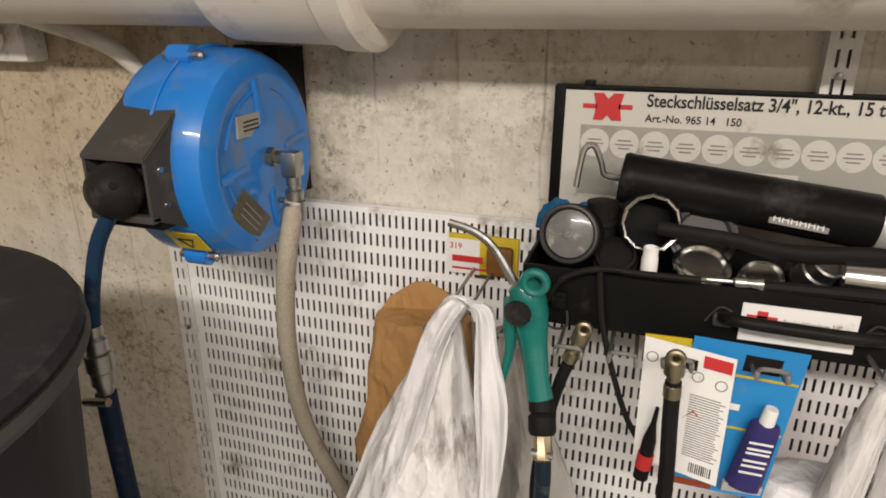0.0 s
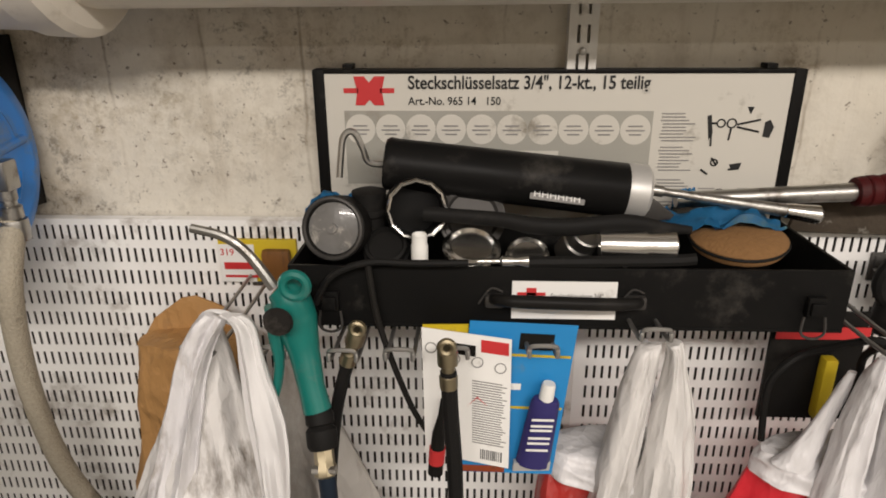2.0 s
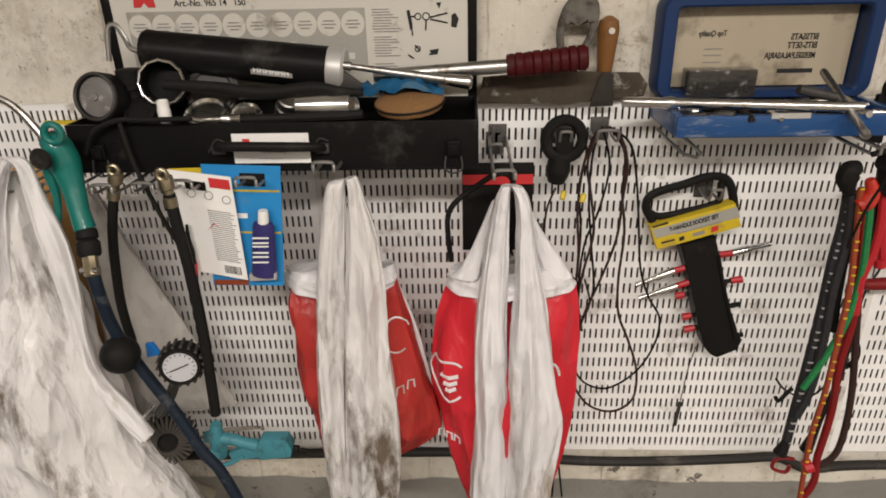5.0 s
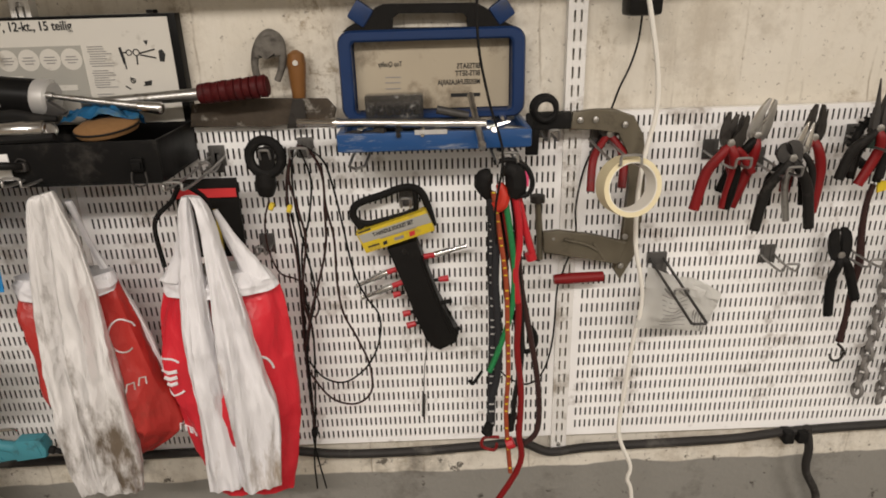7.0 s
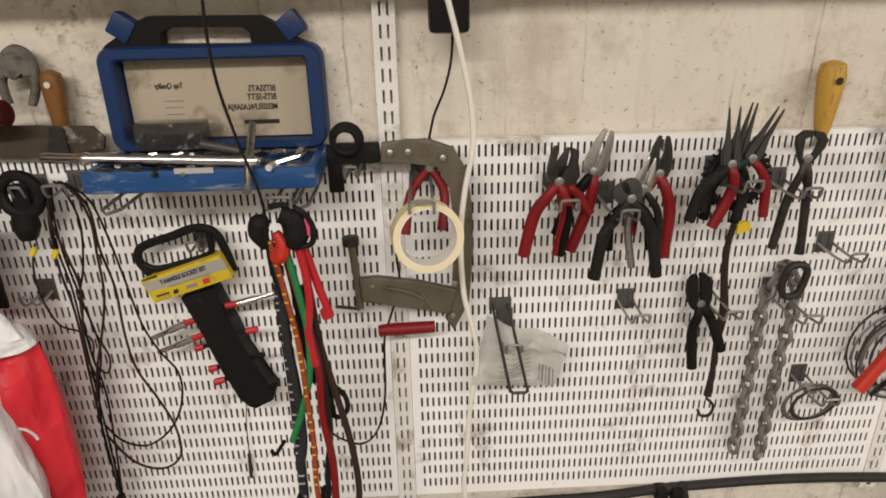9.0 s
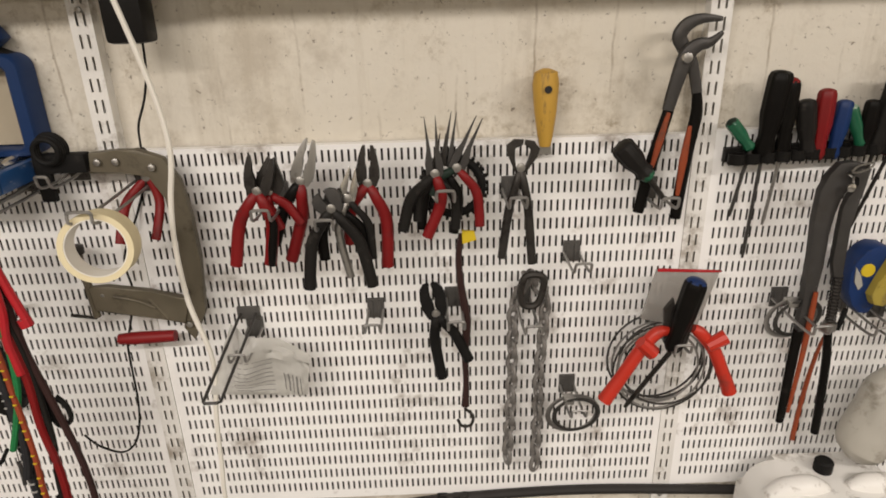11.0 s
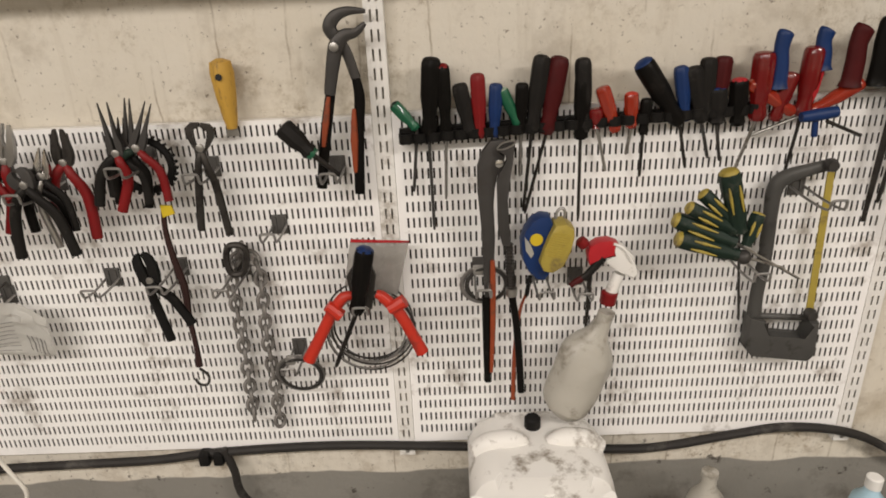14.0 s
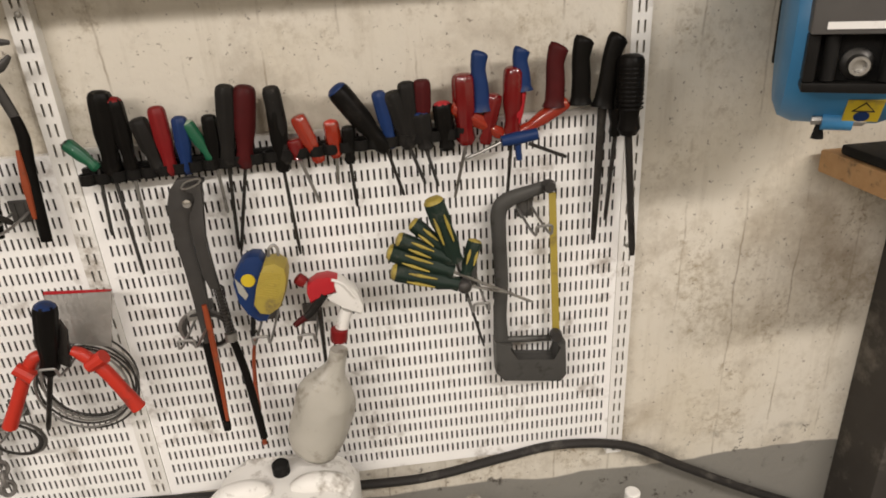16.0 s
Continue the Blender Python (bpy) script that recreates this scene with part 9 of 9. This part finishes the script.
# channel-lock pliers, large
Y = -0.05
th = thing("water_pump_pliers", (0.85, Y, 1.55), "large grey water pump pliers with black and orange grips", "pliers")
part("upper_jaw", tube(B(), [(0.88, -0.048, 1.846), (0.852, -0.048, 1.847), (0.832, -0.048, 1.84), (0.822, -0.048, 1.825), (0.829, -0.048, 1.81), (0.844, -0.048, 1.788), (0.856, -0.048, 1.746)], [0.003, 0.007, 0.010, 0.011, 0.010, 0.0085, 0.008], 10, flat=0.6), "gunmetal", th)
part("lower_jaw", tube(B(), [(0.879, -0.057, 1.829), (0.863, -0.057, 1.816), (0.845, -0.057, 1.812), (0.831, -0.057, 1.797), (0.82, -0.057, 1.757), (0.813, -0.057, 1.723)], [0.003, 0.007, 0.010, 0.0125, 0.0105, 0.009], 10, flat=0.6), "gunmetal", th)
part("handle", tube(B(), [(0.814, -0.057, 1.723), (0.805, -0.057, 1.684), (0.794, -0.057, 1.632), (0.783, -0.057, 1.569)], [0.008, 0.009, 0.0092, 0.0085], 12, flat=0.8), "blackgrip", th)
part("handle", tube(B(), [(0.856, -0.048, 1.746), (0.859, -0.048, 1.713), (0.852, -0.048, 1.654), (0.845, -0.048, 1.554)], [0.007, 0.009, 0.0092, 0.0088], 12, flat=0.8), "blackgrip", th)
part("orange_inlay", tube(B(), [(0.812, -0.065, 1.721), (0.803, -0.065, 1.68), (0.795, -0.065, 1.641)], [0.003, 0.0055, 0.003], 8, flat=0.6), "orange", th)
part("orange_inlay", tube(B(), [(0.849, -0.055, 1.699), (0.845, -0.055, 1.647), (0.842, -0.055, 1.593)], [0.003, 0.0065, 0.003], 8, flat=0.6), "orange", th)
part("pivot_bolt", lathe(B(), [(0.008, 0), (0.007, 0.004), (0.003, 0.005)], pose(0.829, -0.066, 1.797, 90), 14), "steel", th)
th = screwdriver((0.737, 1.683), (0.78, 1.636), (0.816, 1.593), "greygrip", 0.0165, -0.09, 0.0045, label="stubby grey screwdriver with a green collar on a hook", group="loose screwdrivers")
q = Vector((0.778, 1.639, 0)).xzy
part("collar", lathe(B(), [(0.0115, -0.008), (0.0125, 0.0), (0.010, 0.008)], Matrix.Translation((q.x, -0.09, q.z)) @ pose(0, 0, 0, 0, 130, 0), 14), "greengrip", th)
th = screwdriver((0.857, 1.487), (0.831, 1.366), (0.778, 1.24), "blackgrip", 0.0165, -0.13, 0.004, cap="navy", label="black screwdriver with a blue end hung in the wire coil", group="loose screwdrivers")

# pipe wrench
th = thing("pipe_wrench", (1.09, -0.076, 1.094), "long grey Swedish pipe wrench with black and orange grips", "pipe wrench")
part("hook_jaw", slab(B(), [(1.106, 1.64), (1.087, 1.645), (1.067, 1.643), (1.054, 1.627), (1.045, 1.601), (1.045, 1.557), (1.05, 1.496), (1.052, 1.436), (1.053, 1.386), (1.054, 1.339), (1.065, 1.338), (1.068, 1.385), (1.071, 1.435), (1.073, 1.478), (1.072, 1.51), (1.071, 1.535), (1.071, 1.565), (1.076, 1.59), (1.09, 1.606), (1.089, 1.62), (1.074, 1.627), (1.077, 1.633), (1.093, 1.638), (1.105, 1.635)], -0.085, -0.070, 0.003), "gunmetal", th, "flat grey wrench arm with a hooked jaw")
part("lower_jaw", slab(B(), [(1.077, 1.631), (1.092, 1.638), (1.106, 1.637), (1.103, 1.615), (1.097, 1.591), (1.094, 1.547), (1.096, 1.506), (1.099, 1.467), (1.085, 1.465), (1.078, 1.492), (1.077, 1.533), (1.076, 1.578), (1.081, 1.597), (1.094, 1.613), (1.092, 1.625), (1.077, 1.628)], -0.097, -0.086, 0.0025), "gunmetal", th)
part("jaw_lip", tube(B(), [(1.076, -0.098, 1.634), (1.084, -0.098, 1.642), (1.098, -0.098, 1.646), (1.106, -0.098, 1.645), (1.102, -0.098, 1.639), (1.088, -0.098, 1.633), (1.077, -0.098, 1.633)], 0.0016, 6), "steel", th, "bright toothed edge")
part("long_leg", tube(B(), [(1.057, -0.08, 1.364), (1.057, -0.08, 1.304), (1.057, -0.08, 1.242), (1.057, -0.08, 1.184)], [0.0085, 0.0085, 0.008, 0.0065], 12, flat=0.8), "blackgrip", th)
part("orange_inlay", tube(B(), [(1.068, -0.088, 1.436), (1.068, -0.088, 1.39), (1.067, -0.088, 1.309), (1.063, -0.088, 1.209)], [0.004, 0.0052, 0.005, 0.003], 8, flat=0.6), "orange", th)
sp = [Vector(p) for p in [(1.095, -0.09, 1.466), (1.1, -0.09, 1.382)]]
part("thread_rod", tube(B(), sp, 0.0045, 10, smooth=0), "darksteel", th)
for k in range(15):
    q = sp[0].lerp(sp[1], k / 14)
    part("spring_turn", ring(q.x, q.y, q.z, 0.0068, 0.0015, axis="z", n=14, sides=5), "darksteel", th)
part("adjusting_nut", lathe(B(), [(0.007, -0.009), (0.010, -0.007), (0.0105, 0.0), (0.010, 0.007), (0.007, 0.009)], Matrix.Translation([(1.1, -0.09, 1.376)][0]), 14), "steel", th)
part("short_leg", tube(B(), [(1.101, -0.088, 1.366), (1.109, -0.088, 1.311), (1.114, -0.088, 1.243), (1.118, -0.088, 1.164)], [0.0062, 0.0068, 0.0068, 0.0066], 12), "blackgrip", th)
part("pivot_bolt", lathe(B(), [(0.0068, 0), (0.0064, 0.003), (0.003, 0.004)], pose(1.08, -0.097,  1.61, 90), 16), "chrome", th)
part("tail", tube(B(), [(1.129, -0.05, 1.346), (1.12, -0.05, 1.316), (1.112, -0.05, 1.254), (1.108, -0.05, 1.182), (1.107, -0.05, 1.12)], [0.002, 0.003, 0.0038, 0.004, 0.0045], 8), "orange", th, "orange dipped rod")

# tape measure
th = thing("tape_measure", (1.165, -0.08, 1.42), "worn yellow and blue tape measure on a hook", "tape measure")
part("case_half", slab(B(), [(1.117, 1.466), (1.124, 1.487), (1.136, 1.504), (1.151, 1.512), (1.166, 1.51), (1.173, 1.496), (1.168, 1.406), (1.16, 1.393), (1.145, 1.394), (1.131, 1.409), (1.12, 1.433)], -0.088, -0.05, 0.008), "navy", th, "scuffed blue case half")
part("worn_patch", slab(B(), [(1.123, 1.477), (1.133, 1.463), (1.139, 1.446), (1.134, 1.438), (1.125, 1.452)], -0.0895, -0.0875), "signgrey", th)
part("yellow_badge", lathe(B(), [(0.0115, 0.0), (0.0105, 0.0018)], pose(1.143, -0.0878,  1.471, 90), 20), "yellow", th)
shell = part("rubber_shell", slab(B(), [(1.173, 1.501), (1.191, 1.503), (1.205, 1.492), (1.206, 1.477), (1.2, 1.45), (1.189, 1.425), (1.17, 1.413), (1.154, 1.417), (1.147, 1.433), (1.155, 1.459), (1.163, 1.48)], -0.104, -0.056, 0.007), "dullyellow", th, "ribbed worn yellow shell")
ra_, rb_, rc_, rd_ = (Vector(p) for p in [(1.167, -0.104, 1.489), (1.198, -0.104, 1.482), (1.154, -0.104, 1.45), (1.186, -0.104, 1.441)])
for k in range(11):
    part("shell_rib", tube(B(), [ra_.lerp(rc_, k / 10), rb_.lerp(rd_, k / 10)], 0.0013, 6, smooth=0), "dullyellow", shell)
part("belt_loop", tube(B(), [(1.177, -0.07, 1.499), (1.18, -0.07, 1.514), (1.188, -0.07, 1.52), (1.193, -0.07, 1.513), (1.192, -0.07, 1.498)], 0.0026, 8), "zinc", th)
part("hang_cord", tube(B(), [(1.135, -0.07, 1.395), (1.132, -0.07, 1.375), (1.129, -0.07, 1.357)], 0.004, 8), "rubber", th)

# spray bottle hung by its trigger head
th = thing("spray_bottle", (1.24, -0.09, 1.12), "grimy clear spray bottle with a red and white trigger head", "spray bottle")
part("bottle_body", pouch(B(), [(1.256, -0.09, 1.332), (1.249, -0.09, 1.312), (1.235, -0.09, 1.295), (1.211, -0.09, 1.28), (1.191, -0.09, 1.259), (1.178, -0.09, 1.219), (1.164, -0.09, 1.171), (1.165, -0.09, 1.141), (1.184, -0.09, 1.113)], [(1.283, -0.09, 1.327), (1.276, -0.09, 1.298), (1.273, -0.09, 1.274), (1.281, -0.09, 1.245), (1.283, -0.09, 1.219), (1.275, -0.09, 1.187), (1.26, -0.09, 1.148), (1.242, -0.09, 1.116), (1.222, -0.09, 1.101)], [0.013, 0.016, 0.024, 0.034, 0.038, 0.038, 0.038, 0.034, 0.016], 2, 0.05, 3.0, 40, wrinkle=0.0035), "bottle", th, "clouded bottle stained inside")
part("collar", lathe(B(), [(0.0125, -0.0005), (0.0145, 0.001), (0.0145, 0.020), (0.0135, 0.022)], frame_at(*[(1.274, -0.085, 1.365), (1.268, -0.085, 1.325)]), 20), "redgrip", th, "red screw collar")
part("neck", tube(B(), [(1.29, -0.08, 1.398), (1.283, -0.08, 1.38), (1.277, -0.08, 1.36)], [0.010, 0.0105, 0.0115], 12), "milky", th)
part("head", slab(B(), [(1.281, 1.436), (1.259, 1.431), (1.266, 1.421), (1.286, 1.407), (1.313, 1.39), (1.319, 1.404), (1.309, 1.437), (1.289, 1.456), (1.272, 1.46), (1.269, 1.454), (1.281, 1.447)], -0.092, -0.066, 0.005), "milky", th, "chipped white trigger head")
part("head_ridge", tube(B(), [(1.273, -0.094, 1.461), (1.291, -0.094, 1.451), (1.308, -0.094, 1.425)], 0.0026, 8), "milky", th)
part("red_shroud", slab(B(), [(1.233, 1.454), (1.248, 1.464), (1.267, 1.466), (1.282, 1.46), (1.273, 1.456), (1.279, 1.436), (1.258, 1.438), (1.235, 1.421), (1.231, 1.44)], -0.094, -0.066, 0.005), "red", th, "red nozzle shroud")
part("nozzle_cap", lathe(B(), [(0.007, 0), (0.010, 0.002), (0.0105, 0.012), (0.009, 0.016)], frame_at(*[(1.217, -0.08, 1.465), (1.233, -0.08, 1.449)]), 14), "redgrip", th)
part("trigger", tube(B(), [(1.258, -0.088, 1.435), (1.245, -0.088, 1.418), (1.232, -0.088, 1.402), (1.223, -0.088, 1.396)], [0.008, 0.0075, 0.0065, 0.006], 10), "greygrip", th)
part("trigger_tip", tube(B(), [(1.224, -0.088, 1.396), (1.213, -0.088, 1.389), (1.203, -0.088, 1.382)], [0.006, 0.006, 0.0045], 10), "maroon", th)
part("lever_rod", tube(B(), [(1.243, -0.06, 1.395), (1.242, -0.06, 1.337), (1.24, -0.06, 1.253)], [0.0052, 0.0036, 0.0028], 8), "darksteel", th)

# canister at the panel's foot
th = thing("canister", (1.15, -0.14, 0.72), "dirty white plastic canister with a black cap", "canister")
cx = 1.143
bm = B()
slab(bm, rounded(cx - 0.128, cx + 0.128, 0.70, 1.092, 0.055, 6), -0.235, -0.055, 0.03)
part("body", bm, "milky", th)
part("cap", lathe(B(), [(0.013, 0), (0.0155, 0.002), (0.0155, 0.022), (0.012, 0.026)], pose(1.139, -0.10, 1.089), 18), "rubber", th)
# dark flattened bar paints the shade of a hollow; the body isn't recessed
part("painted_hollow_shade", tube(B(), [(cx - 0.005, -0.238, 1.0), (cx - 0.004, -0.236, 0.93), (cx - 0.002, -0.236, 0.86)], [0.008, 0.018, 0.012], 10, flat=0.4), "greygrip", th)
part("moulded_rib", tube(B(), [(cx + 0.010, -0.236, 1.05), (cx + 0.018, -0.238, 0.98), (cx + 0.024, -0.236, 0.90), (cx + 0.028, -0.236, 0.75)], 0.010, 10, flat=0.4), "milky", th)
bm = B()
for s in (-1, 1):
    tube(bm, [(cx + s * 0.02, -0.14, 1.085), (cx + s * 0.05, -0.14, 1.094), (cx + s * 0.09, -0.14, 1.088), (cx + s * 0.115, -0.14, 1.07)], [0.012, 0.02, 0.021, 0.018], 12)
part("shoulder", bm, "milky", th)

# workbench below, with bottles
th = thing("workbench", (0.9, -0.35, 0.0), "dark steel-topped workbench under the tool wall", "workbench")
part("bench_top", box(B(), -0.9, 2.6, -0.42, -0.03, 0.66, 0.70, 0.004), "dusty", th)
for x in (-0.8, 0.9, 2.5):
    part("leg", box(B(), x - 0.03, x + 0.03, -0.40, -0.34, 0.0, 0.66, 0.003), "gunmetal", th)
    part("leg", box(B(), x - 0.03, x + 0.03, -0.10, -0.04, 0.0, 0.66, 0.003), "gunmetal", th)
b0 = (1.78, 0.988)
th = thing("spray_refill_bottle", (b0[0], -0.15, 0.70), "pale blue plastic bottle with a white cap", "bottle")
part("body", lathe(B(), [(0.034, 0.0), (0.036, 0.01), (0.036, b0[1] - 0.79), (0.030, b0[1] - 0.755), (0.014, b0[1] - 0.735), (0.013, b0[1] - 0.722)], pose(b0[0], -0.15, 0.70), 24), "palebottle", th)
part("cap", lathe(B(), [(0.0145, 0), (0.0145, 0.022), (0.012, 0.024)], pose(b0[0], -0.15, b0[1] - 0.024), 20), "white", th)
b0 = (1.482, 0.986)
th = thing("cleaner_bottle", (b0[0], -0.12, 0.70), "cloudy brownish bottle in the shade of the wall", "bottle")
part("body", lathe(B(), [(0.040, 0.0), (0.042, 0.01), (0.042, b0[1] - 0.80), (0.034, b0[1] - 0.765), (0.015, b0[1] - 0.735), (0.014, b0[1] - 0.71)], pose(b0[0], -0.12, 0.70), 24), "bottle", th)
part("cap", lathe(B(), [(0.016, 0), (0.016, 0.012), (0.013, 0.014)], pose(b0[0], -0.12, b0[1] - 0.012), 20), "bottle", th)

# second reel at the far end, turned to fit the camera's front-on view
c = (2.007, 1.813)
th = thing("hose_reel", m=pose(c[0], -0.19, c[1], 0, 0, -30), label="pale blue hose reel with a grey outlet, on the wall", category="hose reel")
RZ2 = ROOTS[th.name]
reel_drum(RZ2 @ pose(0, 0, 0, 0, 90, 0) @ Matrix.Diagonal((0.86, 0.86, 0.98, 1)), th, "blue2")
part("wall_bracket", box(B(), c[0] + 0.02, c[0] + 0.10, -0.06, -0.001, c[1] - 0.08, c[1] + 0.10, 0.004), "black", th)
outlet = part("outlet_housing", box(B(), -0.056, 0.056, -0.168, -0.105, 0.0, 0.13, 0.003), "greycover", th, "grey hose outlet cover", local=True)
for a in ((-0.056, 0.056, -0.068, -0.056), (-0.056, -0.043, -0.0555, -0.0005), (0.043, 0.056, -0.0555, -0.0005)):
    part("outlet_frame", box(B(), a[0], a[1], -0.1576, -0.0990, a[2], a[3], 0.003), "black", outlet, local=True)
part("outlet_mouth", box(B(), -0.046, 0.046, -0.135, -0.12, -0.06, 0.004), "rubber", outlet, local=True)
part("hose_end", lathe(B(), [(0.018, -0.03), (0.018, -0.005), (0.012, 0.0), (0.011, 0.016), (0.0075, 0.016), (0.007, 0.004)], pose(0.0, -0.145, -0.036, 90), 18), "steel", outlet, local=True)
for s_ in (-1, 1):
    part("guide_roller", tube(B(), [(s_ * 0.03, -0.150, -0.054), (s_ * 0.03, -0.150, -0.002)], 0.008, 12, smooth=0), "rubber", outlet, local=True)
part("label_strip", box(B(), -0.040, 0.044, -0.1695, -0.1675, 0.006, 0.014), "paper", outlet, local=True)
st = pose(0.024, -0.092, -0.100, 38, 0, 0)
wt = part("warning_sticker", box(B(), -0.020, 0.020, -0.0015, 0.0015, -0.020, 0.020, 0, st), "yellow", th, "yellow warning sticker", local=True)
part("warning_triangle", tube(B(), [st @ Vector(v) for v in ((-0.012, -0.002, 0.0), (0.0, -0.002, 0.016), (0.012, -0.002, 0.0))], 0.0012, 5, True, 0), "ink", wt, local=True)
part("blue_sign", lathe(B(), [(0.009, 0), (0.009, 0.001)], st @ pose(0, -0.0015, -0.010, 90), 16), "navy", wt, local=True)
part("drain_screw", tube(B(), [(-0.018, -0.06, -0.125), (-0.018, -0.06, -0.146)], [0.004, 0.008], 8), "rubber", th, local=True)

# timber shelf and dark cabinet at the far end
th = thing("timber_shelf", (2.29, -0.187, 1.504), "rough pale timber shelf board on a dark post", "shelf")
s0 = Vector((2.132, 1.578, 0)).xzy
part("board", box(B(), s0.x, s0.x + 0.8, -0.40, -0.02, s0.z - 0.035, s0.z + 0.005, 0.004), "plank", th)
part("post", box(B(), 2.314, 2.314 + 0.12, -0.12, 0.0, 0.0, s0.z - 0.036, 0.004), "dusty", th)
th = thing("machine_vice", (s0.x + 0.1, -0.2, s0.z), "dark greasy machine part resting on the shelf", "machine part")
bm = B()
box(bm, s0.x + 0.005, s0.x + 0.20, -0.30, -0.06, s0.z + 0.006, s0.z + 0.024, 0.006)
part("base", bm, "rubber", th)
part("block", box(B(), s0.x + 0.05, s0.x + 0.2, -0.24, -0.10, s0.z + 0.024, s0.z + 0.065, 0.012), "darksteel", th)
th = thing("steel_cabinet", (2.55, -0.2, 0.0), "dark steel cabinet beside the bench", "cabinet")
part("cabinet_body", box(B(), 2.44, 3.2, -0.40, -0.02, 0.72, 1.1, 0.005), "dusty", th)
